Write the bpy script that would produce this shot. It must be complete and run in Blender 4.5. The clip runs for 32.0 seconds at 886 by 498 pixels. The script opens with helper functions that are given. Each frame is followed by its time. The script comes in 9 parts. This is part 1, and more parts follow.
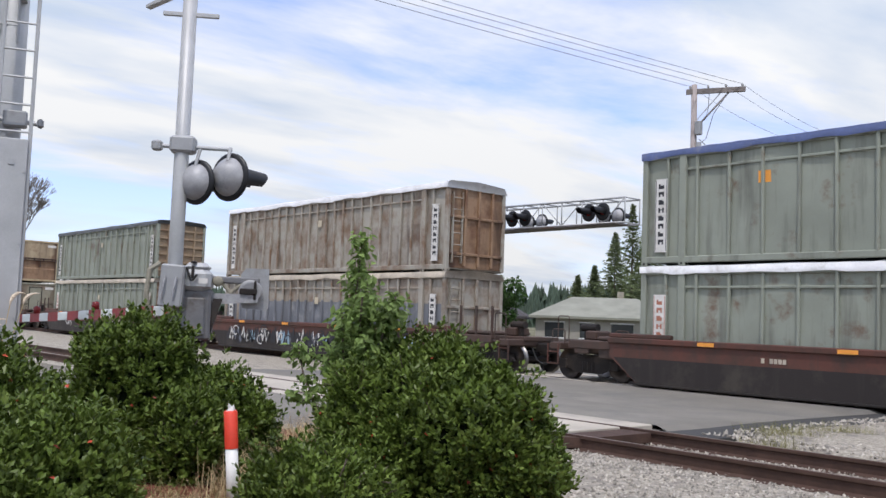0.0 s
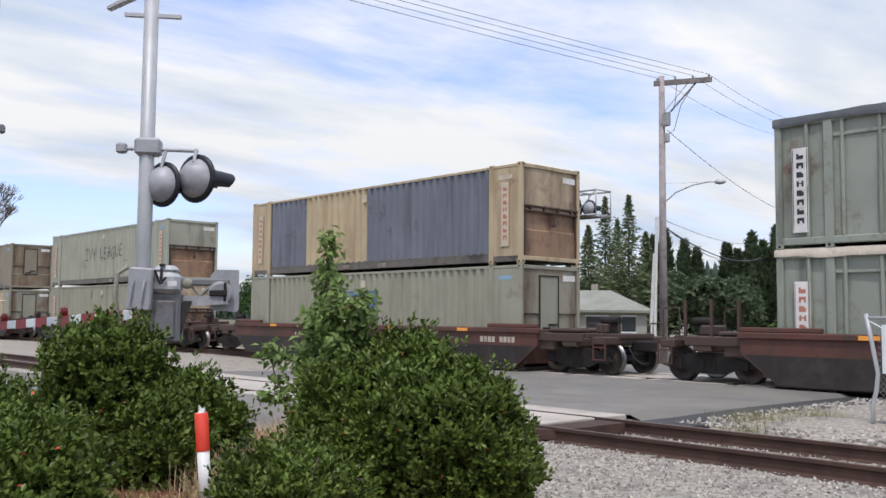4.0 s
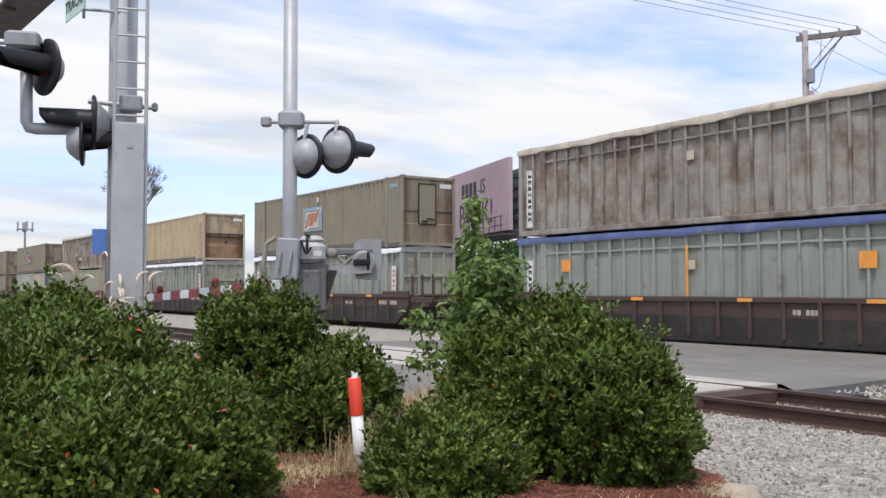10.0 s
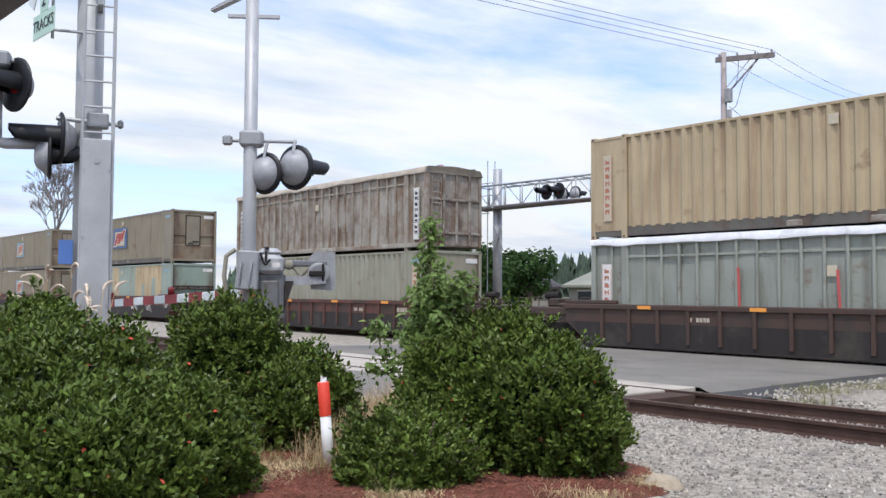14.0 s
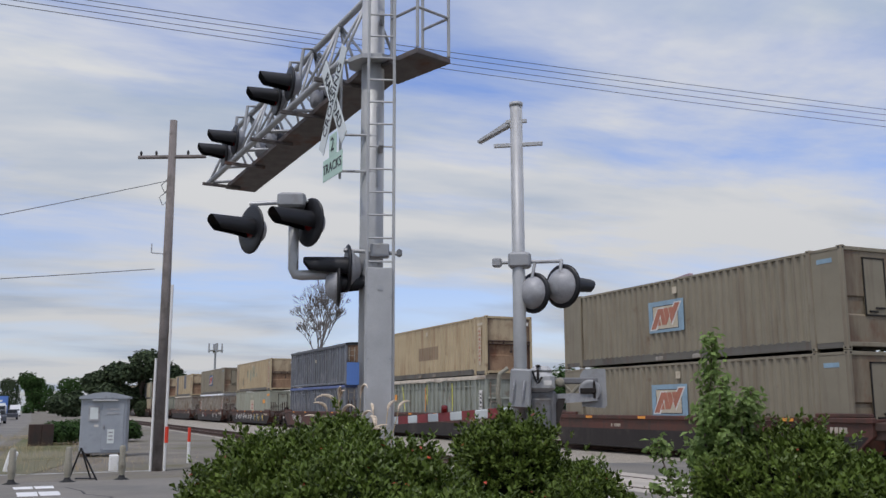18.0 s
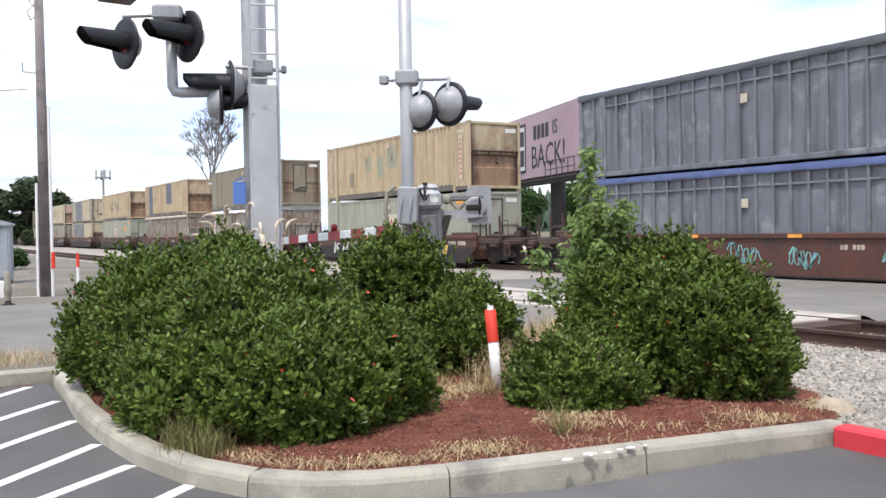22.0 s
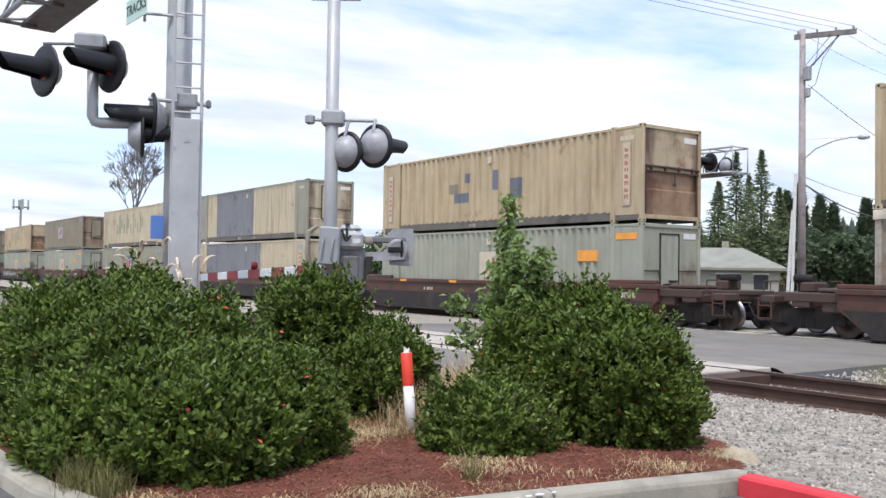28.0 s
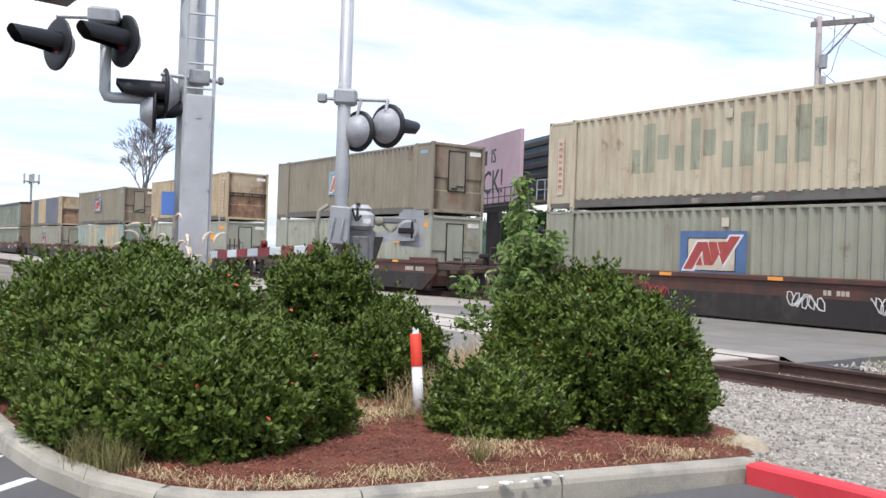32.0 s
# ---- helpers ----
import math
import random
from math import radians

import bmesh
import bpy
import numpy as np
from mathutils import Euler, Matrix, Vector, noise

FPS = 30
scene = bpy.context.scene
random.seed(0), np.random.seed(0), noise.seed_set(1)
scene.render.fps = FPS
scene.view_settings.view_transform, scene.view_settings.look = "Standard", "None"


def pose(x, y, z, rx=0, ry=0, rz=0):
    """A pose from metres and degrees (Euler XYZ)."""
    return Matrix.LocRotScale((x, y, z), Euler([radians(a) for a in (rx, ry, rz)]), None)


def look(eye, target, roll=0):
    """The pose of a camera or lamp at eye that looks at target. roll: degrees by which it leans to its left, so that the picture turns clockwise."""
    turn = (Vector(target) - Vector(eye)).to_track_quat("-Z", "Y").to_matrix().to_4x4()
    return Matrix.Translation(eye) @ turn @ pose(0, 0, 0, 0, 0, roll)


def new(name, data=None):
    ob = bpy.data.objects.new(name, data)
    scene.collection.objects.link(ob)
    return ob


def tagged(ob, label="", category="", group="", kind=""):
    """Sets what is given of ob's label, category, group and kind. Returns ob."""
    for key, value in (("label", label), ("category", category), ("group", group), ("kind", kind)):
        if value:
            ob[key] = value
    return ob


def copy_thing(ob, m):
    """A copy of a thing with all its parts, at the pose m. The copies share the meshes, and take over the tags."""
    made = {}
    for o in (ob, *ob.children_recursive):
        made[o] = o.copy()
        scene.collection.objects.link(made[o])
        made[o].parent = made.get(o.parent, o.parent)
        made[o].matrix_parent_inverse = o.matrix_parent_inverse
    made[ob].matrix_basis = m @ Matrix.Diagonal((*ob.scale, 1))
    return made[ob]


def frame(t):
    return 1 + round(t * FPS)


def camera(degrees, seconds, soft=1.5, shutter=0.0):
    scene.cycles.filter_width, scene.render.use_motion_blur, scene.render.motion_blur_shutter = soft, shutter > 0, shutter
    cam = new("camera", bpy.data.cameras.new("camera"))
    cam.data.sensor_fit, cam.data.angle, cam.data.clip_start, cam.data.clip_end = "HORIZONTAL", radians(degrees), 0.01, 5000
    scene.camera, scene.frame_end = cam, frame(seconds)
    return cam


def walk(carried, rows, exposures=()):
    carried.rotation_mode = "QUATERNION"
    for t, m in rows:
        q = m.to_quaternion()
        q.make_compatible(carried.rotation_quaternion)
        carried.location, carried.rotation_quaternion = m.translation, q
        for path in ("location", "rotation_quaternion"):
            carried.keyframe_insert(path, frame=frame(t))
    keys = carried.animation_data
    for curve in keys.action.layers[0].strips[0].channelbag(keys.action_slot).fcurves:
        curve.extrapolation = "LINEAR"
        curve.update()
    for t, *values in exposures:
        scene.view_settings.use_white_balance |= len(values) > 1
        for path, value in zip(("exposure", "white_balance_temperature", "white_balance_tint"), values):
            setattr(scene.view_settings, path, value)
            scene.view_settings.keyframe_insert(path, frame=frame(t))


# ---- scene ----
cam = camera(50.96, 32.0)
# seconds, place of the eye, yaw to the left of +y, pitch, lean
PATH = [
    (0, -0.43, 0.95, 1.65, 49.40, 4.37, 2.11),
    (0.5, -0.45, 0.96, 1.64, 49.56, 4.62, 1.34),
    (1, -0.45, 0.97, 1.65, 49.59, 4.32, 1.05),
    (1.5, -0.45, 0.96, 1.64, 50.11, 4.63, 1.31),
    (2, -0.43, 0.96, 1.65, 49.86, 4.01, 0.49),
    (2.5, -0.41, 0.96, 1.65, 49.24, 3.98, -0.28),
    (4.5, -0.39, 1.00, 1.63, 47.37, 4.30, 0.48),
    (5, -0.40, 1.01, 1.60, 47.51, 4.37, -1.31),
    (5.5, -0.39, 1.01, 1.61, 48.56, 4.59, -0.97),
    (6, -0.41, 0.99, 1.61, 48.48, 4.60, -0.71),
    (6.5, -0.39, 0.98, 1.61, 48.64, 5.20, -0.35),
    (7, -0.47, 0.98, 1.61, 51.16, 4.93, -0.95),
    (7.5, -0.48, 0.97, 1.61, 51.87, 5.12, -0.05),
    (8, -0.51, 0.97, 1.61, 52.46, 4.21, -0.03),
    (8.5, -0.51, 0.97, 1.61, 52.79, 4.19, -0.22),
    (9, -0.55, 0.96, 1.60, 53.96, 3.49, -0.20),
    (9.5, -0.56, 0.92, 1.58, 55.82, 2.33, 0.13),
    (10, -0.58, 0.93, 1.59, 55.64, 2.42, -0.08),
    (10.5, -0.56, 0.88, 1.61, 57.64, 2.70, 0.53),
    (11, -0.56, 0.89, 1.60, 56.97, 2.09, 0.70),
    (11.5, -0.56, 0.86, 1.61, 57.36, 2.18, 0.87),
    (12, -0.59, 0.81, 1.61, 58.03, 0.22, 1.92),
    (12.5, -0.61, 0.81, 1.62, 54.82, -1.30, -3.16),
    (13, -0.46, 0.63, 1.63, 51.56, 0.83, -2.87),
    (13.5, -0.34, 0.37, 1.70, 52.78, 1.63, -1.83),
    (14, -0.07, 0.21, 1.67, 51.08, 2.67, 0.32),
    (14.5, 0.04, 0.10, 1.69, 52.39, 3.27, -0.17),
    (16.5, 0.07, -0.02, 1.65, 51.36, 2.47, -0.58),
    (17, -0.02, -0.03, 1.64, 57.64, 1.09, 0.16),
    (17.5, -0.15, -0.04, 1.68, 63.32, 7.42, -0.98),
    (18, -0.09, -0.17, 1.71, 65.92, 9.60, -0.19),
    (18.5, -0.04, -0.23, 1.67, 68.08, 9.46, -0.64),
    (19, -0.00, -0.22, 1.66, 68.32, 7.11, -0.78),
    (19.5, -0.07, -0.19, 1.59, 70.79, 1.74, -0.83),
    (20, -0.14, -0.07, 1.58, 67.95, -2.86, -2.75),
    (20.5, 0.01, -0.03, 1.61, 60.31, -2.09, -1.37),
    (21, -0.03, -0.06, 1.62, 60.26, -0.51, -0.45),
    (21.5, -0.01, -0.09, 1.63, 59.82, 0.48, -1.27),
    (22, -0.01, -0.08, 1.62, 59.68, -1.21, -0.98),
    (22.5, -0.01, -0.05, 1.62, 57.49, -2.28, -0.54),
    (23, 0.01, -0.06, 1.62, 57.24, -1.09, -0.05),
    (23.5, 0.02, -0.02, 1.62, 54.67, 0.39, -0.60),
    (24, -0.00, -0.00, 1.63, 55.24, 0.93, -0.89),
    (24.5, 0.02, -0.03, 1.64, 56.14, 1.89, -0.93),
    (26.5, 0.02, 0.02, 1.64, 53.84, 2.29, 0.52),
    (27, 0.02, -0.02, 1.62, 55.50, 2.06, 0.82),
    (27.5, 0.02, -0.03, 1.62, 55.70, 1.82, 0.94),
    (28, 0.02, -0.01, 1.61, 55.20, 1.46, 0.84),
    (28.5, 0.00, -0.00, 1.62, 55.70, 1.48, 0.80),
    (29, 0.00, -0.01, 1.61, 56.24, 1.44, 1.00),
    (29.5, -0.01, -0.00, 1.61, 56.25, 1.04, 1.44),
    (30, 0.00, 0.00, 1.60, 55.50, 0.44, 1.26),
    (30.5, -0.04, 0.02, 1.59, 55.41, -0.19, 1.51),
    (31, -0.03, 0.02, 1.59, 55.41, -0.04, 1.44),
    (31.5, -0.02, 0.01, 1.60, 55.37, 0.69, 1.52),
    (32, -0.02, -0.01, 1.60, 55.69, 0.37, 1.97),
]
walk(cam, [(t, pose(x, y, z, 90 + p, 0, w) @ pose(0, 0, 0, 0, 0, r)) for t, x, y, z, w, p, r in PATH],
     [(0, -0.22, 6500, 10), (5, -0.24, 6480, 10), (7, -0.36, 6550, 10), (8.5, -0.36, 6550, 10), (10, -0.16, 6550, 10), (11.8, -0.18, 6500, 9), (12.6, 0.16, 6500, 9), (13.4, 0.04, 6450, 9), (14.5, -0.15, 6300, 9), (16.8, 0.0, 6300, 9), (17.2, -0.06, 6300, 9), (17.6, -0.5, 6400, 10),
      (18.0, -0.74, 6450, 10), (19.1, -0.84, 6450, 10), (19.5, -0.6, 6450, 10), (20.0, 0.06, 6500, 9), (21, 0.2, 6600, 9), (23, 0.3, 6640, 9), (24, 0.2, 6580, 9), (28, 0.06, 6420, 9), (30, 0.02, 6420, 9), (31, 0.2, 6470, 9), (32, 0.18, 6470, 9)])

# ---- light: high sun behind the camera, thin bright cloud with blue gaps ----
SUN_EL, SUN_AZ = 63.0, 138.0          # azimuth clockwise from +y
sx, sy = math.sin(radians(SUN_AZ)) * math.cos(radians(SUN_EL)), math.cos(radians(SUN_AZ)) * math.cos(radians(SUN_EL))
sun = new("sun", bpy.data.lights.new("sun", "SUN"))
sun.data.energy, sun.data.angle, sun.data.color = 2.6, radians(1.0), (1.0, 0.965, 0.92)
sun.matrix_world = look((sx * 100, sy * 100, math.sin(radians(SUN_EL)) * 100), (0, 0, 0))

world = bpy.data.worlds.new("world")
scene.world = world
world.use_nodes = True
wn, wl = world.node_tree.nodes, world.node_tree.links
wn.clear()
w_out, w_bg = wn.new("ShaderNodeOutputWorld"), wn.new("ShaderNodeBackground")
w_sky = wn.new("ShaderNodeTexSky")
w_sky.sky_type, w_sky.sun_disc = "NISHITA", False
w_sky.sun_elevation, w_sky.sun_rotation = radians(SUN_EL), radians(SUN_AZ)
w_co, w_sep, w_dz, w_div = wn.new("ShaderNodeTexCoord"), wn.new("ShaderNodeSeparateXYZ"), wn.new("ShaderNodeMath"), wn.new("ShaderNodeVectorMath")
w_map, w_no, w_no2, w_ramp = wn.new("ShaderNodeMapping"), wn.new("ShaderNodeTexNoise"), wn.new("ShaderNodeTexNoise"), wn.new("ShaderNodeValToRGB")
w_add, w_comb, w_mix, w_scale = wn.new("ShaderNodeMath"), wn.new("ShaderNodeCombineXYZ"), wn.new("ShaderNodeMix"), wn.new("ShaderNodeVectorMath")
wl.new(w_co.outputs["Generated"], w_sep.inputs[0])
w_dz.operation, w_dz.inputs[1].default_value = "MAXIMUM", 0.0
wl.new(w_sep.outputs["Z"], w_dz.inputs[0])
w_off = wn.new("ShaderNodeMath")
w_off.operation, w_off.inputs[1].default_value = "ADD", 0.16
wl.new(w_dz.outputs[0], w_off.inputs[0])
wl.new(w_off.outputs[0], w_comb.inputs[0]), wl.new(w_off.outputs[0], w_comb.inputs[1])
w_comb.inputs[2].default_value = 1.0
w_div.operation = "DIVIDE"
wl.new(w_co.outputs["Generated"], w_div.inputs[0]), wl.new(w_comb.outputs[0], w_div.inputs[1])
w_map.vector_type = "TEXTURE"
w_map.inputs["Rotation"].default_value, w_map.inputs["Scale"].default_value = (0, 0, radians(82)), (2.0, 0.95, 1.0)
w_map.inputs["Location"].default_value = (3.1, 1.35, 0)
wl.new(w_div.outputs[0], w_map.inputs[0])
w_no.inputs["Scale"].default_value, w_no.inputs["Detail"].default_value, w_no.inputs["Roughness"].default_value = 1.15, 7.0, 0.58
w_no.inputs["Distortion"].default_value = 0.35
wl.new(w_map.outputs[0], w_no.inputs[0])
e = w_ramp.color_ramp.elements
e[0].position, e[0].color = 0.375, (0, 0, 0, 1)
e[1].position, e[1].color = 0.56, (1, 1, 1, 1)
wl.new(w_no.outputs[0], w_ramp.inputs[0])
w_no2.inputs["Scale"].default_value, w_no2.inputs["Detail"].default_value = 2.1, 7.0
wl.new(w_map.outputs[0], w_no2.inputs[0])
w_cloud = wn.new("ShaderNodeMix")
w_cloud.data_type = "RGBA"
w_cloud.inputs[6].default_value, w_cloud.inputs[7].default_value = (0.60, 0.70, 0.87, 1), (0.97, 0.98, 1.0, 1)
w_tone = wn.new("ShaderNodeMapRange")
w_tone.inputs[1].default_value, w_tone.inputs[2].default_value = 0.33, 0.56
wl.new(w_no2.outputs[0], w_tone.inputs[0]), wl.new(w_tone.outputs[0], w_cloud.inputs[0])
w_scale.operation = "MULTIPLY"
w_scale.inputs[1].default_value = (0.205, 0.2, 0.245)
wl.new(w_sky.outputs[0], w_scale.inputs[0])
w_mix.data_type = "RGBA"
wl.new(w_ramp.outputs[0], w_mix.inputs[0]), wl.new(w_scale.outputs[0], w_mix.inputs[6]), wl.new(w_cloud.outputs[2], w_mix.inputs[7])
w_zen = wn.new("ShaderNodeMath")
w_zen.operation, w_zen.inputs[1].default_value, w_zen.inputs[2].default_value = "MULTIPLY_ADD", 0.62, 0.98
wl.new(w_dz.outputs[0], w_zen.inputs[0]), wl.new(w_zen.outputs[0], w_bg.inputs[1])
wl.new(w_mix.outputs[2], w_bg.inputs[0]), wl.new(w_bg.outputs[0], w_out.inputs[0])


# ---- materials ----
def mat(name, base, rough=0.6, metal=0.0, var=0.25, scale=3.0, fine=40.0, bump=0.15, dirt=None, dirt_amt=0.0, dirt_scale=1.2,
        streak=None, streak_amt=0.0, streak_x=6.0, spec=0.4, rand=0.0, islands=0.0, bump_fine=True, trans=0.0, edge=None):
    """A surface with two scales of variation, optional dirt blotches and runs down the wall."""
    m = bpy.data.materials.new(name)
    m.use_nodes = True
    nt = m.node_tree
    n, l = nt.nodes, nt.links
    b = n["Principled BSDF"]
    b.inputs["Roughness"].default_value, b.inputs["Metallic"].default_value = rough, metal
    b.inputs["Specular IOR Level"].default_value = spec
    co, info = n.new("ShaderNodeTexCoord"), n.new("ShaderNodeObjectInfo")
    shift = n.new("ShaderNodeVectorMath")
    shift.operation = "MULTIPLY_ADD"
    shift.inputs[1].default_value = (1, 1, 1)
    comb = n.new("ShaderNodeMath")
    comb.operation, comb.inputs[1].default_value = "MULTIPLY", 37.0
    l.new(info.outputs["Random"], comb.inputs[0])
    l.new(co.outputs["Object"], shift.inputs[0]), l.new(comb.outputs[0], shift.inputs[2])

    def noise_tex(sc, detail=5.0, vec=None, rough_=0.6):
        t = n.new("ShaderNodeTexNoise")
        t.inputs["Scale"].default_value, t.inputs["Detail"].default_value, t.inputs["Roughness"].default_value = sc, detail, rough_
        l.new(vec or shift.outputs[0], t.inputs["Vector"])
        return t

    def mix(fac, a, bb, kind="MIX"):
        x = n.new("ShaderNodeMix")
        x.data_type, x.blend_type, x.clamp_factor = "RGBA", kind, True
        for sock, v in ((0, fac), (6, a), (7, bb)):
            if hasattr(v, "is_linked"):
                l.new(v, x.inputs[sock])
            else:
                x.inputs[sock].default_value = v
        return x.outputs[2]

    def ramp(sock, lo, hi, vlo=0.0, vhi=1.0):
        r = n.new("ShaderNodeMapRange")
        r.inputs[1].default_value, r.inputs[2].default_value, r.inputs[3].default_value, r.inputs[4].default_value = lo, hi, vlo, vhi
        l.new(sock, r.inputs[0])
        return r.outputs[0]

    big, small = noise_tex(scale, 4.0), noise_tex(fine, 6.0)
    lo, hi = tuple(max(0, v * (1 - var)) for v in base), tuple(min(1, v * (1 + var)) for v in base)
    col = mix(ramp(big.outputs[0], 0.3, 0.7), (*lo, 1), (*hi, 1))
    g = ramp(small.outputs[0], 0.25, 0.75, 1 - var * 0.7, 1 + var * 0.7)
    comb3 = n.new("ShaderNodeCombineColor")
    for k in range(3):
        l.new(g, comb3.inputs[k])
    col = mix(1.0, col, comb3.outputs[0], "MULTIPLY")
    if rand:
        r3 = n.new("ShaderNodeCombineColor")
        rr = ramp(info.outputs["Random"], 0, 1, 1 - rand, 1 + rand)
        for k in range(3):
            l.new(rr, r3.inputs[k])
        col = mix(1.0, col, r3.outputs[0], "MULTIPLY")
    if islands:
        geo = n.new("ShaderNodeNewGeometry")
        r3 = n.new("ShaderNodeCombineColor")
        rr = ramp(geo.outputs["Random Per Island"], 0, 1, 1 - islands, 1 + islands)
        for k in range(3):
            l.new(rr, r3.inputs[k])
        col = mix(1.0, col, r3.outputs[0], "MULTIPLY")
    if dirt:
        d = noise_tex(dirt_scale, 8.0, None, 0.68)
        col = mix(ramp(d.outputs[0], 0.62 - 0.3 * dirt_amt, 0.75 - 0.2 * dirt_amt, 0, 0.9), col, (*dirt, 1))
    if streak:
        mp = n.new("ShaderNodeMapping")
        mp.inputs["Scale"].default_value = (streak_x * 0.5, streak_x * 0.5, 0.28)
        l.new(shift.outputs[0], mp.inputs[0])
        s = noise_tex(1.0, 5.0, mp.outputs[0], 0.6)
        col = mix(ramp(s.outputs[0], 0.56 - 0.14 * streak_amt, 0.84 - 0.2 * streak_amt, 0, 0.7), col, (*streak, 1))
    if edge:
        sep, ab = n.new("ShaderNodeSeparateXYZ"), n.new("ShaderNodeMath")
        ab.operation = "ABSOLUTE"
        l.new(co.outputs["Object"], sep.inputs[0]), l.new(sep.outputs["Y"], ab.inputs[0])
        mp2 = n.new("ShaderNodeMapping")
        mp2.inputs["Scale"].default_value = (2.2, 2.2, 0.5)
        l.new(shift.outputs[0], mp2.inputs[0])
        wob = noise_tex(1.0, 5.0, mp2.outputs[0], 0.62)
        reach = n.new("ShaderNodeMath")
        reach.operation, reach.inputs[1].default_value = "MULTIPLY_ADD", 1.1
        l.new(wob.outputs[0], reach.inputs[0]), l.new(ab.outputs[0], reach.inputs[2])
        col = mix(ramp(reach.outputs[0], 1.32, 1.72, 0, 0.85), col, (*edge, 1))
    l.new(col, b.inputs["Base Color"])
    if trans:
        tr_n, mx_n = n.new("ShaderNodeBsdfTranslucent"), n.new("ShaderNodeMixShader")
        mx_n.inputs[0].default_value = trans
        l.new(col, tr_n.inputs["Color"]), l.new(b.outputs[0], mx_n.inputs[1]), l.new(tr_n.outputs[0], mx_n.inputs[2])
        l.new(mx_n.outputs[0], n["Material Output"].inputs["Surface"])
    rr = ramp(small.outputs[0], 0.2, 0.8, max(0.05, rough - 0.12), min(1, rough + 0.12))
    l.new(rr, b.inputs["Roughness"])
    if bump:
        bp = n.new("ShaderNodeBump")
        bp.inputs["Strength"].default_value, bp.inputs["Distance"].default_value = bump, 0.02
        l.new(small.outputs[0] if bump_fine else big.outputs[0], bp.inputs["Height"])
        l.new(bp.outputs[0], b.inputs["Normal"])
    return m


RUST, GRIME = (0.13, 0.055, 0.028), (0.05, 0.042, 0.035)
M = {}


def paint(key, base, dirt=RUST, da=0.25, streak=RUST, sa=0.3, rough=0.55, **kw):
    M[key] = mat(key, base, rough, 0.0, 0.1, 0.8, 60.0, 0.04, dirt, da, 0.9, streak, sa, **kw)


paint("paint_tan", (0.45, 0.36, 0.225), da=0.05, streak=(0.24, 0.14, 0.075), sa=0.5)
paint("paint_cream", (0.49, 0.425, 0.30), da=0.04, streak=(0.28, 0.17, 0.095), sa=0.4)
paint("paint_olive", (0.245, 0.215, 0.155), da=0.05, streak=(0.15, 0.105, 0.07), sa=0.35)
paint("paint_sage", (0.29, 0.283, 0.215), da=0.02, streak=(0.17, 0.13, 0.085), sa=0.35)
paint("paint_palegreen", (0.325, 0.33, 0.26), da=0.02, streak=(0.2, 0.16, 0.11), sa=0.3)
paint("paint_greygreen", (0.29, 0.305, 0.26), da=0.12, streak=(0.1, 0.085, 0.06), sa=0.3)
paint("paint_slate", (0.15, 0.16, 0.188), dirt=GRIME, da=0.1, streak=GRIME, sa=0.2)
paint("paint_green_faded", (0.31, 0.315, 0.225), sa=0.2)
paint("paint_brown_patch", (0.27, 0.20, 0.13), sa=0.2)
paint("paint_aqua", (0.285, 0.335, 0.285), da=0.03, sa=0.15)
paint("paint_slate_pale", (0.2, 0.205, 0.215), dirt=GRIME, da=0.05, streak=GRIME, sa=0.15)
paint("paint_end_rust", (0.30, 0.19, 0.115), da=0.5, sa=0.45, streak=(0.055, 0.028, 0.018), streak_x=3.0, edge=(0.055, 0.028, 0.018))
# end walls: the same paints, heavily run with soot and rust
STAIN = (0.075, 0.038, 0.024)
for key_, col_, amt_ in (("tan", (0.43, 0.34, 0.22), 0.55), ("cream", (0.46, 0.39, 0.27), 0.45), ("olive", (0.235, 0.195, 0.135), 0.6), ("sage", (0.29, 0.27, 0.2), 0.35), ("palegreen", (0.31, 0.31, 0.24), 0.25), ("slate", (0.158, 0.155, 0.155), 0.4), ("aqua", (0.25, 0.31, 0.25), 0.4)):
    paint("end_" + key_, col_, dirt=(0.20, 0.11, 0.065), da=0.1 + 0.5 * amt_, streak=STAIN, sa=amt_, streak_x=3.0, edge=STAIN if amt_ > 0.3 else None)
paint("rail_grime", (0.135, 0.125, 0.105), dirt=GRIME, da=0.35, streak=RUST, sa=0.25)
paint("paint_weathered", (0.355, 0.33, 0.28), dirt=(0.18, 0.105, 0.06), da=0.6, streak=(0.11, 0.085, 0.065), sa=0.45)
paint("paint_weathered_dark", (0.33, 0.30, 0.255), dirt=(0.13, 0.075, 0.045), da=0.6, streak=(0.08, 0.065, 0.055), sa=0.5)
paint("paint_blue_grey", (0.165, 0.175, 0.195), dirt=(0.32, 0.32, 0.32), da=0.3, streak=GRIME, sa=0.5)
paint("paint_rib_green", (0.265, 0.285, 0.235), da=0.15, streak=GRIME, sa=0.35)
paint("wagon_red", (0.115, 0.044, 0.031), dirt=(0.055, 0.035, 0.026), da=0.65, streak=GRIME, sa=0.4, rough=0.6)
paint("wagon_brown", (0.075, 0.045, 0.034), dirt=GRIME, da=0.4, streak=GRIME, sa=0.4, rough=0.65)
paint("wagon_black", (0.027, 0.021, 0.019), dirt=(0.06, 0.05, 0.04), da=0.35, streak=GRIME, sa=0.2, rough=0.65)
M["truck_steel"] = mat("truck_steel", (0.02, 0.016, 0.014), 0.7, 0.2, 0.3, 6, 50, 0.2, (0.045, 0.033, 0.025), 0.35)
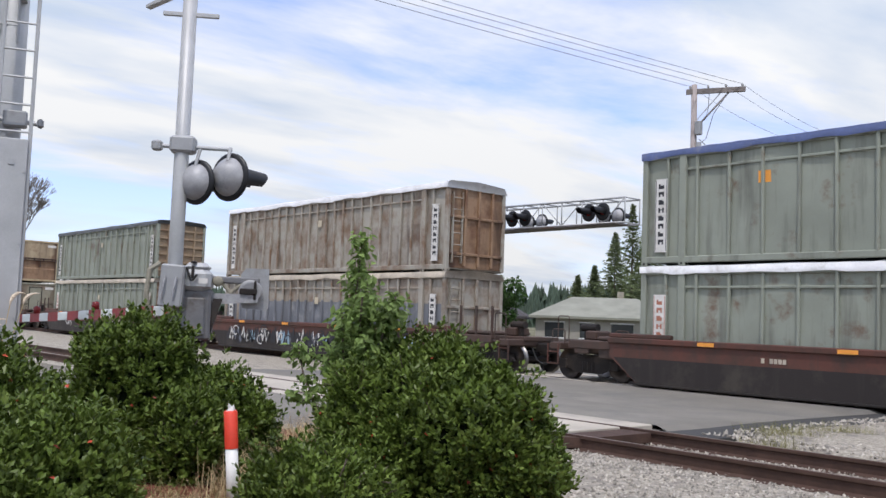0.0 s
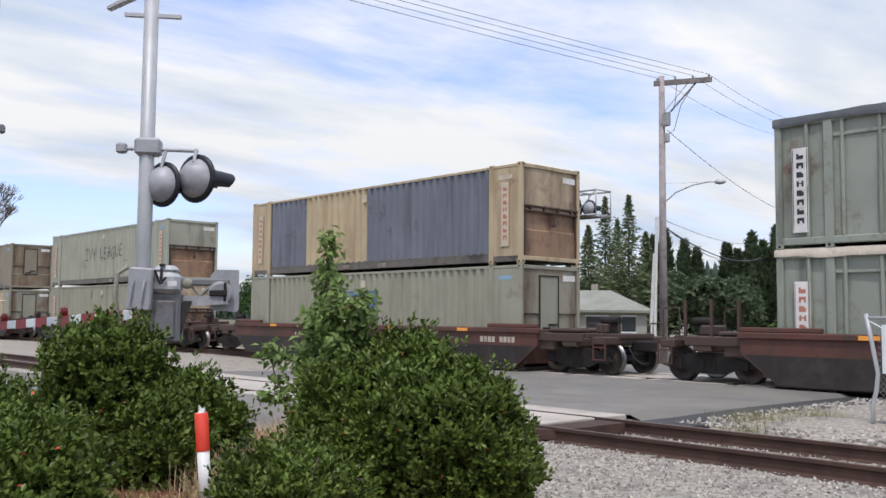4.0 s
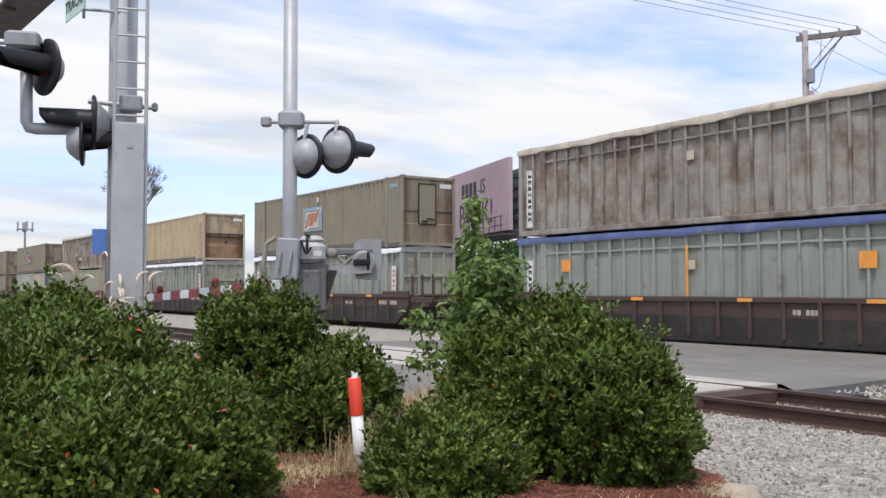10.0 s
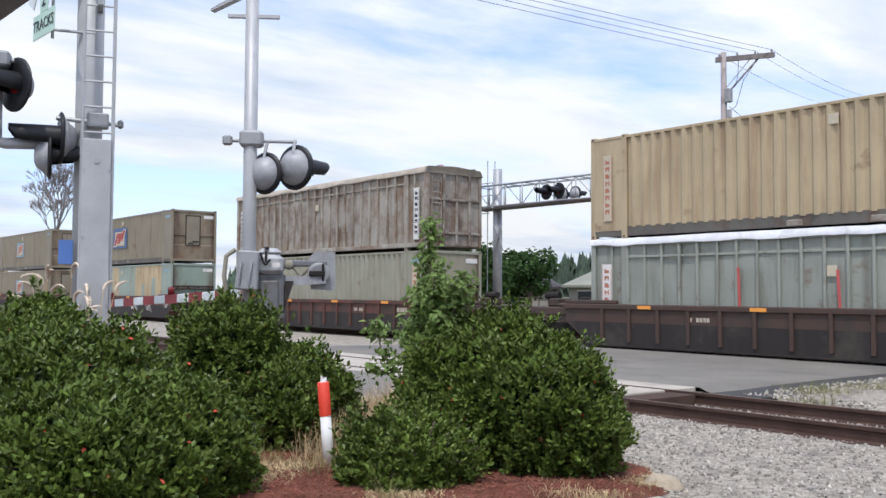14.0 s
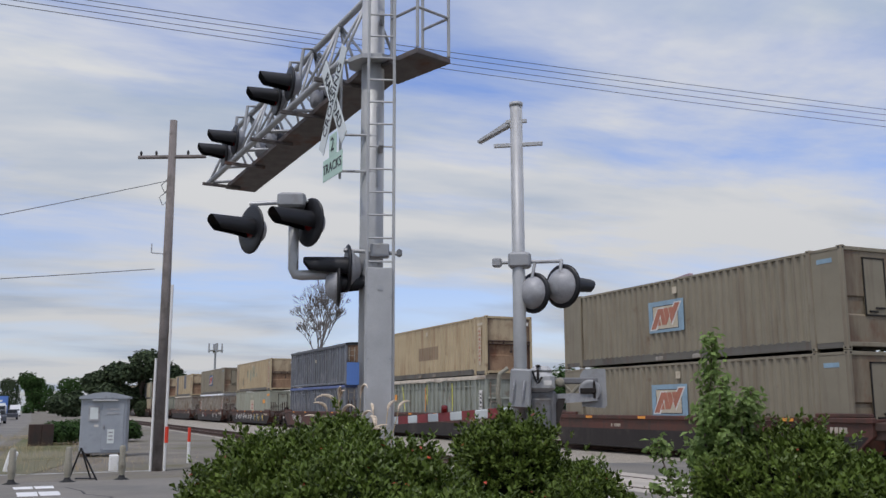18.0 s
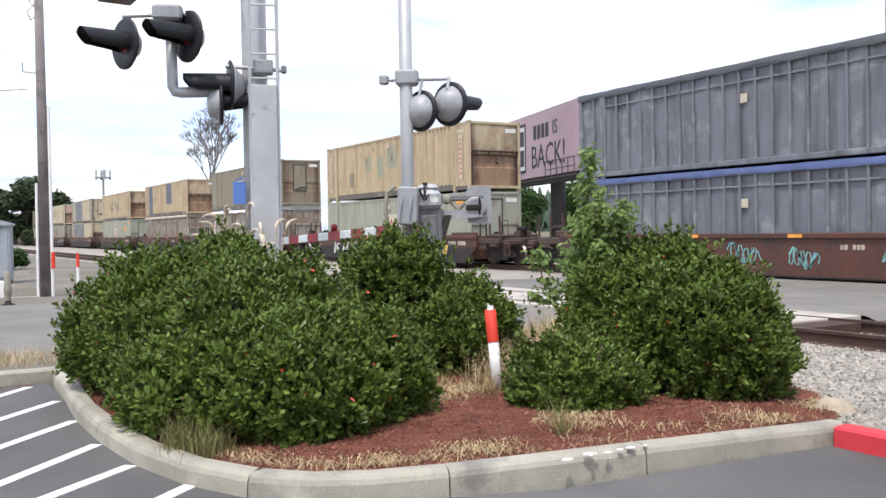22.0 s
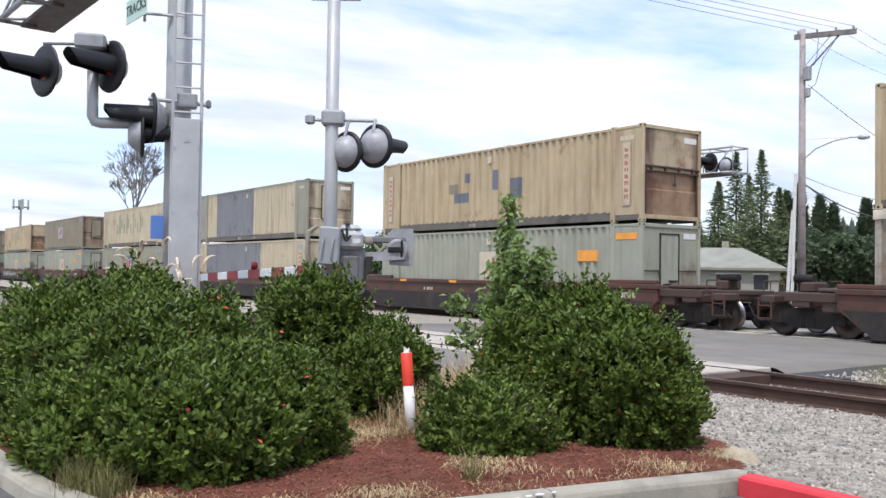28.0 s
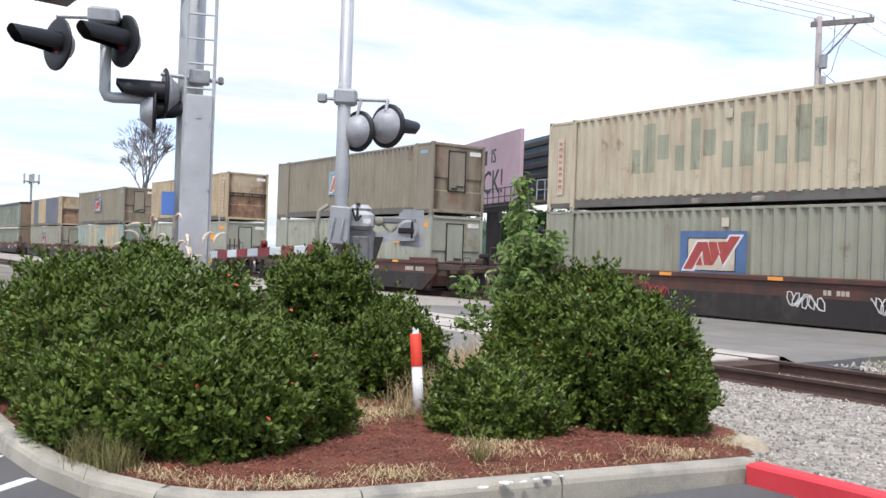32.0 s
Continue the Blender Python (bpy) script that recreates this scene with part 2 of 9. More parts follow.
M["wheel_steel"] = mat("wheel_steel", (0.03, 0.024, 0.021), 0.65, 0.3, 0.3, 6, 50, 0.1, (0.08, 0.05, 0.03), 0.4)
M["tread"] = mat("tread", (0.22, 0.21, 0.2), 0.4, 1.0, 0.1)
M["tarp_white"] = mat("tarp_white", (0.72, 0.72, 0.72), 0.6, 0, 0.12, 1.5, 20, 0.3, (0.4, 0.38, 0.34), 0.2)
M["tarp_tan"] = mat("tarp_tan", (0.46, 0.40, 0.32), 0.7, 0, 0.2, 1.5, 20, 0.3, (0.25, 0.2, 0.15), 0.3)
M["tarp_dark"] = mat("tarp_dark", (0.075, 0.08, 0.085), 0.6, 0, 0.2, 1.5, 20, 0.3)
M["tarp_blue"] = mat("tarp_blue", (0.075, 0.10, 0.21), 0.6, 0, 0.2, 1.5, 20, 0.3, (0.2, 0.2, 0.22), 0.2)
M["dark_gap"] = mat("dark_gap", (0.02, 0.018, 0.016), 0.8, 0, 0.2)
M["white_mark"] = mat("white_mark", (0.68, 0.66, 0.62), 0.6, 0, 0.12, 3, 30, 0.02, (0.4, 0.36, 0.3), 0.2)
M["red_mark"] = mat("red_mark", (0.37, 0.065, 0.055), 0.6, 0, 0.15, 3, 30, 0.02)
M["rust_mark"] = mat("rust_mark", (0.42, 0.17, 0.11), 0.6, 0, 0.15, 3, 30, 0.02)
M["blue_mark"] = mat("blue_mark", (0.085, 0.145, 0.27), 0.6, 0, 0.15, 3, 30, 0.02)
M["pale_blue_mark"] = mat("pale_blue_mark", (0.25, 0.36, 0.44), 0.6, 0, 0.15, 3, 30, 0.02)
M["orange_mark"] = mat("orange_mark", (0.80, 0.33, 0.06), 0.6, 0, 0.1, 3, 30, 0.02)
M["yellow_mark"] = mat("yellow_mark", (0.70, 0.50, 0.10), 0.6, 0, 0.1, 3, 30, 0.02)
M["black_mark"] = mat("black_mark", (0.03, 0.03, 0.035), 0.6, 0, 0.2)
M["galv"] = mat("galv", (0.40, 0.405, 0.41), 0.5, 0.35, 0.12, 2.5, 60, 0.05, (0.33, 0.34, 0.35), 0.3, 3.0)
M["galv_light"] = mat("galv_light", (0.45, 0.455, 0.455), 0.5, 0.2, 0.1, 2.5, 60, 0.05, (0.42, 0.42, 0.42), 0.25, 2.0)
M["grey_box"] = mat("grey_box", (0.33, 0.335, 0.34), 0.5, 0.2, 0.12, 2.5, 60, 0.05, (0.25, 0.24, 0.23), 0.25, 3.0)
M["grating"] = mat("grating", (0.14, 0.125, 0.12), 0.7, 0.3, 0.2, 5, 60, 0.1, RUST, 0.3)
M["black_plastic"] = mat("black_plastic", (0.012, 0.012, 0.014), 0.45, 0, 0.2, 4, 50, 0.05)
M["cabinet_blue"] = mat("cabinet_blue", (0.34, 0.365, 0.395), 0.55, 0.1, 0.12, 1.5, 50, 0.05, (0.2, 0.21, 0.22), 0.3, 1.5)
M["dome"] = mat("dome", (0.36, 0.36, 0.37), 0.5, 0.1, 0.15, 6, 60, 0.05, (0.2, 0.2, 0.2), 0.3, 5.0)
M["gate_red"] = mat("gate_red", (0.26, 0.03, 0.035), 0.5, 0, 0.15, 3, 30, 0.02)
M["machine_grey"] = mat("machine_grey", (0.17, 0.17, 0.175), 0.6, 0.1, 0.15, 4, 50, 0.1, (0.09, 0.075, 0.06), 0.35, 4.0)
M["lens_red"] = mat("lens_red", (0.16, 0.01, 0.01), 0.2, 0, 0.1)
M["sign_white"] = mat("sign_white", (0.68, 0.72, 0.70), 0.4, 0, 0.05)
M["sign_green"] = mat("sign_green", (0.48, 0.66, 0.55), 0.4, 0, 0.05)
M["sign_blue"] = mat("sign_blue", (0.10, 0.2, 0.5), 0.4, 0, 0.05)
M["asphalt"] = mat("asphalt", (0.122, 0.118, 0.112), 0.9, 0, 0.22, 0.5, 160, 0.5, (0.15, 0.142, 0.13), 0.35, 0.35, spec=0.25)
M["road"] = mat("road", (0.205, 0.19, 0.165), 0.9, 0, 0.18, 0.4, 140, 0.4, (0.15, 0.145, 0.135), 0.4, 0.3, spec=0.25)
M["road_dark"] = mat("road_dark", (0.065, 0.064, 0.063), 0.9, 0, 0.2, 0.5, 140, 0.4, spec=0.25)
M["concrete"] = mat("concrete", (0.37, 0.34, 0.27), 0.85, 0, 0.2, 1.2, 80, 0.35, (0.2, 0.19, 0.16), 0.4, 1.6)
M["panel_concrete"] = mat("panel_concrete", (0.44, 0.395, 0.33), 0.85, 0, 0.14, 1.2, 80, 0.2, (0.3, 0.27, 0.24), 0.3, 0.8)
M["red_kerb"] = mat("red_kerb", (0.62, 0.045, 0.055), 0.7, 0, 0.12, 1.5, 60, 0.2, (0.35, 0.12, 0.1), 0.2, 3.0)
M["boulder"] = mat("boulder", (0.42, 0.35, 0.25), 0.9, 0, 0.25, 3.0, 50, 0.6, (0.25, 0.2, 0.14), 0.4, 3.0)
M["line_paint"] = mat("line_paint", (0.74, 0.73, 0.71), 0.75, 0, 0.08, 2, 90, 0.1, (0.4, 0.4, 0.4), 0.15, 5.0)
M["line_worn"] = mat("line_worn", (0.42, 0.41, 0.40), 0.8, 0, 0.2, 2, 90, 0.1, (0.2, 0.2, 0.2), 0.4, 3.0)
M["mulch"] = mat("mulch", (0.165, 0.06, 0.04), 0.95, 0, 0.45, 3, 70, 1.0, (0.18, 0.09, 0.055), 0.4, 4.0, spec=0.15)
M["mulch_chip"] = mat("mulch_chip", (0.2, 0.082, 0.055), 0.9, 0, 0.3, 5, 60, 0.1, spec=0.15, islands=0.45)
M["ballast"] = mat("ballast", (0.355, 0.32, 0.265), 0.95, 0, 0.45, 14.0, 45, 1.0, (0.19, 0.17, 0.15), 0.4, 2.5, spec=0.2)
M["gravel"] = mat("gravel", (0.20, 0.18, 0.15), 0.95, 0, 0.3, 0.7, 70, 0.8, (0.13, 0.12, 0.07), 0.45, 0.35, spec=0.2)
M["stone"] = mat("stone", (0.36, 0.33, 0.285), 0.9, 0, 0.2, 6, 40, 0.1, spec=0.2, islands=0.55)
M["ground"] = mat("ground", (0.17, 0.155, 0.10), 0.95, 0, 0.3, 0.06, 8, 0.4, (0.08, 0.10, 0.045), 0.5, 0.05, spec=0.15)
M["sapling_leaf"] = mat("sapling_leaf", (0.2, 0.28, 0.085), 0.55, 0, 0.22, 1.6, 12, 0, spec=0.25, islands=0.35, trans=0.4)
M["label_field"] = mat("label_field", (0.54, 0.47, 0.35), 0.6, 0, 0.1, 3, 30, 0.02, (0.36, 0.3, 0.22), 0.2)
M["dry_grass"] = mat("dry_grass", (0.45, 0.345, 0.195), 0.85, 0, 0.2, 3, 30, 0, spec=0.2, islands=0.35)
M["weed"] = mat("weed", (0.2, 0.19, 0.075), 0.85, 0, 0.2, 3, 30, 0, spec=0.2, islands=0.35)
M["rail_side"] = mat("rail_side", (0.075, 0.043, 0.032), 0.8, 0.2, 0.25, 3, 40, 0.2)
M["rail_top"] = mat("rail_top", (0.17, 0.125, 0.10), 0.5, 0.6, 0.15, 3, 40, 0.05)
M["tie"] = mat("tie", (0.12, 0.085, 0.06), 0.9, 0, 0.3, 4, 40, 0.5)
M["plume"] = mat("plume", (0.62, 0.52, 0.40), 0.8, 0, 0.15, 6, 40, 0, spec=0.2, islands=0.2)
M["bark_pale"] = mat("bark_pale", (0.22, 0.20, 0.19), 0.9, 0, 0.2, 5, 40, 0.2)
M["bark"] = mat("bark", (0.11, 0.085, 0.065), 0.9, 0, 0.3, 5, 40, 0.5)
M["pole_wood"] = mat("pole_wood", (0.20, 0.175, 0.165), 0.85, 0, 0.25, 1.5, 30, 0.4, (0.09, 0.08, 0.07), 0.4, 2.0, (0.28, 0.25, 0.22), 0.4)
M["pole_pale"] = mat("pole_pale", (0.34, 0.295, 0.28), 0.85, 0, 0.2, 1.5, 30, 0.4, (0.2, 0.17, 0.16), 0.4, 2.0, (0.42, 0.38, 0.36), 0.4)
M["wire"] = mat("wire", (0.10, 0.10, 0.11), 0.6, 0.3, 0.1)
M["leaf"] = mat("leaf", (0.087, 0.126, 0.023), 0.36, 0, 0.3, 2.0, 12, 0, spec=0.18, trans=0.12, islands=0.38)
M["leaf_light"] = mat("leaf_light", (0.138, 0.184, 0.042), 0.42, 0, 0.22, 1.6, 12, 0, spec=0.18, trans=0.15, islands=0.35)
M["leaf_red"] = mat("leaf_red", (0.35, 0.05, 0.02), 0.5, 0, 0.2, islands=0.4)
# filler inside bushes and hedge: the shade between leaves painted as near-black
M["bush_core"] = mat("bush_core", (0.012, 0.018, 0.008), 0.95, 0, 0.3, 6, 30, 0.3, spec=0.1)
M["fir"] = mat("fir", (0.165, 0.2, 0.1), 0.8, 0, 0.25, 0.5, 6, 0, spec=0.2, islands=0.45, trans=0.4)
# darker copy of the poplar green: far trees' backlit shade put into the colour
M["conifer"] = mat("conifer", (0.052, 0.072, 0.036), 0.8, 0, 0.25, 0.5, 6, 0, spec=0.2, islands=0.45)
M["broadleaf"] = mat("broadleaf", (0.055, 0.105, 0.03), 0.75, 0, 0.25, 0.4, 6, 0, spec=0.2, islands=0.45, trans=0.4)
M["forest"] = mat("forest", (0.085, 0.115, 0.08), 0.9, 0, 0.35, 0.02, 0.3, 0, spec=0.1, islands=0.4)
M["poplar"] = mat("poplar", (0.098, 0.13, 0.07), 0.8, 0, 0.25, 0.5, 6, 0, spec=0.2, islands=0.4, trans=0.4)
M["bright_leaf"] = mat("bright_leaf", (0.12, 0.19, 0.05), 0.8, 0, 0.25, 0.5, 6, 0, spec=0.2, islands=0.4, trans=0.4)
M["chain_wire"] = mat("chain_wire", (0.26, 0.26, 0.26), 0.5, 0.5, 0.15)
M["lime_spot"] = mat("lime_spot", (0.75, 0.74, 0.7), 0.8, 0, 0.1)
M["roof_pale"] = mat("roof_pale", (0.25, 0.25, 0.205), 0.85, 0, 0.15, 0.8, 20, 0.2)
M["roof_dark"] = mat("roof_dark", (0.06, 0.055, 0.055), 0.85, 0, 0.2, 0.8, 20, 0.2)
M["house_wall"] = mat("house_wall", (0.33, 0.31, 0.27), 0.8, 0, 0.1, 0.8, 20, 0.1)
M["house_white"] = mat("house_white", (0.7, 0.7, 0.7), 0.7, 0, 0.06)
M["glass_dark"] = mat("glass_dark", (0.03, 0.035, 0.04), 0.1, 0, 0.1, spec=0.8)
M["billboard_back"] = mat("billboard_back", (0.09, 0.13, 0.14), 0.7, 0.1, 0.2, 0.6, 12, 0.1)
M["billboard_pink"] = mat("billboard_pink", (0.43, 0.31, 0.33), 0.7, 0, 0.12, 0.3, 8, 0.02, (0.42, 0.24, 0.29), 0.3, 0.25)
M["car_white"] = mat("car_white", (0.7, 0.7, 0.7), 0.3, 0.1, 0.03)
M["car_dark"] = mat("car_dark", (0.08, 0.085, 0.1), 0.3, 0.2, 0.05)
M["rubber"] = mat("rubber", (0.02, 0.02, 0.02), 0.8, 0, 0.1)
M["post_red"] = mat("post_red", (0.72, 0.06, 0.03), 0.5, 0, 0.08, 5, 60, 0.03)
M["post_white"] = mat("post_white", (0.78, 0.77, 0.74), 0.5, 0, 0.06, 5, 60, 0.03, (0.4, 0.38, 0.34), 0.15, 6.0)
M["bollard_c"] = mat("bollard_c", (0.30, 0.28, 0.22), 0.85, 0, 0.25, 4, 50, 0.3, (0.15, 0.13, 0.1), 0.4, 4.0)
M["red_strap"] = mat("red_strap", (0.5, 0.1, 0.09), 0.7, 0, 0.15)
M["yellow_strap"] = mat("yellow_strap", (0.7, 0.68, 0.1), 0.6, 0, 0.12)
M["aqua_spray"] = mat("aqua_spray", (0.22, 0.48, 0.46), 0.6, 0, 0.2)
M["straw_ground"] = mat("straw_ground", (0.44, 0.335, 0.2), 0.95, 0, 0.3, 3.0, 60, 0.8, (0.3, 0.2, 0.11), 0.4, 3.0, spec=0.15)
M["pink_spray"] = mat("pink_spray", (0.55, 0.27, 0.26), 0.6, 0, 0.2)


# ---- mesh helpers ----
class Shape:
    """Collects points and faces of one mesh."""

    def __init__(self):
        self.v, self.f, self.m = [], [], []

    def add(self, verts, faces, slot=0):
        k = len(self.v)
        self.v += [tuple(p) for p in verts]
        self.f += [tuple(i + k for i in f) for f in faces]
        self.m += [slot] * len(faces)
        return self

    def box(self, x0, x1, y0, y1, z0, z1, slot=0, c=0.0):
        if c <= 0:
            v = [(x, y, z) for z in (z0, z1) for y in (y0, y1) for x in (x0, x1)]
            return self.add(v, [(0, 2, 3, 1), (4, 5, 7, 6), (0, 1, 5, 4), (1, 3, 7, 5), (3, 2, 6, 7), (2, 0, 4, 6)], slot)
        c = min(c, (x1 - x0) / 2.1, (y1 - y0) / 2.1, (z1 - z0) / 2.1)
        rings = []
        for z, d in ((z0, c), (z0 + c, 0), (z1 - c, 0), (z1, c)):
            a0, a1, b0, b1 = x0 + d, x1 - d, y0 + d, y1 - d
            e_ = c
            rings.append([(a0 + e_, b0, z), (a1 - e_, b0, z), (a1, b0 + e_, z), (a1, b1 - e_, z), (a1 - e_, b1, z), (a0 + e_, b1, z), (a0, b1 - e_, z), (a0, b0 + e_, z)])
        v = [p for r in rings for p in r]
        f = [tuple(range(7, -1, -1)), tuple(range(24, 32))]
        for r in range(3):
            for i in range(8):
                j = (i + 1) % 8
                f.append((r * 8 + i, r * 8 + j, r * 8 + 8 + j, r * 8 + 8 + i))
        return self.add(v, f, slot)

    def tube(self, p0, p1, r0, r1=None, n=10, slot=0, caps=True):
        r1 = r0 if r1 is None else r1
        a, b = Vector(p0), Vector(p1)
        d = (b - a).normalized()
        u = d.orthogonal().normalized()
        w = d.cross(u)
        v = []
        for q, r in ((a, r0), (b, r1)):
            v += [q + (u * math.cos(2 * math.pi * i / n) + w * math.sin(2 * math.pi * i / n)) * r for i in range(n)]
        f = [(i, (i + 1) % n, n + (i + 1) % n, n + i) for i in range(n)]
        if caps:
            f += [tuple(range(n - 1, -1, -1)), tuple(range(n, 2 * n))]
        return self.add(v, f, slot)

    def bent(self, pts, r, n=8, slot=0):
        for a, b in zip(pts, pts[1:]):
            self.tube(a, b, r, r, n, slot)
        return self

    def sweep(self, pts, r, n=6, slot=0):
        """One unbroken tube along the points."""
        ps = [Vector(p) for p in pts]
        v = []
        u = (ps[1] - ps[0]).orthogonal().normalized()
        for i, p in enumerate(ps):
            d = (ps[min(len(ps) - 1, i + 1)] - ps[max(0, i - 1)]).normalized()
            u = (u - d * u.dot(d)).normalized()
            w = d.cross(u)
            v += [p + (u * math.cos(2 * math.pi * k / n) + w * math.sin(2 * math.pi * k / n)) * r for k in range(n)]
        f = [(i * n + k, i * n + (k + 1) % n, (i + 1) * n + (k + 1) % n, (i + 1) * n + k) for i in range(len(ps) - 1) for k in range(n)]
        f += [tuple(range(n - 1, -1, -1)), tuple(range((len(ps) - 1) * n, len(ps) * n))]
        return self.add(v, f, slot)

    def lathe(self, prof, axis0, axis1, n=20, slot=0):
        """Revolves (along, radius) pairs round the line from axis0 to axis1."""
        a, b = Vector(axis0), Vector(axis1)
        d = (b - a).normalized()
        u = d.orthogonal().normalized()
        w = d.cross(u)
        v = []
        for s, r in prof:
            v += [a + d * s + (u * math.cos(2 * math.pi * i / n) + w * math.sin(2 * math.pi * i / n)) * r for i in range(n)]
        f = []
        for k in range(len(prof) - 1):
            f += [(k * n + i, k * n + (i + 1) % n, (k + 1) * n + (i + 1) % n, (k + 1) * n + i) for i in range(n)]
        return self.add(v, f, slot)

    def poly(self, pts, slot=0):
        return self.add(pts, [tuple(range(len(pts)))], slot)

    def slab(self, pts, z0, z1, slot=0):
        """A flat prism over the outline pts (counter-clockwise)."""
        n = len(pts)
        v = [(x, y, z0) for x, y in pts] + [(x, y, z1) for x, y in pts]
        return self.add(v, [tuple(range(n - 1, -1, -1)), tuple(range(n, 2 * n))] + [(i, (i + 1) % n, n + (i + 1) % n, n + i) for i in range(n)], slot)

    def mesh(self, name, mats, smooth=False):
        me = bpy.data.meshes.new(name)
        me.from_pydata(self.v, [], self.f)
        for m in (mats if isinstance(mats, (list, tuple)) else [mats]):
            me.materials.append(M[m] if isinstance(m, str) else m)
        if isinstance(mats, (list, tuple)) and len(mats) > 1:
            me.polygons.foreach_set("material_index", self.m)
        if smooth:
            me.polygons.foreach_set("use_smooth", [True] * len(self.f))
        me.update()
        return me


def part(name, shape, mats, parent, label="", smooth=False, at=None):
    ob = new(name, shape if isinstance(shape, bpy.types.Mesh) else shape.mesh(name, mats, smooth))
    ob.parent = parent
    if at is not None:
        ob.matrix_basis = at
    if label:
        ob["label"] = label
    return ob


def thing(name, label, category, m=None, group="", kind=""):
    ob = new(name)
    ob.empty_display_size = 0.2
    if m is not None:
        ob.matrix_basis = m
    return tagged(ob, label, category, group, kind)


def solid(name, shape, mats, label, category, kind="", smooth=False, group=""):
    return tagged(new(name, shape.mesh(name, mats, smooth)), label, category, group, kind)


def lettering(name, text, size, material, parent, at, label="", depth=0.004, align="CENTER"):
    cu = bpy.data.curves.new(name, "FONT")
    cu.body, cu.size, cu.extrude, cu.align_x, cu.align_y, cu.resolution_u = text, size, depth, align, "CENTER", 2
    tmp = bpy.data.objects.new(name + "_t", cu)
    scene.collection.objects.link(tmp)
    bpy.context.view_layer.update()
    me = bpy.data.meshes.new_from_object(tmp.evaluated_get(bpy.context.evaluated_depsgraph_get()))
    bpy.data.objects.remove(tmp)
    me.materials.clear()
    me.materials.append(M[material])
    ob = new(name, me)
    ob.parent, ob.matrix_basis = parent, at
    if label:
        ob["label"] = label
    return ob


FACE = pose(0, 0, 0, 90, 0, 0)     # lays flat lettering upright, read from -y
RAIL_Z = 0.17
Y_NEAR, Y_FAR = 11.45, 21.5        # centre lines of the two tracks

# ---- ground, roads, kerbs ----
g = Shape()
xs = [-1500, -300, -120, -60, -26, -9, 0, 20, 60, 300, 1500]
ys = [-1500, -300, -60, -20, 5.9, 9.0, 24, 60, 150, 400, 1500]
gv = [(x, y, -0.16 if y < 100 else -0.5) for y in ys for x in xs]
g.add(gv, [(j * 11 + i, j * 11 + i + 1, j * 11 + i + 12, j * 11 + i + 11) for j in range(10) for i in range(10)])
solid("ground", g, "ground", "dry grass and bare earth reaching to the horizon", "ground", "structure")
lot = Shape().slab([(-11.1, -40), (40, -40), (40, 5.72), (-4.4, 5.72), (-4.6, 3.4), (-5.0, 2.2), (-6.0, 1.5), (-8.0, 1.25), (-11.1, 1.3)], -0.2, 0.0)
solid("parking_lot", lot, "asphalt", "dark asphalt parking lot with painted hatching", "parking lot", "structure")
road = Shape().slab([(-22.9, -60), (-13.5, -60), (-13.4, 1.0), (-12.6, 5.5), (-10.6, 9.0), (-9.15, 10.0), (-9.1, 24), (-9.4, 90), (-21.5, 90), (-22.9, 20)], -0.2, 0.09)
solid("road", road, "road", "grey asphalt road crossing the railway tracks", "road", "structure")
apron = Shape().add([(-9.08, 12.95, 0.1), (-8.75, 12.8, 0.06), (-8.8, 20.3, 0.06), (-9.08, 20.4, 0.1)], [(0, 1, 2, 3)])
apron.slab([(-9.1, 12.9), (-8.1, 12.7), (-8.2, 20.3), (-9.1, 20.3)], -0.1, 0.085)
solid("road_shoulder", Shape().slab([(-9.1, 12.9), (-8.1, 12.7), (-8.2, 20.3), (-9.1, 20.3)], -0.2, 0.088), "road_dark", "dark asphalt road shoulder beside the crossing", "road", "structure")
side_road = Shape().slab([(-22.9, -12), (-22.9, -1.6), (-60, -0.6), (-120, 0.9), (-400, 3), (-400, -9), (-60, -11)], -0.2, 0.04)
solid("road", side_road, "road", "pale grey side road running off beside the tracks", "road", "structure")
gravel = Shape().slab([(-22.9, -1.6), (-22.9, 9.6), (-400, 9.6), (-400, 3), (-120, 0.9), (-60, -0.6)], -0.2, 0.05)
solid("gravel_yard", gravel, "gravel", "pale gravel yard beside the tracks", "ground", "structure")
solid("ballast_bed", Shape().slab([(60, 5.9), (60, 26), (-9.0, 26), (-9.0, 10.2), (-10.4, 8.9), (-11.2, 7.4), (-6.6, 7.0), (-6.6, 5.92)], -0.2, -0.03), "ballast", "grey crushed stone ballast along the tracks", "ground", "structure")
solid("ballast_bed", Shape().slab([(-23.2, 9.6), (-23.2, 26), (-500, 26), (-500, 9.6)], -0.2, -0.03), "ballast", "grey crushed stone ballast along the tracks", "ground", "structure")

mound = Shape()
mx, my = np.linspace(-8.9, 24.0, 80), np.linspace(12.9, 20.2, 26)
mp = [(x, y, -0.06 + (0.17 + 0.05 * noise.noise((x * 0.8, y * 0.8, 2)) + 0.02 * noise.noise((x * 3, y * 3, 6))) * min(1, (x + 8.9) / 0.9) * min(1, (y - 12.9) / 0.7) * min(1, (20.2 - y) / 0.7)) for y in my for x in mx]
mound.add(mp, [(j * 80 + i, j * 80 + i + 1, (j + 1) * 80 + i + 1, (j + 1) * 80 + i) for j in range(25) for i in range(79)])
solid("ballast_mound", mound, "ballast", "low mound of pale crushed stone between the tracks", "ground", "structure", True)

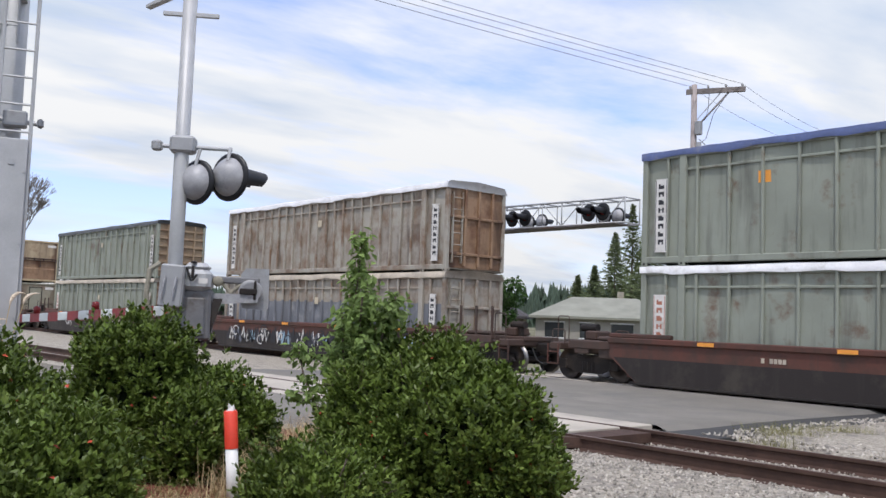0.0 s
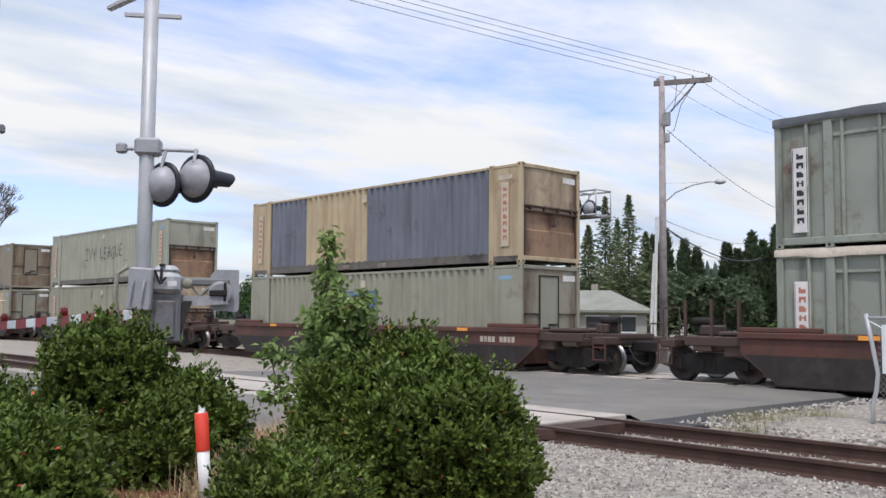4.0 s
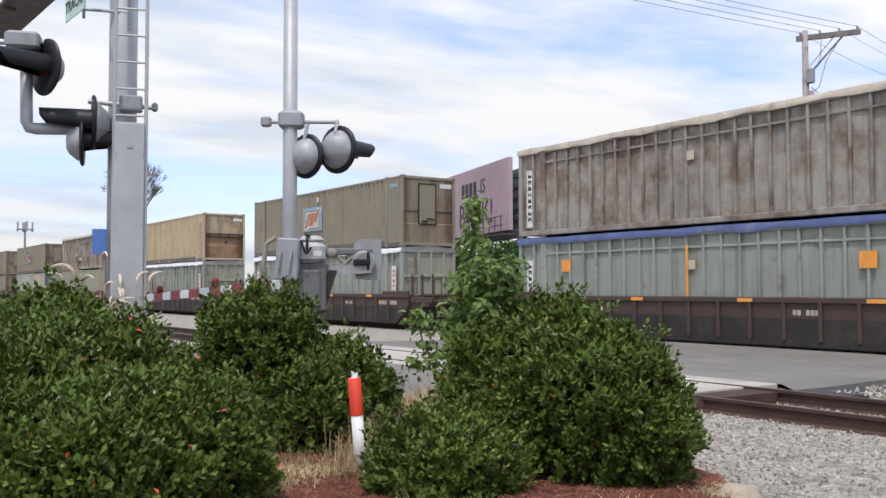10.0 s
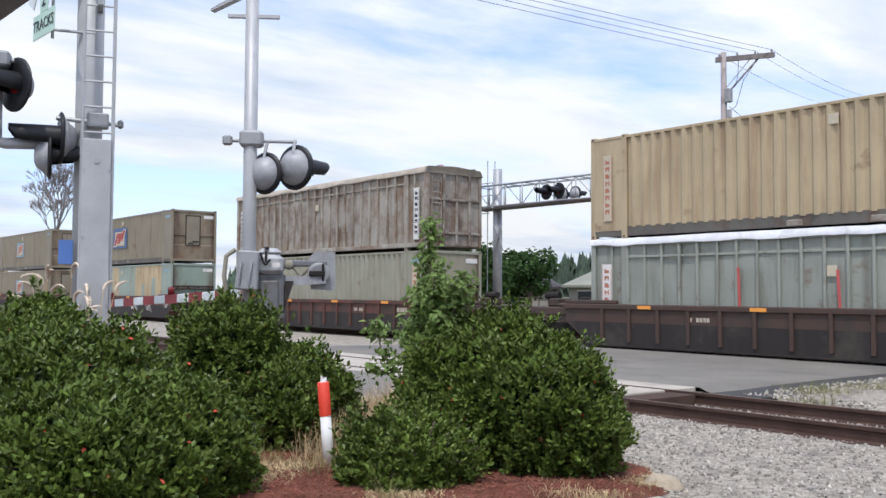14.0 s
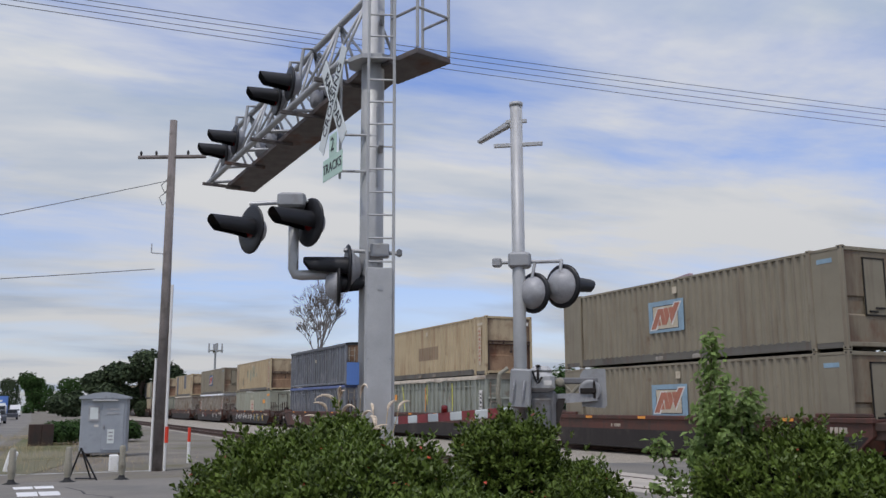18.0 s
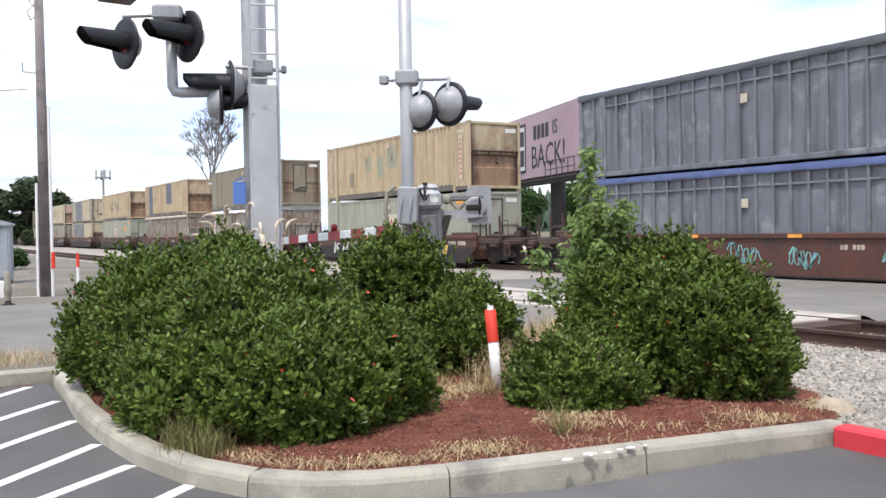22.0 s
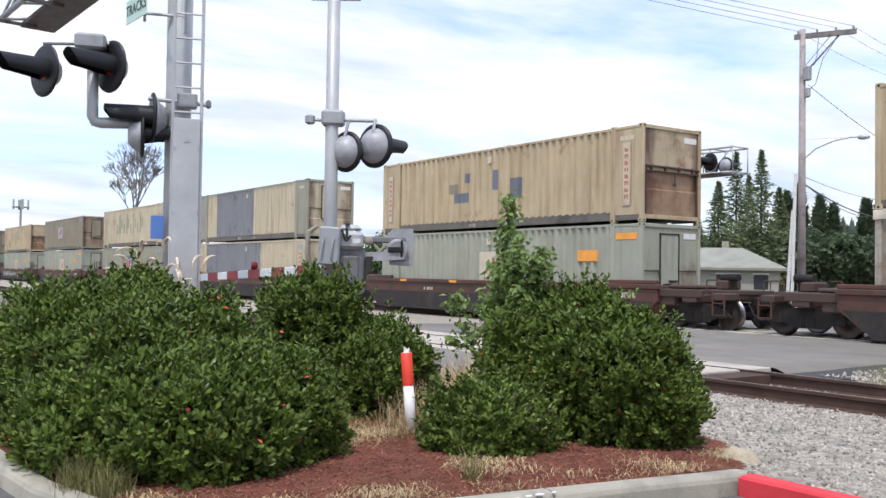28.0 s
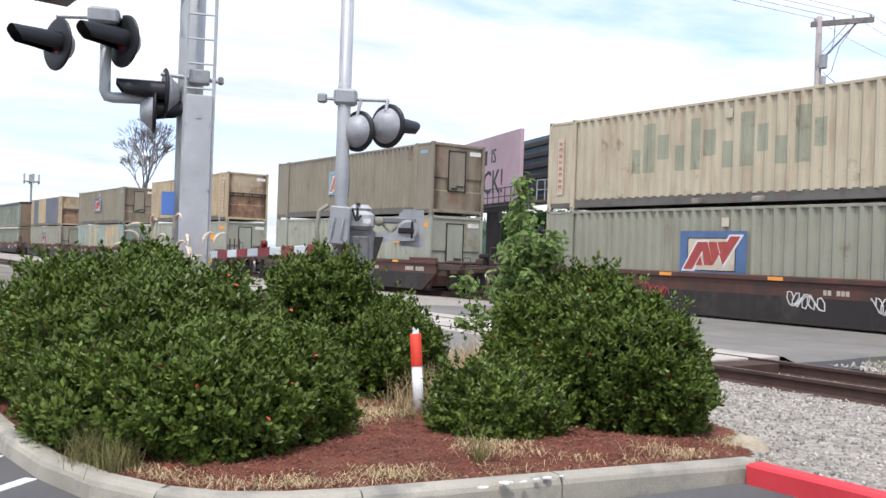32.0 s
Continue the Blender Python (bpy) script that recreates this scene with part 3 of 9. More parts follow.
solid("verge", Shape().slab([(-26.6, -0.9), (-26.2, 0.1), (-31, 1.3), (-44, 1.9), (-60, 2.2), (-60, 0.2), (-44, -0.5), (-31, -0.9)], -0.1, 0.062), "ground", "strip of dry olive grass beside the side road", "verge", "structure")

# kerb round the planting bed, swept along its outline
KERB = [(-11.0, 1.35), (-9.9, 1.3), (-8.6, 1.22), (-7.6, 1.24), (-6.7, 1.32), (-6.0, 1.48), (-5.5, 1.72), (-5.2, 2.0), (-5.02, 2.35), (-4.9, 2.8), (-4.8, 3.4), (-4.68, 4.2), (-4.55, 5.0), (-4.44, 5.6), (-4.40, 5.9)]


def sweep_kerb(pts, width=0.16, h=0.15):
    s = Shape()
    prof = [(-0.012, -0.1), (0.0, h - 0.055), (0.014, h - 0.025), (0.035, h - 0.008), (0.06, h), (width - 0.02, h), (width, h - 0.02), (width, -0.1)]
    rows = []
    for i, p in enumerate(pts):
        a, b = Vector(pts[max(0, i - 1)]), Vector(pts[min(len(pts) - 1, i + 1)])
        d = (b - a).normalized()
        nrm = Vector((-d.y, d.x))
        rows.append([(p[0] + nrm.x * o, p[1] + nrm.y * o, z) for o, z in prof])
    n = len(prof)
    v = [q for r in rows for q in r]
    f = [(i * n + k, (i + 1) * n + k, (i + 1) * n + k + 1, i * n + k + 1) for i in range(len(pts) - 1) for k in range(n - 1)]
    f += [tuple(range(n)), tuple(range((len(pts) - 1) * n + n - 1, (len(pts) - 1) * n - 1, -1))]
    return s.add(v, f)


kerb = thing("kerb", "weathered concrete kerb round the planting bed", "kerb", kind="structure")
k_cut = [0, 3, 6, 9, 11, 14]
for a, b in zip(k_cut, k_cut[1:]):
    seg = [Vector(p) for p in KERB[a:b + 1]]
    seg[0] = seg[0] + (seg[1] - seg[0]).normalized() * 0.006
    seg[-1] = seg[-1] - (seg[-1] - seg[-2]).normalized() * 0.006
    part("kerb_stone", sweep_kerb([tuple(p) for p in seg]), "concrete", kerb)
rs = random.Random(4)
for i in range(9):
    x, y, q = -4.62 + rs.uniform(-0.03, 0.05), 3.95 + rs.uniform(-0.5, 0.5), rs.uniform(0.008, 0.03)
    part("stain", Shape().slab([(x - 0.07 + q * math.cos(a) * rs.uniform(0.5, 1.2), y + q * 1.5 * math.sin(a)) for a in (0, 0.9, 1.8, 2.7, 3.6, 4.5, 5.4)], 0.148, 0.153), "lime_spot", kerb, "white bird-lime stain")
red = thing("red_kerb", "bright red painted kerb along the gravel", "kerb", kind="structure")
for i in range(5):
    x0 = -4.39 + i * 3.0
    part("kerb_stone", Shape().box(x0, x0 + 2.99, 5.72, 5.90, -0.1, 0.15, 0, 0.02), "red_kerb", red)
far_kerb = thing("kerb", "pale concrete kerb between parking lot and road", "kerb", kind="structure")
for i in range(8):
    part("kerb_stone", Shape().box(-11.28, -11.1, 1.5 - 3 * (i + 1) + 0.01, 1.5 - 3 * i, -0.1, 0.15, 0, 0.025), "concrete", far_kerb)
solid("verge", Shape().slab([(-13.4, -22), (-11.28, -22), (-11.28, 1.4), (-11.0, 1.5), (-11.4, 7.2), (-12.5, 5.4), (-13.3, 1.0)], -0.1, 0.11), "gravel", "dusty verge with dry weeds between kerb and road", "verge", "structure")

# planting bed: mulch sheet with small mounds, tucked in behind the kerb
def inset(pts, o):
    out = []
    for i, p in enumerate(pts):
        d = (Vector(pts[min(len(pts) - 1, i + 1)]) - Vector(pts[max(0, i - 1)])).normalized()
        out.append((p[0] - d.y * o, p[1] + d.x * o))
    return out


def inside(x, y, poly):
    ok = False
    for (x0, y0), (x1, y1) in zip(poly, poly[1:] + poly[:1]):
        if (y0 > y) != (y1 > y) and x < (x1 - x0) * (y - y0) / (y1 - y0) + x0:
            ok = not ok
    return ok


EDGE = inset(KERB, 0.15)


def bed_z(x, y):
    d = 9.0
    for (x0, y0), (x1, y1) in zip(EDGE, EDGE[1:]):
        ex, ey = x1 - x0, y1 - y0
        k = max(0, min(1, ((x - x0) * ex + (y - y0) * ey) / (ex * ex + ey * ey)))
        d = min(d, math.hypot(x - x0 - k * ex, y - y0 - k * ey))
    k = min(1, d / 0.45)
    return 0.118 + k * (0.045 + 0.05 * noise.noise((x * 0.9, y * 0.9, 0)) + 0.06 * max(0, 1 - abs(y - 3.6) / 3)) + 0.02 * min(1, d / 0.15) * noise.noise((x * 5, y * 5, 3))


mb = Shape()
nx, ny = 104, 100
grid = [(x, y, bed_z(x, y)) for y in np.linspace(1.25, 7.85, ny) for x in np.linspace(-11.2, -3.8, nx)]
BED = inset(KERB, 0.1) + [(-4.75, 6.25), (-5.3, 6.75), (-11.2, 7.4), (-11.1, 1.5)]
bf = [(j * nx + i, j * nx + i + 1, (j + 1) * nx + i + 1, (j + 1) * nx + i) for j in range(ny - 1) for i in range(nx - 1)
      if inside((grid[j * nx + i][0] + grid[(j + 1) * nx + i + 1][0]) / 2, (grid[j * nx + i][1] + grid[(j + 1) * nx + i + 1][1]) / 2, BED)]
mb.add(grid, bf)
solid("planting_bed", mb, "mulch", "reddish-brown bark mulch bed inside the kerb", "planting bed", "structure", True)

# painted hatching of the parking lot
hatch = thing("hatching", "white painted diagonal lines on the parking lot", "road marking", kind="structure")
for k, (a, b) in enumerate((((-13.6 + 2.9, -0.06), (-9.0, -1.15)), ((-10.87, 1.09), (-7.9, -1.2)), ((-9.77, 1.22), (-6.9, -1.2)), ((-8.63, 1.2), (-5.9, -1.2)),
                            ((-7.55, 1.2), (-5.0, -1.1)), ((-6.72, 1.28), (-5.5, -0.15)), ((-5.97, 1.5), (-5.2, 0.62)), ((-5.22, 2.0), (-5.5, 0.3)), ((-5.5, 0.3), (-5.9, -1.6)))):
    a, b = Vector(a), Vector(b)
    d = (b - a).normalized()
    nrm = Vector((-d.y, d.x)) * 0.05
    p = [a + nrm, b + nrm, b - nrm, a - nrm]
    part("painted_line", Shape().slab([tuple(q) for q in (p if (p[1] - p[0]).cross(p[2] - p[1]) > 0 else p[::-1])], -0.01, 0.003 + 0.0006 * k), "line_paint", hatch)

marks = thing("road_marking", "worn white block markings on the road", "road marking", kind="structure")
for x0, w in ((-21.7, 0.6), (-20.3, 0.9), (-18.6, 0.95), (-16.0, 0.95)):
    for y0 in (-0.26 + (x0 + 22) * 0.05, 0.14 + (x0 + 22) * 0.045):
        part("painted_block", Shape().slab([(x0, y0), (x0 + w, y0 + 0.03), (x0 + w, y0 + 0.38), (x0, y0 + 0.37)], 0.05, 0.095), "line_paint", marks)
part("painted_line", Shape().slab([(-26.4, -1.2), (-26.2, -1.2), (-26.2, 3.3), (-26.4, 3.3)], 0.04, 0.056), "line_worn", marks)
ck = [(-21.2, 0.75), (-20.2, 1.0), (-19.4, 1.02), (-18.6, 1.45), (-17.6, 1.2), (-16.9, 0.75), (-15.6, 0.35), (-14.4, -0.3)]
crk = Shape()
for a, b in zip(ck, ck[1:]):
    crk.add([(a[0], a[1] - 0.025, 0.0925), (b[0], b[1] - 0.025, 0.0925), (b[0], b[1] + 0.025, 0.0925), (a[0], a[1] + 0.025, 0.0925)], [(0, 1, 2, 3)])
part("sealed_crack", crk, "road_dark", marks, "dark sealed crack across the road")
for y0, y1 in ((9.3, 9.65), (13.5, 13.75)):
    part("stop_line", Shape().slab([(-22, y0), (-11.2, y0), (-11.2, y1), (-22, y1)], 0.05, 0.096), "line_worn", marks)
part("centre_line", Shape().slab([(-16.4, 13.8), (-16.25, 13.8), (-16.25, 20), (-16.4, 20)], 0.05, 0.096), "line_worn", marks)

# ---- tracks ----


def rail_shape(x0, x1):
    prof = [(-0.07, 0), (-0.07, 0.012), (-0.012, 0.035), (-0.01, 0.12), (-0.036, 0.135), (-0.036, 0.165), (-0.028, 0.172), (0.028, 0.172), (0.036, 0.165), (0.036, 0.135), (0.01, 0.12), (0.012, 0.035), (0.07, 0.012), (0.07, 0)]
    n = len(prof)
    v = [(x, y, (z - 0.172) * 1.2) for x in (x0, x1) for y, z in prof]
    s = Shape()
    for k in range(n):
        s.add([v[k], v[(k + 1) % n], v[n + (k + 1) % n], v[n + k]], [(3, 2, 1, 0)], 1 if k == 6 else 0)
    s.add(v[:n], [tuple(range(n))]).add(v[n:], [tuple(range(n - 1, -1, -1))])
    return s


tie_mesh = Shape().box(-0.11, 0.11, -1.3, 1.3, -0.2, 0, 0, 0.015).mesh("tie", "tie")
plate_mesh = Shape().box(-0.09, 0.09, -0.16, 0.16, 0, 0.015, 0, 0.004).mesh("tie_plate", "rail_side")
for yc, nm in ((Y_NEAR, "near"), (Y_FAR, "far")):
    track = thing("railway_track", "railway track of rusty rails on timber ties in ballast", "railway track", pose(0, yc, RAIL_Z), kind="structure")
    for side in (-0.75, 0.75):
        for x0, x1 in ((-420, -23), (-23, -9), (-9, 3), (3, 60)):
            part("rail", rail_shape(x0 + 0.002, x1 - 0.002), ["rail_side", "rail_top"], track, "rusty steel rail with a worn top", at=pose(0, side, 0))
    span = [(-9.0, 3.5)] if nm == "near" else [(-9.0, 0)]
    for a, b in span:
        x = a + 0.3
        while x < b:
            part("tie", tie_mesh, None, track, at=pose(x, 0, -0.205, 0, 0, random.uniform(-1, 1)))
            for side in (-0.75, 0.75):
                part("tie_plate", plate_mesh, None, track, at=pose(x, side, -0.207))
            x += 0.53
    rest = Shape()
    for x in np.arange(3.8, 40, 0.53):
        rest.box(x - 0.11, x + 0.11, -1.3, 1.3, -0.2, 0)
    for x in np.arange(-150, -23.4, 0.53):
        rest.box(x - 0.11, x + 0.11, -1.3, 1.3, -0.2, 0)
    tagged(part("ties", rest, "tie", track, "weathered timber ties", at=pose(0, 0, -0.205)), kind="stuff")
    # concrete crossing panels
    cross = thing("crossing_panels", "pale concrete panels between the rails at the road crossing", "crossing panel", pose(0, yc, 0), kind="structure")
    for i in range(6):
        x1 = -9.25 - i * 2.44
        x0 = max(x1 - 2.42, -23)
        part("panel", Shape().box(x0, x1, -0.66, 0.66, 0.0, RAIL_Z - 0.004, 0, 0.012), "panel_concrete", cross)
        for s_, o in ((1, 0.82), (-1, -0.82)):
            y0, y1 = sorted((o, o + s_ * (0.62 if s_ > 0 else 0.45)))
            part("panel", Shape().box(x0, x1 - (0.0 if s_ > 0 else 0.3), y0, y1, 0.0, RAIL_Z - 0.006, 0, 0.012), "panel_concrete", cross)
    ramp = Shape()
    for y0, y1, z0, z1 in ((-4.2, -1.28, 0.088, RAIL_Z - 0.01), (1.46, 4.6, RAIL_Z - 0.01, 0.088)):
        ramp.add([(-22.9, y0, z0), (-9.2, y0, z0), (-9.2, y1, z1), (-22.9, y1, z1), (-8.6, y0, -0.05), (-8.6, y1, -0.05)], [(0, 1, 2, 3), (1, 4, 5, 2)])
    part("ramp", ramp, "road", cross, "asphalt ramp up to the panels")
solid("crossing_end_plate", Shape().slab([(-9.2, Y_NEAR - 1.3), (-8.7, Y_NEAR - 0.66), (-8.7, Y_NEAR + 0.66), (-9.2, Y_NEAR + 0.66)], 0.0, RAIL_Z - 0.03), "rail_side", "rusty steel deflector plate at the panels' end", "plate")

# ---- the train ----
HALF, W2, CH = 14.63 / 2, 1.295, 2.896
PITCH = 0.333


def corrugated(x0, x1, z0, z1, y, out, default, bands, patches, rows=7):
    """A corrugated wall from x0 to x1; bands and patches choose the paint of its cells."""
    mats = [default]
    for q in list(bands) + list(patches):
        if q[-1] not in mats:
            mats.append(q[-1])
    n = max(1, round((x1 - x0) / PITCH))
    p = (x1 - x0) / n
    xs_, ds = [], []
    for i in range(n):
        for f_, d in ((0.0, 0), (0.27, 0), (0.5, 1), (0.77, 1)):
            xs_.append(x0 + (i + f_) * p)
            ds.append(d)
    xs_.append(x1)
    ds.append(0)
    s = Shape()
    cols = len(xs_)
    v = [(x, y - out * 0.07 * d, z0 + (z1 - z0) * r / rows) for r in range(rows + 1) for x, d in zip(xs_, ds)]
    s.v = v
    for r in range(rows):
        zc = z0 + (z1 - z0) * (r + 0.5) / rows
        for c in range(cols - 1):
            xc = (xs_[c] + xs_[c + 1]) / 2
            slot = 0
            for a, b, m_ in bands:
                if a <= xc < b:
                    slot = mats.index(m_)
            for a, b, za, zb_, m_ in patches:
                if a <= xc < b and za <= zc < zb_:
                    slot = mats.index(m_)
            k = r * cols + c
            q = (k, k + 1, k + 1 + cols, k + cols)
            s.f.append(q if out > 0 else q[::-1])
            s.m.append(slot)
    return s, mats


CACHE = {}


def cached(key, make):
    if key not in CACHE:
        CACHE[key] = make()
    return CACHE[key]


def castings(top, mtl):
    def make():
        s = Shape()
        z = CH - 0.12 if top else 0.0
        return s.box(-0.09, 0.09, -0.085, 0.085, z, z + 0.122, 0, 0.012).box(-0.03, 0.03, -0.089, -0.08, z + 0.035, z + 0.085, 1).box(0.085, 0.0935, -0.03, 0.03, z + 0.035, z + 0.085, 1).mesh("corner_casting", [mtl, "dark_gap"])
    return cached(("cast", top, mtl), make)


def container_frame(mtl):
    def make():
        s = Shape()
        for x in (-HALF, HALF - 0.14):
            for y in (-W2, W2 - 0.12):
                s.box(x, x + 0.14, y, y + 0.12, 0.1, CH - 0.1, 0, 0.015)
        for x in (-6.1, 6.1):
            for y in (-W2 - 0.004, W2 - 0.076):
                s.box(x - 0.09, x + 0.09, y, y + 0.08, 0.1, CH - 0.05, 0, 0.012)
        for y in (-W2 + 0.005, W2 - 0.075):
            s.box(-HALF + 0.1, HALF - 0.1, y, y + 0.07, CH - 0.11, CH - 0.03, 0, 0.01)
        for x in (-HALF + 0.012, HALF - 0.112):
            s.box(x, x + 0.1, -W2 + 0.1, W2 - 0.1, CH - 0.13, CH - 0.02, 0, 0.01)
            s.box(x, x + 0.1, -W2 + 0.1, W2 - 0.1, 0.1, 0.22, 0, 0.01)
        s.box(-HALF + 0.05, HALF - 0.05, -W2 + 0.05, W2 - 0.05, CH - 0.06, CH - 0.035)
        return s.mesh("frame", mtl)
    return cached(("frame", mtl), make)


def bottom_rail(mtl):
    def make():
        s = Shape()
        for y in (-W2 + 0.03, W2 - 0.09):
            s.box(-6.0, 6.0, y, y + 0.06, 0.06, 0.34, 0, 0.01)
            s.box(-HALF + 0.14, -6.2, y, y + 0.06, 0.06, 0.24, 0, 0.01)
            s.box(6.2, HALF - 0.14, y, y + 0.06, 0.06, 0.24, 0, 0.01)
        s.box(-HALF + 0.2, HALF - 0.2, -W2 + 0.1, W2 - 0.1, 0.1, 0.16)
        return s.mesh("bottom_rail", [mtl])
    return cached(("brail", mtl), make)


def pocket():
    return cached("pocket", lambda: Shape().box(-0.2, 0.2, -W2 - 0.012, -W2 + 0.05, 0.07, 0.22, 0, 0.02).mesh("fork_pocket", ["paint_weathered_dark"]))


def end_corr(mtl, lower):
    def make():
        s = Shape()
        x = HALF - 0.05
        # upper flat sheet, pressed lower part with steps
        levels = [0.2, 0.95, 1.0, 1.45, 1.5, CH - 0.12]
        offs = [0, 0, -0.05, -0.05, 0, 0]
        v = [(x + o, y, z) for z, o in zip(levels, offs) for y in (-W2 + 0.1, W2 - 0.1)]
        for k in range(5):
            s.add([v[2 * k], v[2 * k + 1], v[2 * k + 3], v[2 * k + 2]], [(0, 1, 2, 3)], 1 if k < 4 and lower == "bars" and mtl in ("paint_tan", "paint_cream", "paint_olive", "paint_sage", "paint_palegreen") else 0)
        return s.mesh("end_wall", [mtl.replace("paint_", "end_"), "paint_end_rust"])
    return cached(("end", mtl, lower), make)


def lock_shape():
    """Two cross bars with keepers and a drop handle over the lower end panel."""
    s = Shape()
    for z, r in ((1.66, 0.034), (1.52, 0.026)):
        s.tube((HALF - 0.008, -W2 + 0.12, z), (HALF - 0.008, W2 - 0.12, z - 0.01), r)
    for y in (-0.9, -0.3, 0.3, 0.9):
        s.box(HALF - 0.05, HALF + 0.02, y - 0.035, y + 0.035, 1.48, 1.7, 0, 0.01)
    s.tube((HALF, 0.1, 1.5), (HALF, 0.1, 1.18), 0.022).box(HALF - 0.03, HALF + 0.02, 0.03, 0.17, 1.1, 1.2, 0, 0.01)
    for y in (-W2 + 0.16, W2 - 0.2):
        s.box(HALF - 0.06, HALF - 0.01, y, y + 0.05, 0.25, 1.62, 0, 0.01)
    return s.mesh("lock_bar", "wagon_brown")


lock_bars = cached("bars", lock_shape)


def man_door(mtl):
    def make():
        s = Shape()
        y0, y1, z0, z1 = -0.5, 0.35, 0.95, 2.6
        s.box(HALF - 0.06, HALF - 0.03, y0, y1, z0, z1, 0, 0.005)
        for a, b, c, d in ((y0, y0 + 0.04, z0, z1), (y1 - 0.04, y1, z0, z1), (y0, y1, z0, z0 + 0.04), (y0, y1, z1 - 0.04, z1)):
            s.box(HALF - 0.05, HALF - 0.012, a, b, c, d, 1)
        s.box(HALF - 0.03, HALF + 0.01, -0.1, 0.25, 1.15, 1.2, 1)
        s.box(HALF - 0.03, HALF + 0.01, -0.35, -0.05, 1.05, 1.1, 1)
        return s.mesh("door", [mtl, "dark_gap"])
    return cached(("mandoor", mtl), make)


def bars_label(parent, x, z0, z1, field, ink, y=-W2 - 0.008, width=0.42, n=8):
    """An upright strip with unreadable marks down it."""
    s = Shape().box(x - width / 2, x + width / 2, y - 0.004, y, z0, z1)
    ob = part("label_strip", s, field, parent, "upright marking strip")
    for a0, a1 in ((-0.46, -0.42), (0.42, 0.46)):
        part("border", Shape().box(x + width * a0, x + width * a1, y - 0.0085, y - 0.0045, z0 + 0.03, z1 - 0.03), ink, ob)
    h = (z1 - z0) / (n + 1.2)
    for i in range(n):
        zc = z1 - (i + 0.9) * h
        part("mark", Shape().box(x - width * 0.22, x - width * 0.08, y - 0.009, y - 0.0045, zc - h * 0.34, zc + h * 0.28).box(x - width * 0.08, x + width * 0.1, y - 0.009, y - 0.0045, zc - h * (0.05 if i % 2 else 0.34), zc + h * (0.28 if i % 3 else 0.08)).box(x + width * 0.1, x + width * 0.22, y - 0.009, y - 0.0045, zc - h * 0.34, zc + h * (0.28 if i % 2 else 0.1)), ink, ob)


def zigzag_logo(parent, x, z, w=2.25, h=1.2, faded=False):
    """A slanting zigzag emblem on a blue panel with a pale framed field."""
    y = -W2 - 0.014
    b = part("logo_panel", Shape().box(x - w / 2, x + w / 2, y - 0.003, y, z, z + h), "pale_blue_mark" if faded else "blue_mark", parent, "square emblem panel")
    ink = "rust_mark" if faded else "red_mark"

    def piece(pts, mtl, lift):
        part("emblem_stroke", Shape().add([(x - w / 2 + a * w, y - lift, z + (1 - c) * h) for a, c in pts], [tuple(range(len(pts) - 1, -1, -1))]), mtl, b)
    piece(((0.12, 0.15), (0.85, 0.15), (0.85, 0.91), (0.12, 0.91)), "black_mark", 0.006)
    piece(((0.135, 0.175), (0.835, 0.175), (0.835, 0.885), (0.135, 0.885)), "label_field", 0.008)
    white = (((0.03, 0.92), (0.26, 0.21), (0.46, 0.21), (0.24, 0.92)), ((0.58, 0.53), (0.75, 0.08), (0.96, 0.08), (0.68, 0.82)))
    for q in white:
        piece(q, "white_mark", 0.010)
    strokes = (((0.065, 0.88), (0.28, 0.245), (0.425, 0.245), (0.205, 0.88)), ((0.335, 0.26), (0.43, 0.245), (0.52, 0.77), (0.39, 0.77)), ((0.26, 0.78), (0.33, 0.56), (0.365, 0.78)),
               ((0.445, 0.245), (0.565, 0.245), (0.615, 0.51), (0.52, 0.77)), ((0.585, 0.245), (0.735, 0.235), (0.625, 0.49)), ((0.615, 0.53), (0.77, 0.12), (0.91, 0.12), (0.665, 0.76)))
    for k, q in enumerate(strokes):
        piece(q, ink, 0.012 + 0.0015 * k)


def star_logo(parent, x, z):
    y = -W2 - 0.014
    b = part("logo_panel", Shape().box(x - 0.8, x + 0.8, y - 0.003, y, z, z + 1.5), "label_field", parent, "cream emblem panel")
    pts = []
    for i in range(10):
        r = 0.42 if i % 2 == 0 else 0.2
        a = math.pi / 2 + i * math.pi / 5
        pts.append((x + r * math.cos(a), y - 0.007, z + 0.92 + r * math.sin(a)))
    part("emblem_star", Shape().add(pts, [tuple(range(10))]), "red_mark", b)
    inner = [(p[0] * 0.45 + x * 0.55, y - 0.010, p[2] * 0.45 + (z + 0.92) * 0.55) for p in pts]
    part("emblem_star", Shape().add(inner, [tuple(range(10))]), "white_mark", b)
    for i in range(6):
        part("mark", Shape().box(x - 0.62 + i * 0.21, x - 0.47 + i * 0.21, y - 0.008, y - 0.004, z + 0.15, z + 0.34), "black_mark", b)


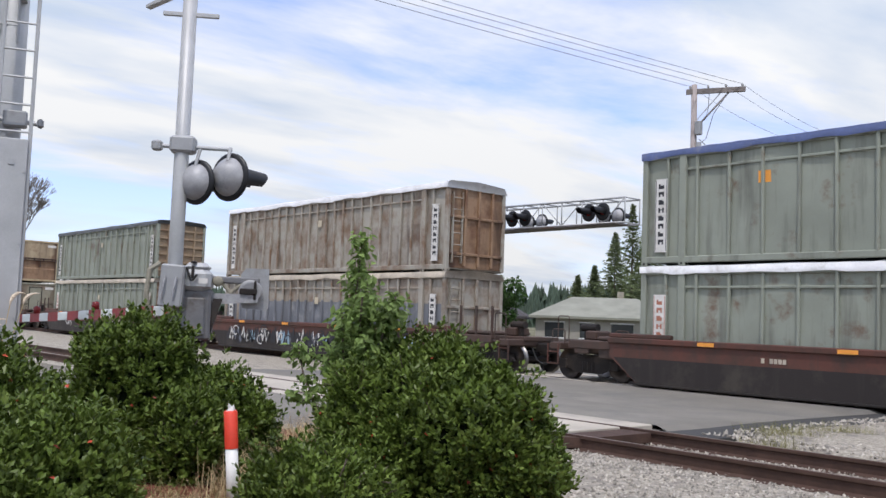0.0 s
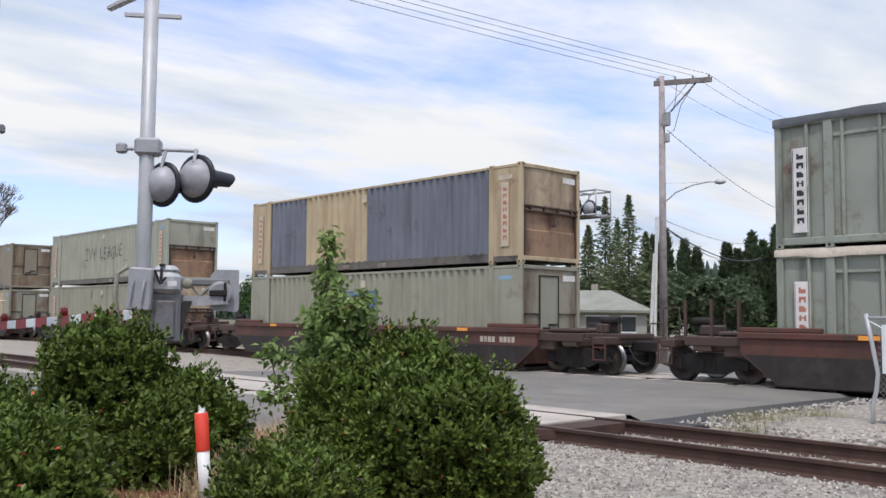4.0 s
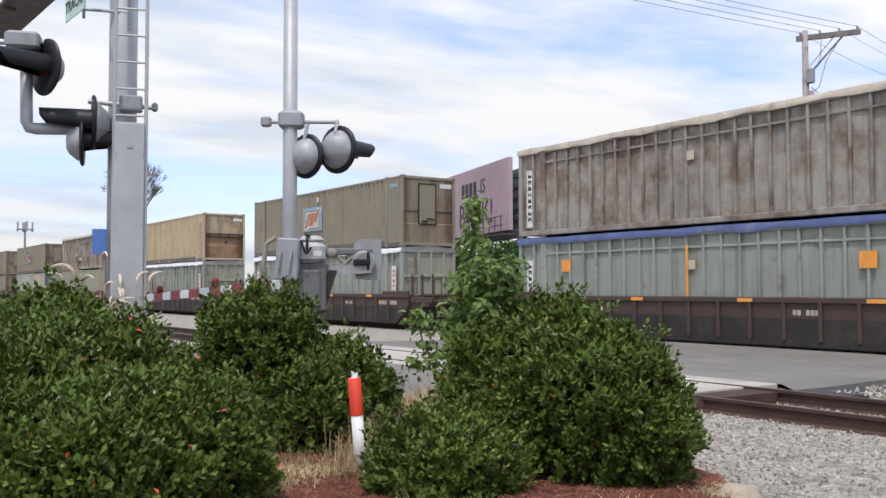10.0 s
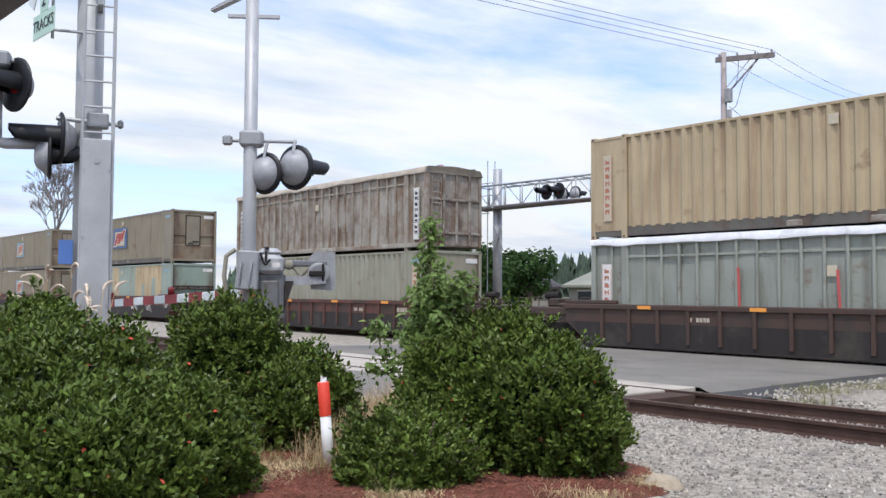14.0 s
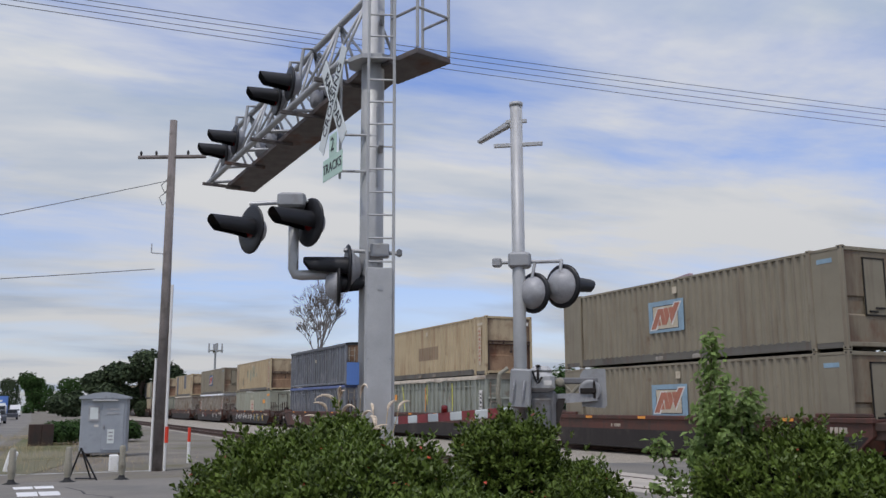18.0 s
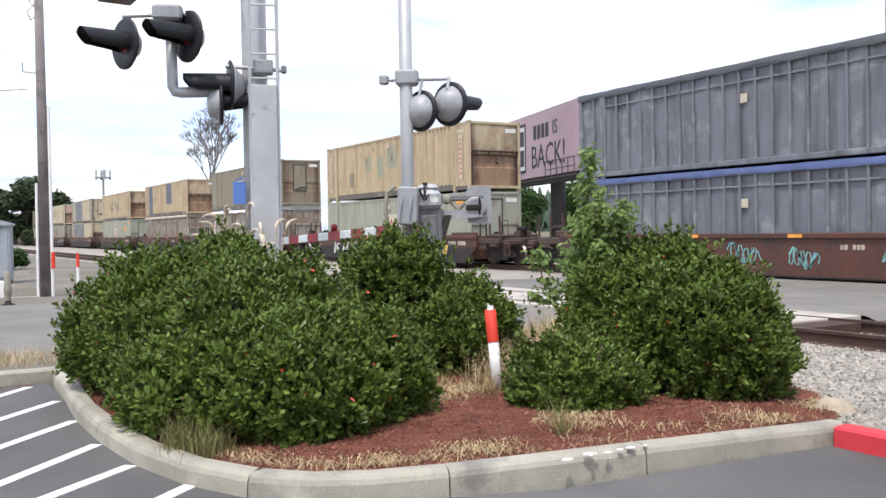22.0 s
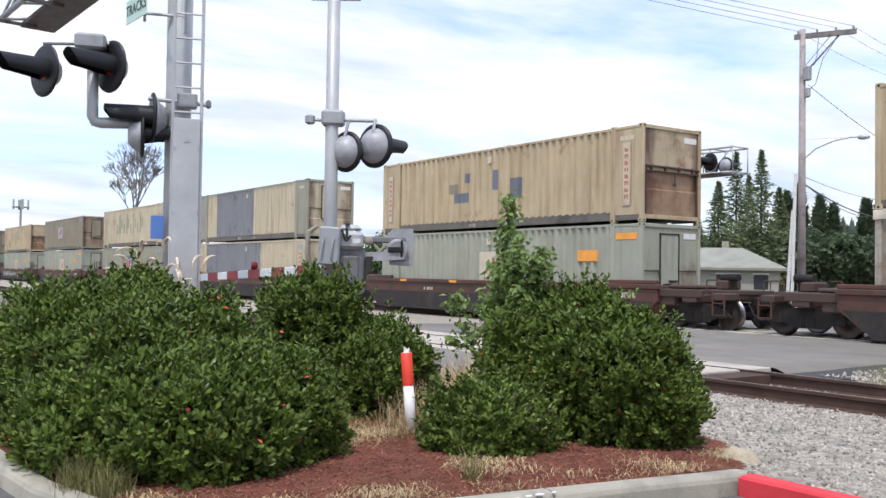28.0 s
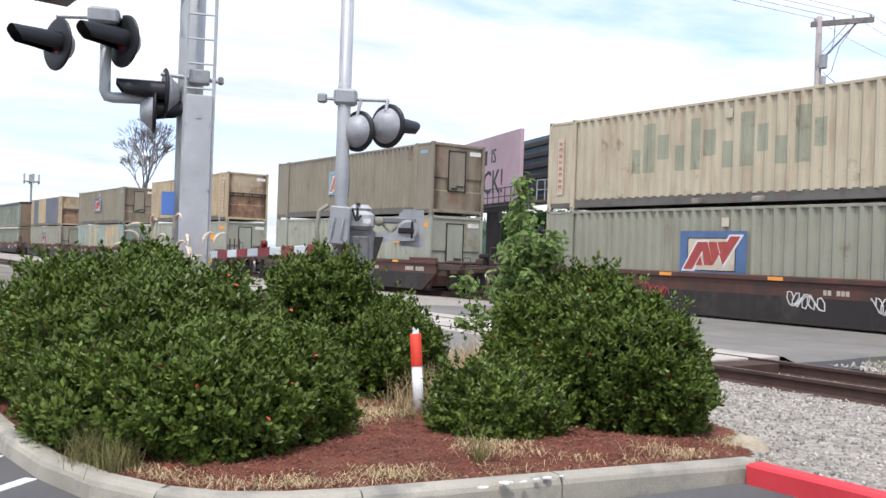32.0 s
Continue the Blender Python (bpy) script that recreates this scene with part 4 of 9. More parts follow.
def corr_container(paint_, label, bands=(), patches=(), logo=None, end="bars", strips="rust", extra=None, endpaint=None, frame_paint=None):
    ob = thing("shipping_container", label, "container", group="containers of the train")
    fp = frame_paint or paint_
    s, mats = corrugated(-6.0, 6.0, 0.3, CH - 0.09, -W2 + 0.076, 1, paint_, bands, patches)
    part("side_wall", s, mats, ob)
    part("side_wall", cached(("back", paint_), lambda: corrugated(-6.0, 6.0, 0.3, CH - 0.09, W2 - 0.04, -1, paint_, (), (), 1)[0].mesh("side_wall", paint_)), None, ob)
    for x0, x1 in ((-HALF + 0.13, -6.18), (6.18, HALF - 0.13)):
        part("end_panel", cached(("flat", fp, x0), lambda: Shape().box(x0, x1, -W2 + 0.02, -W2 + 0.05, 0.22, CH - 0.1).mesh("end_panel", fp)), None, ob)
    part("frame", container_frame(fp), None, ob)
    part("bottom_rail", bottom_rail("rail_grime"), None, ob)
    for x in (-1.0, 1.0):
        part("fork_pocket", pocket(), None, ob, at=pose(x, 0, 0))
    for x in (-HALF + 0.09, -6.1, 6.1, HALF - 0.09):
        for top in (0, 1):
            part("corner_casting", castings(top, fp), None, ob, at=pose(x, -W2 + 0.085, 0.004 if top else 0))
    for x in (HALF - 0.09,):
        for top in (0, 1):
            part("corner_casting", castings(top, fp), None, ob, at=pose(x, W2 - 0.085, 0.004 if top else 0))
    part("end_wall", end_corr(endpaint or paint_, end), None, ob)
    part("end_wall", cached(("rearend", paint_), lambda: Shape().box(-HALF + 0.04, -HALF + 0.06, -W2 + 0.1, W2 - 0.1, 0.2, CH - 0.12).mesh("end_wall", paint_)), None, ob)
    if end == "bars":
        part("lock_bar", lock_bars, None, ob)
    else:
        part("door", man_door(endpaint or paint_), None, ob)
    part("plate", cached("endplate", lambda: Shape().box(HALF - 0.045, HALF - 0.038, 0.55, 1.1, 2.45, 2.62).mesh("plate", "white_mark")), None, ob)
    if strips:
        for x in (-6.68, 6.68):
            bars_label(ob, x, 0.5, 2.35, "label_field", "rust_mark" if strips == "rust" else "black_mark", width=0.34)
    part("plate", cached("topplate", lambda: Shape().box(-0.12, 0.12, -W2 - 0.004, -W2 + 0.0, 2.34, 2.58).mesh("plate", "label_field")), None, ob)
    part("decal", cached("decal_" + ("pale" if paint_ in ("paint_tan", "paint_cream") else "blue"), lambda: Shape().box(6.4, 6.95, -W2 + 0.012, -W2 + 0.019, 2.45, 2.58).mesh("decal", "label_field" if paint_ in ("paint_tan", "paint_cream") else "pale_blue_mark")), None, ob)
    if logo == "zig":
        zigzag_logo(ob, -0.4, 1.02)
    elif logo == "zigfade":
        zigzag_logo(ob, -0.5, 1.05, 1.95, 1.1, True)
    elif logo == "star":
        star_logo(ob, 0.3, 0.6)
        part("decal", cached("decal_or", lambda: Shape().box(4.6, 5.5, -W2 - 0.004, -W2, 1.75, 2.1).mesh("decal", "orange_mark")), None, ob)
        part("decal", cached("decal_or2", lambda: Shape().box(6.25, 7.1, -W2 + 0.008, -W2 + 0.012, 2.4, 2.6).mesh("decal", "orange_mark")), None, ob)
    if extra:
        extra(ob)
    return ob


def straps(ob, rows, mtl, label):
    """Loose straps or painted stripes hanging down the side: top x, bottom x, top z, bottom z."""
    for xa, xb, za, zb_ in rows:
        part("strap", Shape().add([(xb - 0.035, -W2 - 0.012, zb_), (xb + 0.035, -W2 - 0.012, zb_), (xa + 0.035, -W2 - 0.012, za), (xa - 0.035, -W2 - 0.012, za), (xb - 0.035, -W2 - 0.006, zb_), (xb + 0.035, -W2 - 0.006, zb_), (xa + 0.035, -W2 - 0.006, za), (xa - 0.035, -W2 - 0.006, za)],
                              [(0, 1, 2, 3), (7, 6, 5, 4), (1, 5, 6, 2), (4, 0, 3, 7)]), mtl, ob, label)
    return ob


def decals(ob, rows, mtl, label):
    for x, z, w, h in rows:
        part("decal", Shape().box(x - w / 2, x + w / 2, -W2 - 0.006, -W2 + 0.004, z - h / 2, z + h / 2), mtl, ob, label)
    return ob


def tarp(mtl, seed):
    def make():
        s = Shape()
        n, rnd = 60, random.Random(seed)
        rows = []
        for i in range(n + 1):
            x = -HALF - 0.02 + (2 * HALF + 0.04) * i / n
            sag = 0.05 * noise.noise((x * 0.5, seed, 0)) + 0.03 * noise.noise((x * 2.3, seed, 5))
            drop = 0.17 + 0.06 * noise.noise((x * 0.9, seed, 9)) + rnd.uniform(-0.015, 0.015)
            rows.append([(x, -W2 - 0.03, CH - drop), (x, -W2 - 0.025, CH + 0.0), (x, -W2 + 0.1, CH + 0.035 + sag * 0.6), (x, 0, CH + 0.10 + sag), (x, W2 - 0.1, CH + 0.03 + sag * 0.6), (x, W2 + 0.03, CH - drop)])
        v = [p for r in rows for p in r]
        f = [(i * 6 + k, (i + 1) * 6 + k, (i + 1) * 6 + k + 1, i * 6 + k + 1) for i in range(n) for k in range(5)]
        f.append(tuple(range(5, -1, -1)))
        f.append(tuple(n * 6 + k for k in range(6)))
        return s.add(v, f).mesh("tarpaulin", mtl, True)
    return cached(("tarp", mtl, seed), make)


def ribbed_container(paint_, label, tarp_mat, tarp_label, seed, ribs=22, band=None, strip="black", end_paint="paint_weathered", patch=(), top_dark=False, hrails=False):
    ob = thing("refuse_container", label, "container", group="containers of the train")

    def dented_sheet():
        s = Shape()
        n, rows = 92, 9
        v = []
        for r in range(rows + 1):
            for i in range(n + 1):
                x = -HALF + 0.1 + (2 * HALF - 0.2) * i / n
                z = 0.22 + (CH - 0.4) * r / rows
                d = 0.045 * noise.noise((x * 1.1, z * 1.1, seed)) + 0.02 * noise.noise((x * 3, z * 3, seed + 4))
                v.append((x, -W2 + 0.085 + d, z))
        s.v = v
        mats = [paint_] + [m_ for *_, m_ in patch] + ([band] if band else [])
        for r in range(rows):
            zc = 0.22 + (CH - 0.4) * (r + 0.5) / rows
            for i in range(n):
                k = r * (n + 1) + i
                s.f.append((k, k + 1, k + n + 2, k + n + 1))
                xc = -HALF + 0.1 + (2 * HALF - 0.2) * (i + 0.5) / n
                slot = 0
                if band and zc < 2.0:
                    slot = len(mats) - 1
                for q, (a, b, za, zb_, _) in enumerate(patch):
                    if a <= xc < b and za <= zc < zb_:
                        slot = 1 + q
                s.m.append(slot)
        return s.mesh("side_wall", mats, True)
    part("side_wall", dented_sheet(), None, ob)
    low_z = 1.95 if band else 0.2
    rib_s = Shape().box(-0.04, 0.04, -W2 + 0.0, -W2 + 0.11, low_z, CH - 0.15, 0, 0.02)
    if band:
        rib_s.box(-0.04, 0.04, -W2 + 0.0, -W2 + 0.11, 0.2, low_z - 0.002, 1, 0.02)
    rib_me = cached(("rib", paint_, band), lambda: rib_s.mesh("rib", [paint_, band] if band else paint_))
    for i in range(ribs):
        x = -HALF + 0.75 + (2 * HALF - 1.5) * i / (ribs - 1)
        part("rib", rib_me, None, ob, at=pose(x, random.uniform(-0.008, 0.008), 0, 0, random.uniform(-0.4, 0.4), 0))
    part("waler", cached(("waler", paint_), lambda: Shape().box(-6.0, 6.0, -W2 + 0.03, -W2 + 0.08, 2.36, 2.42, 0, 0.01).mesh("waler", paint_)), None, ob)
    fr = Shape()
    for x in (-HALF, HALF - 0.16):
        for y in (-W2, W2 - 0.14):
            fr.box(x, x + 0.16, y, y + 0.14, 0.1, CH - 0.02, 0, 0.02)
    for x in (-6.1, 6.1):
        fr.box(x - 0.1, x + 0.1, -W2 - 0.005, -W2 + 0.1, 0.1, CH - 0.1, 0, 0.015)
    for y in (-W2, W2 - 0.1):
        fr.box(-HALF + 0.1, HALF - 0.1, y, y + 0.1, CH - 0.2, CH - 0.04, 0, 0.02)
        fr.box(-HALF + 0.1, HALF - 0.1, y, y + 0.1, 0.08, 0.24, 0, 0.02)
    fr.box(-HALF + 0.1, HALF - 0.1, W2 - 0.08, W2 - 0.03, 0.2, CH - 0.1)
    fr.box(-HALF + 0.05, -HALF + 0.1, -W2 + 0.1, W2 - 0.1, 0.2, CH - 0.1)
    fr.box(-HALF + 0.1, HALF - 0.1, -W2 + 0.1, W2 - 0.1, 0.1, 0.16)
    part("frame", cached(("rframe", paint_), lambda: fr.mesh("frame", paint_)), None, ob)
    for x in (-HALF + 0.09, -6.1, 6.1, HALF - 0.09):
        for top in (0, 1):
            part("corner_casting", castings(top, paint_), None, ob, at=pose(x, -W2 + 0.085, 0))

    def end():
        s = Shape().box(HALF - 0.1, HALF - 0.06, -W2 + 0.1, W2 - 0.1, 0.15, CH - 0.1)
        return s.mesh("end_gate", end_paint)

    def end_rib(z):
        return cached(("erib", end_paint, z), lambda: Shape().box(HALF - 0.07, HALF + 0.02, -W2 + 0.12, W2 - 0.12, z, z + 0.09, 0, 0.015).mesh("gate_rib", end_paint))
    part("end_gate", cached(("rend", end_paint), end), None, ob, "rusty stained steel end gate")
    if hrails:
        for z in (0.4, 0.8, 1.2, 1.6, 2.0, 2.4):
            part("gate_rib", end_rib(z), None, ob)
        part("gate_post", cached(("epost", end_paint), lambda: Shape().box(HALF - 0.07, HALF + 0.035, -0.06, 0.06, 0.2, CH - 0.15, 0, 0.015).box(HALF - 0.07, HALF + 0.03, -0.75, -0.65, 0.2, CH - 0.15, 0, 0.015).box(HALF - 0.07, HALF + 0.03, 0.65, 0.75, 0.2, CH - 0.15, 0, 0.015).mesh("gate_post", end_paint)), None, ob)
    else:
        for z in (0.55, 1.75):
            part("gate_rib", end_rib(z), None, ob)
        for yy in (-0.5, 0.1, 0.7):
            part("gate_post", cached(("epost1", end_paint), lambda: Shape().box(HALF - 0.07, HALF + 0.02, -0.05, 0.05, 0.2, CH - 0.15, 0, 0.015).mesh("gate_post", end_paint)), None, ob, at=pose(0, yy, 0))
        rungs = cached("ladder_r", lambda: Shape().box(HALF - 0.05, HALF + 0.03, -W2 + 0.22, -W2 + 0.26, 0.3, CH - 0.3).box(HALF - 0.05, HALF + 0.03, -W2 + 0.62, -W2 + 0.66, 0.3, CH - 0.3).mesh("ladder_rail", "paint_weathered"))
        lad = part("ladder", rungs, None, ob)
        for z in np.arange(0.5, 2.5, 0.38):
            part("rung", cached("rung_r", lambda: Shape().tube((HALF + 0.02, -W2 + 0.24, 0), (HALF + 0.02, -W2 + 0.64, 0), 0.018).mesh("rung", "paint_weathered")), None, lad, at=pose(0, 0, float(z)))
    part("tarpaulin", tarp(tarp_mat, seed % 4), None, ob, tarp_label)
    if strip:
        for x in (-6.72, 6.72):
            bars_label(ob, x, 0.35, 2.2, "white_mark", "black_mark" if strip == "black" else "rust_mark", y=-W2 + 0.0, width=0.36)
    part("plate", cached("rplate", lambda: Shape().box(-0.22, 0.02, -W2 + 0.02, -W2 + 0.028, 1.8, 2.05).mesh("plate", "label_field")), None, ob)
    return ob


# ---- well wagons ----
def spoked_truck(parent, x):
    tr = part("truck", cached("truck_b", lambda: Shape().box(-0.35, 0.35, -1.0, 1.0, 0.35, 0.62, 0, 0.03).mesh("truck", "truck_steel")), None, parent, "four-wheeled steel truck", at=pose(x, 0, 0))

    def side(y):
        s = Shape()
        if True:
            s.add([(a, b, c) for b in (y, y + 0.08) for a, c in ((-1.15, 0.36), (-0.95, 0.56), (-0.35, 0.7), (0.35, 0.7), (0.95, 0.56), (1.15, 0.36), (0.75, 0.34), (0.42, 0.2), (-0.42, 0.2), (-0.75, 0.34))],
                  [tuple(range(9, -1, -1)), tuple(range(10, 20))] + [(i, (i + 1) % 10, 10 + (i + 1) % 10, 10 + i) for i in range(10)])
            for xx in (-0.89, 0.89):
                s.box(xx - 0.14, xx + 0.14, y - 0.03, y + 0.11, 0.3, 0.55, 0, 0.02)
            for xx in (-0.16, 0, 0.16):
                s.tube((xx, y + 0.03, 0.25), (xx, y + 0.03, 0.5), 0.06, None, 8)
        return s.mesh("side_frame", "truck_steel")
    for y in (-1.08, 1.0):
        part("side_frame", cached(("truck_s", y), lambda: side(y)), None, tr)

    def wheel():
        s = Shape().lathe([(0.0, 0.0), (0.0, 0.16), (0.03, 0.18), (0.035, 0.34), (0.0, 0.37), (0.0, 0.415)], (0, -0.82, 0.0), (0, -0.6, 0.0), 24)
        s.lathe([(0.0, 0.415), (0.11, 0.423), (0.115, 0.448), (0.14, 0.448), (0.14, 0.37), (0.09, 0.34), (0.09, 0.0)], (0, -0.82, 0), (0, -0.6, 0), 24, 1)
        return s.mesh("wheel", ["wheel_steel", "tread"], True)
    wm = cached("wheel_m", wheel)
    for xx in (-0.89, 0.89):
        ax = part("axle", cached("axle", lambda: Shape().tube((0, -0.7, 0), (0, 0.7, 0), 0.085, None, 10).mesh("axle", "truck_steel")), None, tr, at=pose(xx, 0, 0.42))
        ax.parent = tr
        part("wheel", wm, None, tr, at=pose(xx, 0, 0.42))
        part("wheel", wm, None, tr, at=pose(xx, 0, 0.42, 0, 0, 180))


def wagon(mtl, label, ribbed=False, graffiti=None, wheel_end=False, posts=False, skirt=True):
    ob = thing("well_wagon", label, "wagon", group="well wagons of the train")
    L = 7.55

    def sides():
        s = Shape()
        for y0, y1 in ((-1.5, -1.38), (1.38, 1.5)):
            top, mid, low = 1.12, 0.62, 0.05
            # side sill with sloping ends
            v = []
            for y in (y0, y1):
                v += [(-L - 0.55, y, 0.72), (-L + 0.35, y, low), (L - 0.35, y, low), (L + 0.55, y, 0.72), (L + 0.55, y, top), (-L - 0.55, y, top)]
            s.add(v, [(0, 1, 2, 3, 4, 5), (11, 10, 9, 8, 7, 6)] + [(i, i + 6, (i + 1) % 6 + 6, (i + 1) % 6) for i in range(6)])
        return s.mesh("side_sill", mtl)
    part("side_sill", cached(("sill", mtl), sides), None, ob)
    chord = cached(("chord", mtl), lambda: Shape().box(-L - 0.6, L + 0.6, -1.56, -1.36, 1.05, 1.2, 0, 0.025).box(-L - 0.6, L + 0.6, 1.36, 1.56, 1.05, 1.2, 0, 0.025).mesh("top_chord", mtl))
    part("top_chord", chord, None, ob)
    part("bottom_chord", cached("bchord", lambda: Shape().box(-L + 0.3, L - 0.3, -1.54, -1.37, 0.03, 0.085, 0, 0.015).mesh("bottom_chord", "truck_steel")), None, ob, "worn steel lower edge")
    if skirt:
        part("lower_skirt", cached("skirt", lambda: Shape().add([(-L + 0.33, -1.506, 0.075), (L - 0.33, -1.506, 0.075), (L + 0.42, -1.506, 0.7), (-L - 0.42, -1.506, 0.7)], [(0, 1, 2, 3)]).mesh("lower_skirt", "wagon_black")), None, ob, "black lower side")
    if ribbed:
        rm = cached(("wrib", mtl), lambda: Shape().box(-0.05, 0.05, -1.56, -1.49, 0.18, 1.08, 0, 0.012).mesh("side_rib", mtl))
        for i in range(15):
            part("side_rib", rm, None, ob, at=pose(-6.7 + i * 13.4 / 14, 0, 0))
    part("well_floor", cached("floor", lambda: Shape().box(-L, L, -1.38, 1.38, 0.03, 0.105).mesh("well_floor", "wagon_black")), None, ob)
    for sgn in (-1, 1):
        def piece(name, x0, x1, y0, y1, z0, z1, c=0.03):
            a, b = sorted((sgn * x0, sgn * x1))
            part(name, cached((name, sgn, y0), lambda: Shape().box(a, b, y0, y1, z0, z1, 0, c).mesh(name, "wagon_brown")), None, ob)
        piece("end_platform", L + 0.1, 10.35, -0.75, 0.75, 0.95, 1.08, 0.02)
        piece("side_beam", L + 0.3, 9.6, -1.42, -1.3, 0.86, 1.08, 0.02)
        piece("end_sill", 9.9, 10.3, -1.4, 1.4, 0.8, 1.0)
        piece("cross_beam", 8.9, 9.4, -1.4, 1.4, 0.72, 0.95)
        piece("bolster_cover", 8.0, 9.0, -0.95, 0.95, 1.08, 1.2, 0.04)
        piece("valve_box", 9.35, 9.75, -0.55, 0.1, 1.08, 1.34, 0.04)
        piece("side_bracket", 7.9, 8.6, -1.36, -1.2, 0.62, 0.9)
        part("brake_rod", cached(("rod", sgn), lambda: Shape().tube((sgn * 8.1, -1.1, 0.72), (sgn * 9.4, -1.25, 0.66), 0.022, None, 6).mesh("brake_rod", "truck_steel")), None, ob)
        part("brake_cylinder", cached(("brk", sgn), lambda: Shape().tube((sgn * 9.45, -0.35, 1.42), (sgn * 10.0, -0.35, 1.42), 0.11, None, 12).box(min(sgn * 9.5, sgn * 9.9), max(sgn * 9.5, sgn * 9.9), -0.4, -0.3, 1.08, 1.4).mesh("brake_cylinder", "truck_steel")), None, ob)
        part("raised_lip", cached(("lip", mtl, sgn), lambda: Shape().box(min(sgn * 6.2, sgn * 8.1), max(sgn * 6.2, sgn * 8.1), -1.54, -1.4, 1.2, 1.31, 0, 0.02).mesh("raised_lip", mtl)), None, ob)
        bk = cached(("bulk", mtl, sgn), lambda: Shape().box(min(sgn * 7.5, sgn * 7.62), max(sgn * 7.5, sgn * 7.62), -1.4, 1.4, 0.2, 1.15, 0, 0.02).mesh("bulkhead", mtl))
        part("bulkhead", bk, None, ob)
        part("drawbar", cached(("bar", sgn), lambda: Shape().box(min(sgn * 10.2, sgn * 10.93), max(sgn * 10.2, sgn * 10.93), -0.13, 0.13, 0.62, 0.9, 0, 0.04).mesh("drawbar", "truck_steel")), None, ob)
        part("air_hose", cached(("hose", sgn), lambda: Shape().bent([(sgn * 10.3, -0.35, 0.75), (sgn * 10.5, -0.36, 0.42), (sgn * 10.75, -0.36, 0.3), (sgn * 10.92, -0.36, 0.34)], 0.022, 6).mesh("air_hose", "rubber")), None, ob)
        top = 1.75 if posts else 1.35
        for y in (-1.38, 1.38):
            part("handrail", cached(("hand", sgn, posts, y, mtl), lambda: Shape().sweep([(sgn * 9.75, y, 0.95), (sgn * 9.75, y, top - 0.04), (sgn * 9.79, y, top), (sgn * 10.16, y, top), (sgn * 10.2, y, top - 0.04), (sgn * 10.2, y, 0.95)], 0.018, 6).mesh("handrail", "wagon_brown")), None, ob)
        step = Shape()
        for z in (0.4, 0.72):
            step.box(min(sgn * 9.95, sgn * 10.35), max(sgn * 9.95, sgn * 10.35), -1.42, -1.38, z, z + 0.03)
        for x in (9.95, 10.33):
            step.box(min(sgn * x, sgn * (x + 0.03)), max(sgn * x, sgn * (x + 0.03)), -1.42, -1.38, 0.4, 0.95)
        part("step", cached(("step", sgn, mtl), lambda: step.mesh("step", mtl)), None, ob)
        spoked_truck(ob, sgn * 9.15)
        if posts:
            for xx in (8.2, 8.9, 9.6):
                part("stanchion", cached("stan", lambda: Shape().box(-0.03, 0.03, -0.03, 0.03, 1.0, 1.95).mesh("stanchion", "wagon_brown")), None, ob, at=pose(sgn * xx, -1.36, 0))
    if wheel_end:
        bw = Shape()
        for i in range(16):
            a0, a1 = i * math.pi / 8, (i + 1) * math.pi / 8
            bw.tube((9.55, 0.5 + 0.26 * math.cos(a0), 1.6 + 0.26 * math.sin(a0)), (9.55, 0.5 + 0.26 * math.cos(a1), 1.6 + 0.26 * math.sin(a1)), 0.02, None, 6)
        for i in range(4):
            a0 = i * math.pi / 2
            bw.tube((9.55, 0.5, 1.6), (9.55, 0.5 + 0.26 * math.cos(a0), 1.6 + 0.26 * math.sin(a0)), 0.014, None, 6)
        bw.box(9.4, 9.55, 0.42, 0.58, 1.0, 1.65)
        part("brake_wheel", cached("bwheel", lambda: bw.mesh("brake_wheel", "wagon_red")), None, ob)
    for x in (-5.2, -1.8, 1.8, 5.2):
        part("reflector", cached("refl", lambda: Shape().box(-0.22, 0.22, -1.572, -1.562, 1.08, 1.17).mesh("reflector", "orange_mark")), None, ob, at=pose(x, 0, 0))
    for k, (x, w, n) in enumerate(((3.1, 0.09, 6), (5.9, 0.12, 9), (-3.8, 0.08, 7))):
        for i in range(n):
            if (i * 7 + k) % 5 == 4:
                continue
            part("mark", cached(("mk", w), lambda: Shape().box(0, w, -1.508, -1.5005, 0.78, 0.78 + w * 1.35).mesh("mark", "tarp_tan")), None, ob, at=pose(x + i * w * 1.3, 0, 0))
    if graffiti:
        graffiti(ob)
    return ob


def stroke_strip(pts, th, y, slot, s):
    """A flat ribbon of half-width th along pts, in the plane y."""
    v = []
    n = len(pts)
    for k, (px, pz) in enumerate(pts):
        q, p_ = pts[min(k + 1, n - 1)], pts[max(k - 1, 0)]
        d = Vector((q[0] - p_[0], q[1] - p_[1]))
        d = d.normalized() if d.length > 1e-6 else Vector((1, 0))
        v += [(px - d.y * th, y, pz + d.x * th), (px + d.y * th, y, pz - d.x * th)]
    s.add(v, [(2 * k, 2 * k + 1, 2 * k + 3, 2 * k + 2) for k in range(n - 1)], slot)


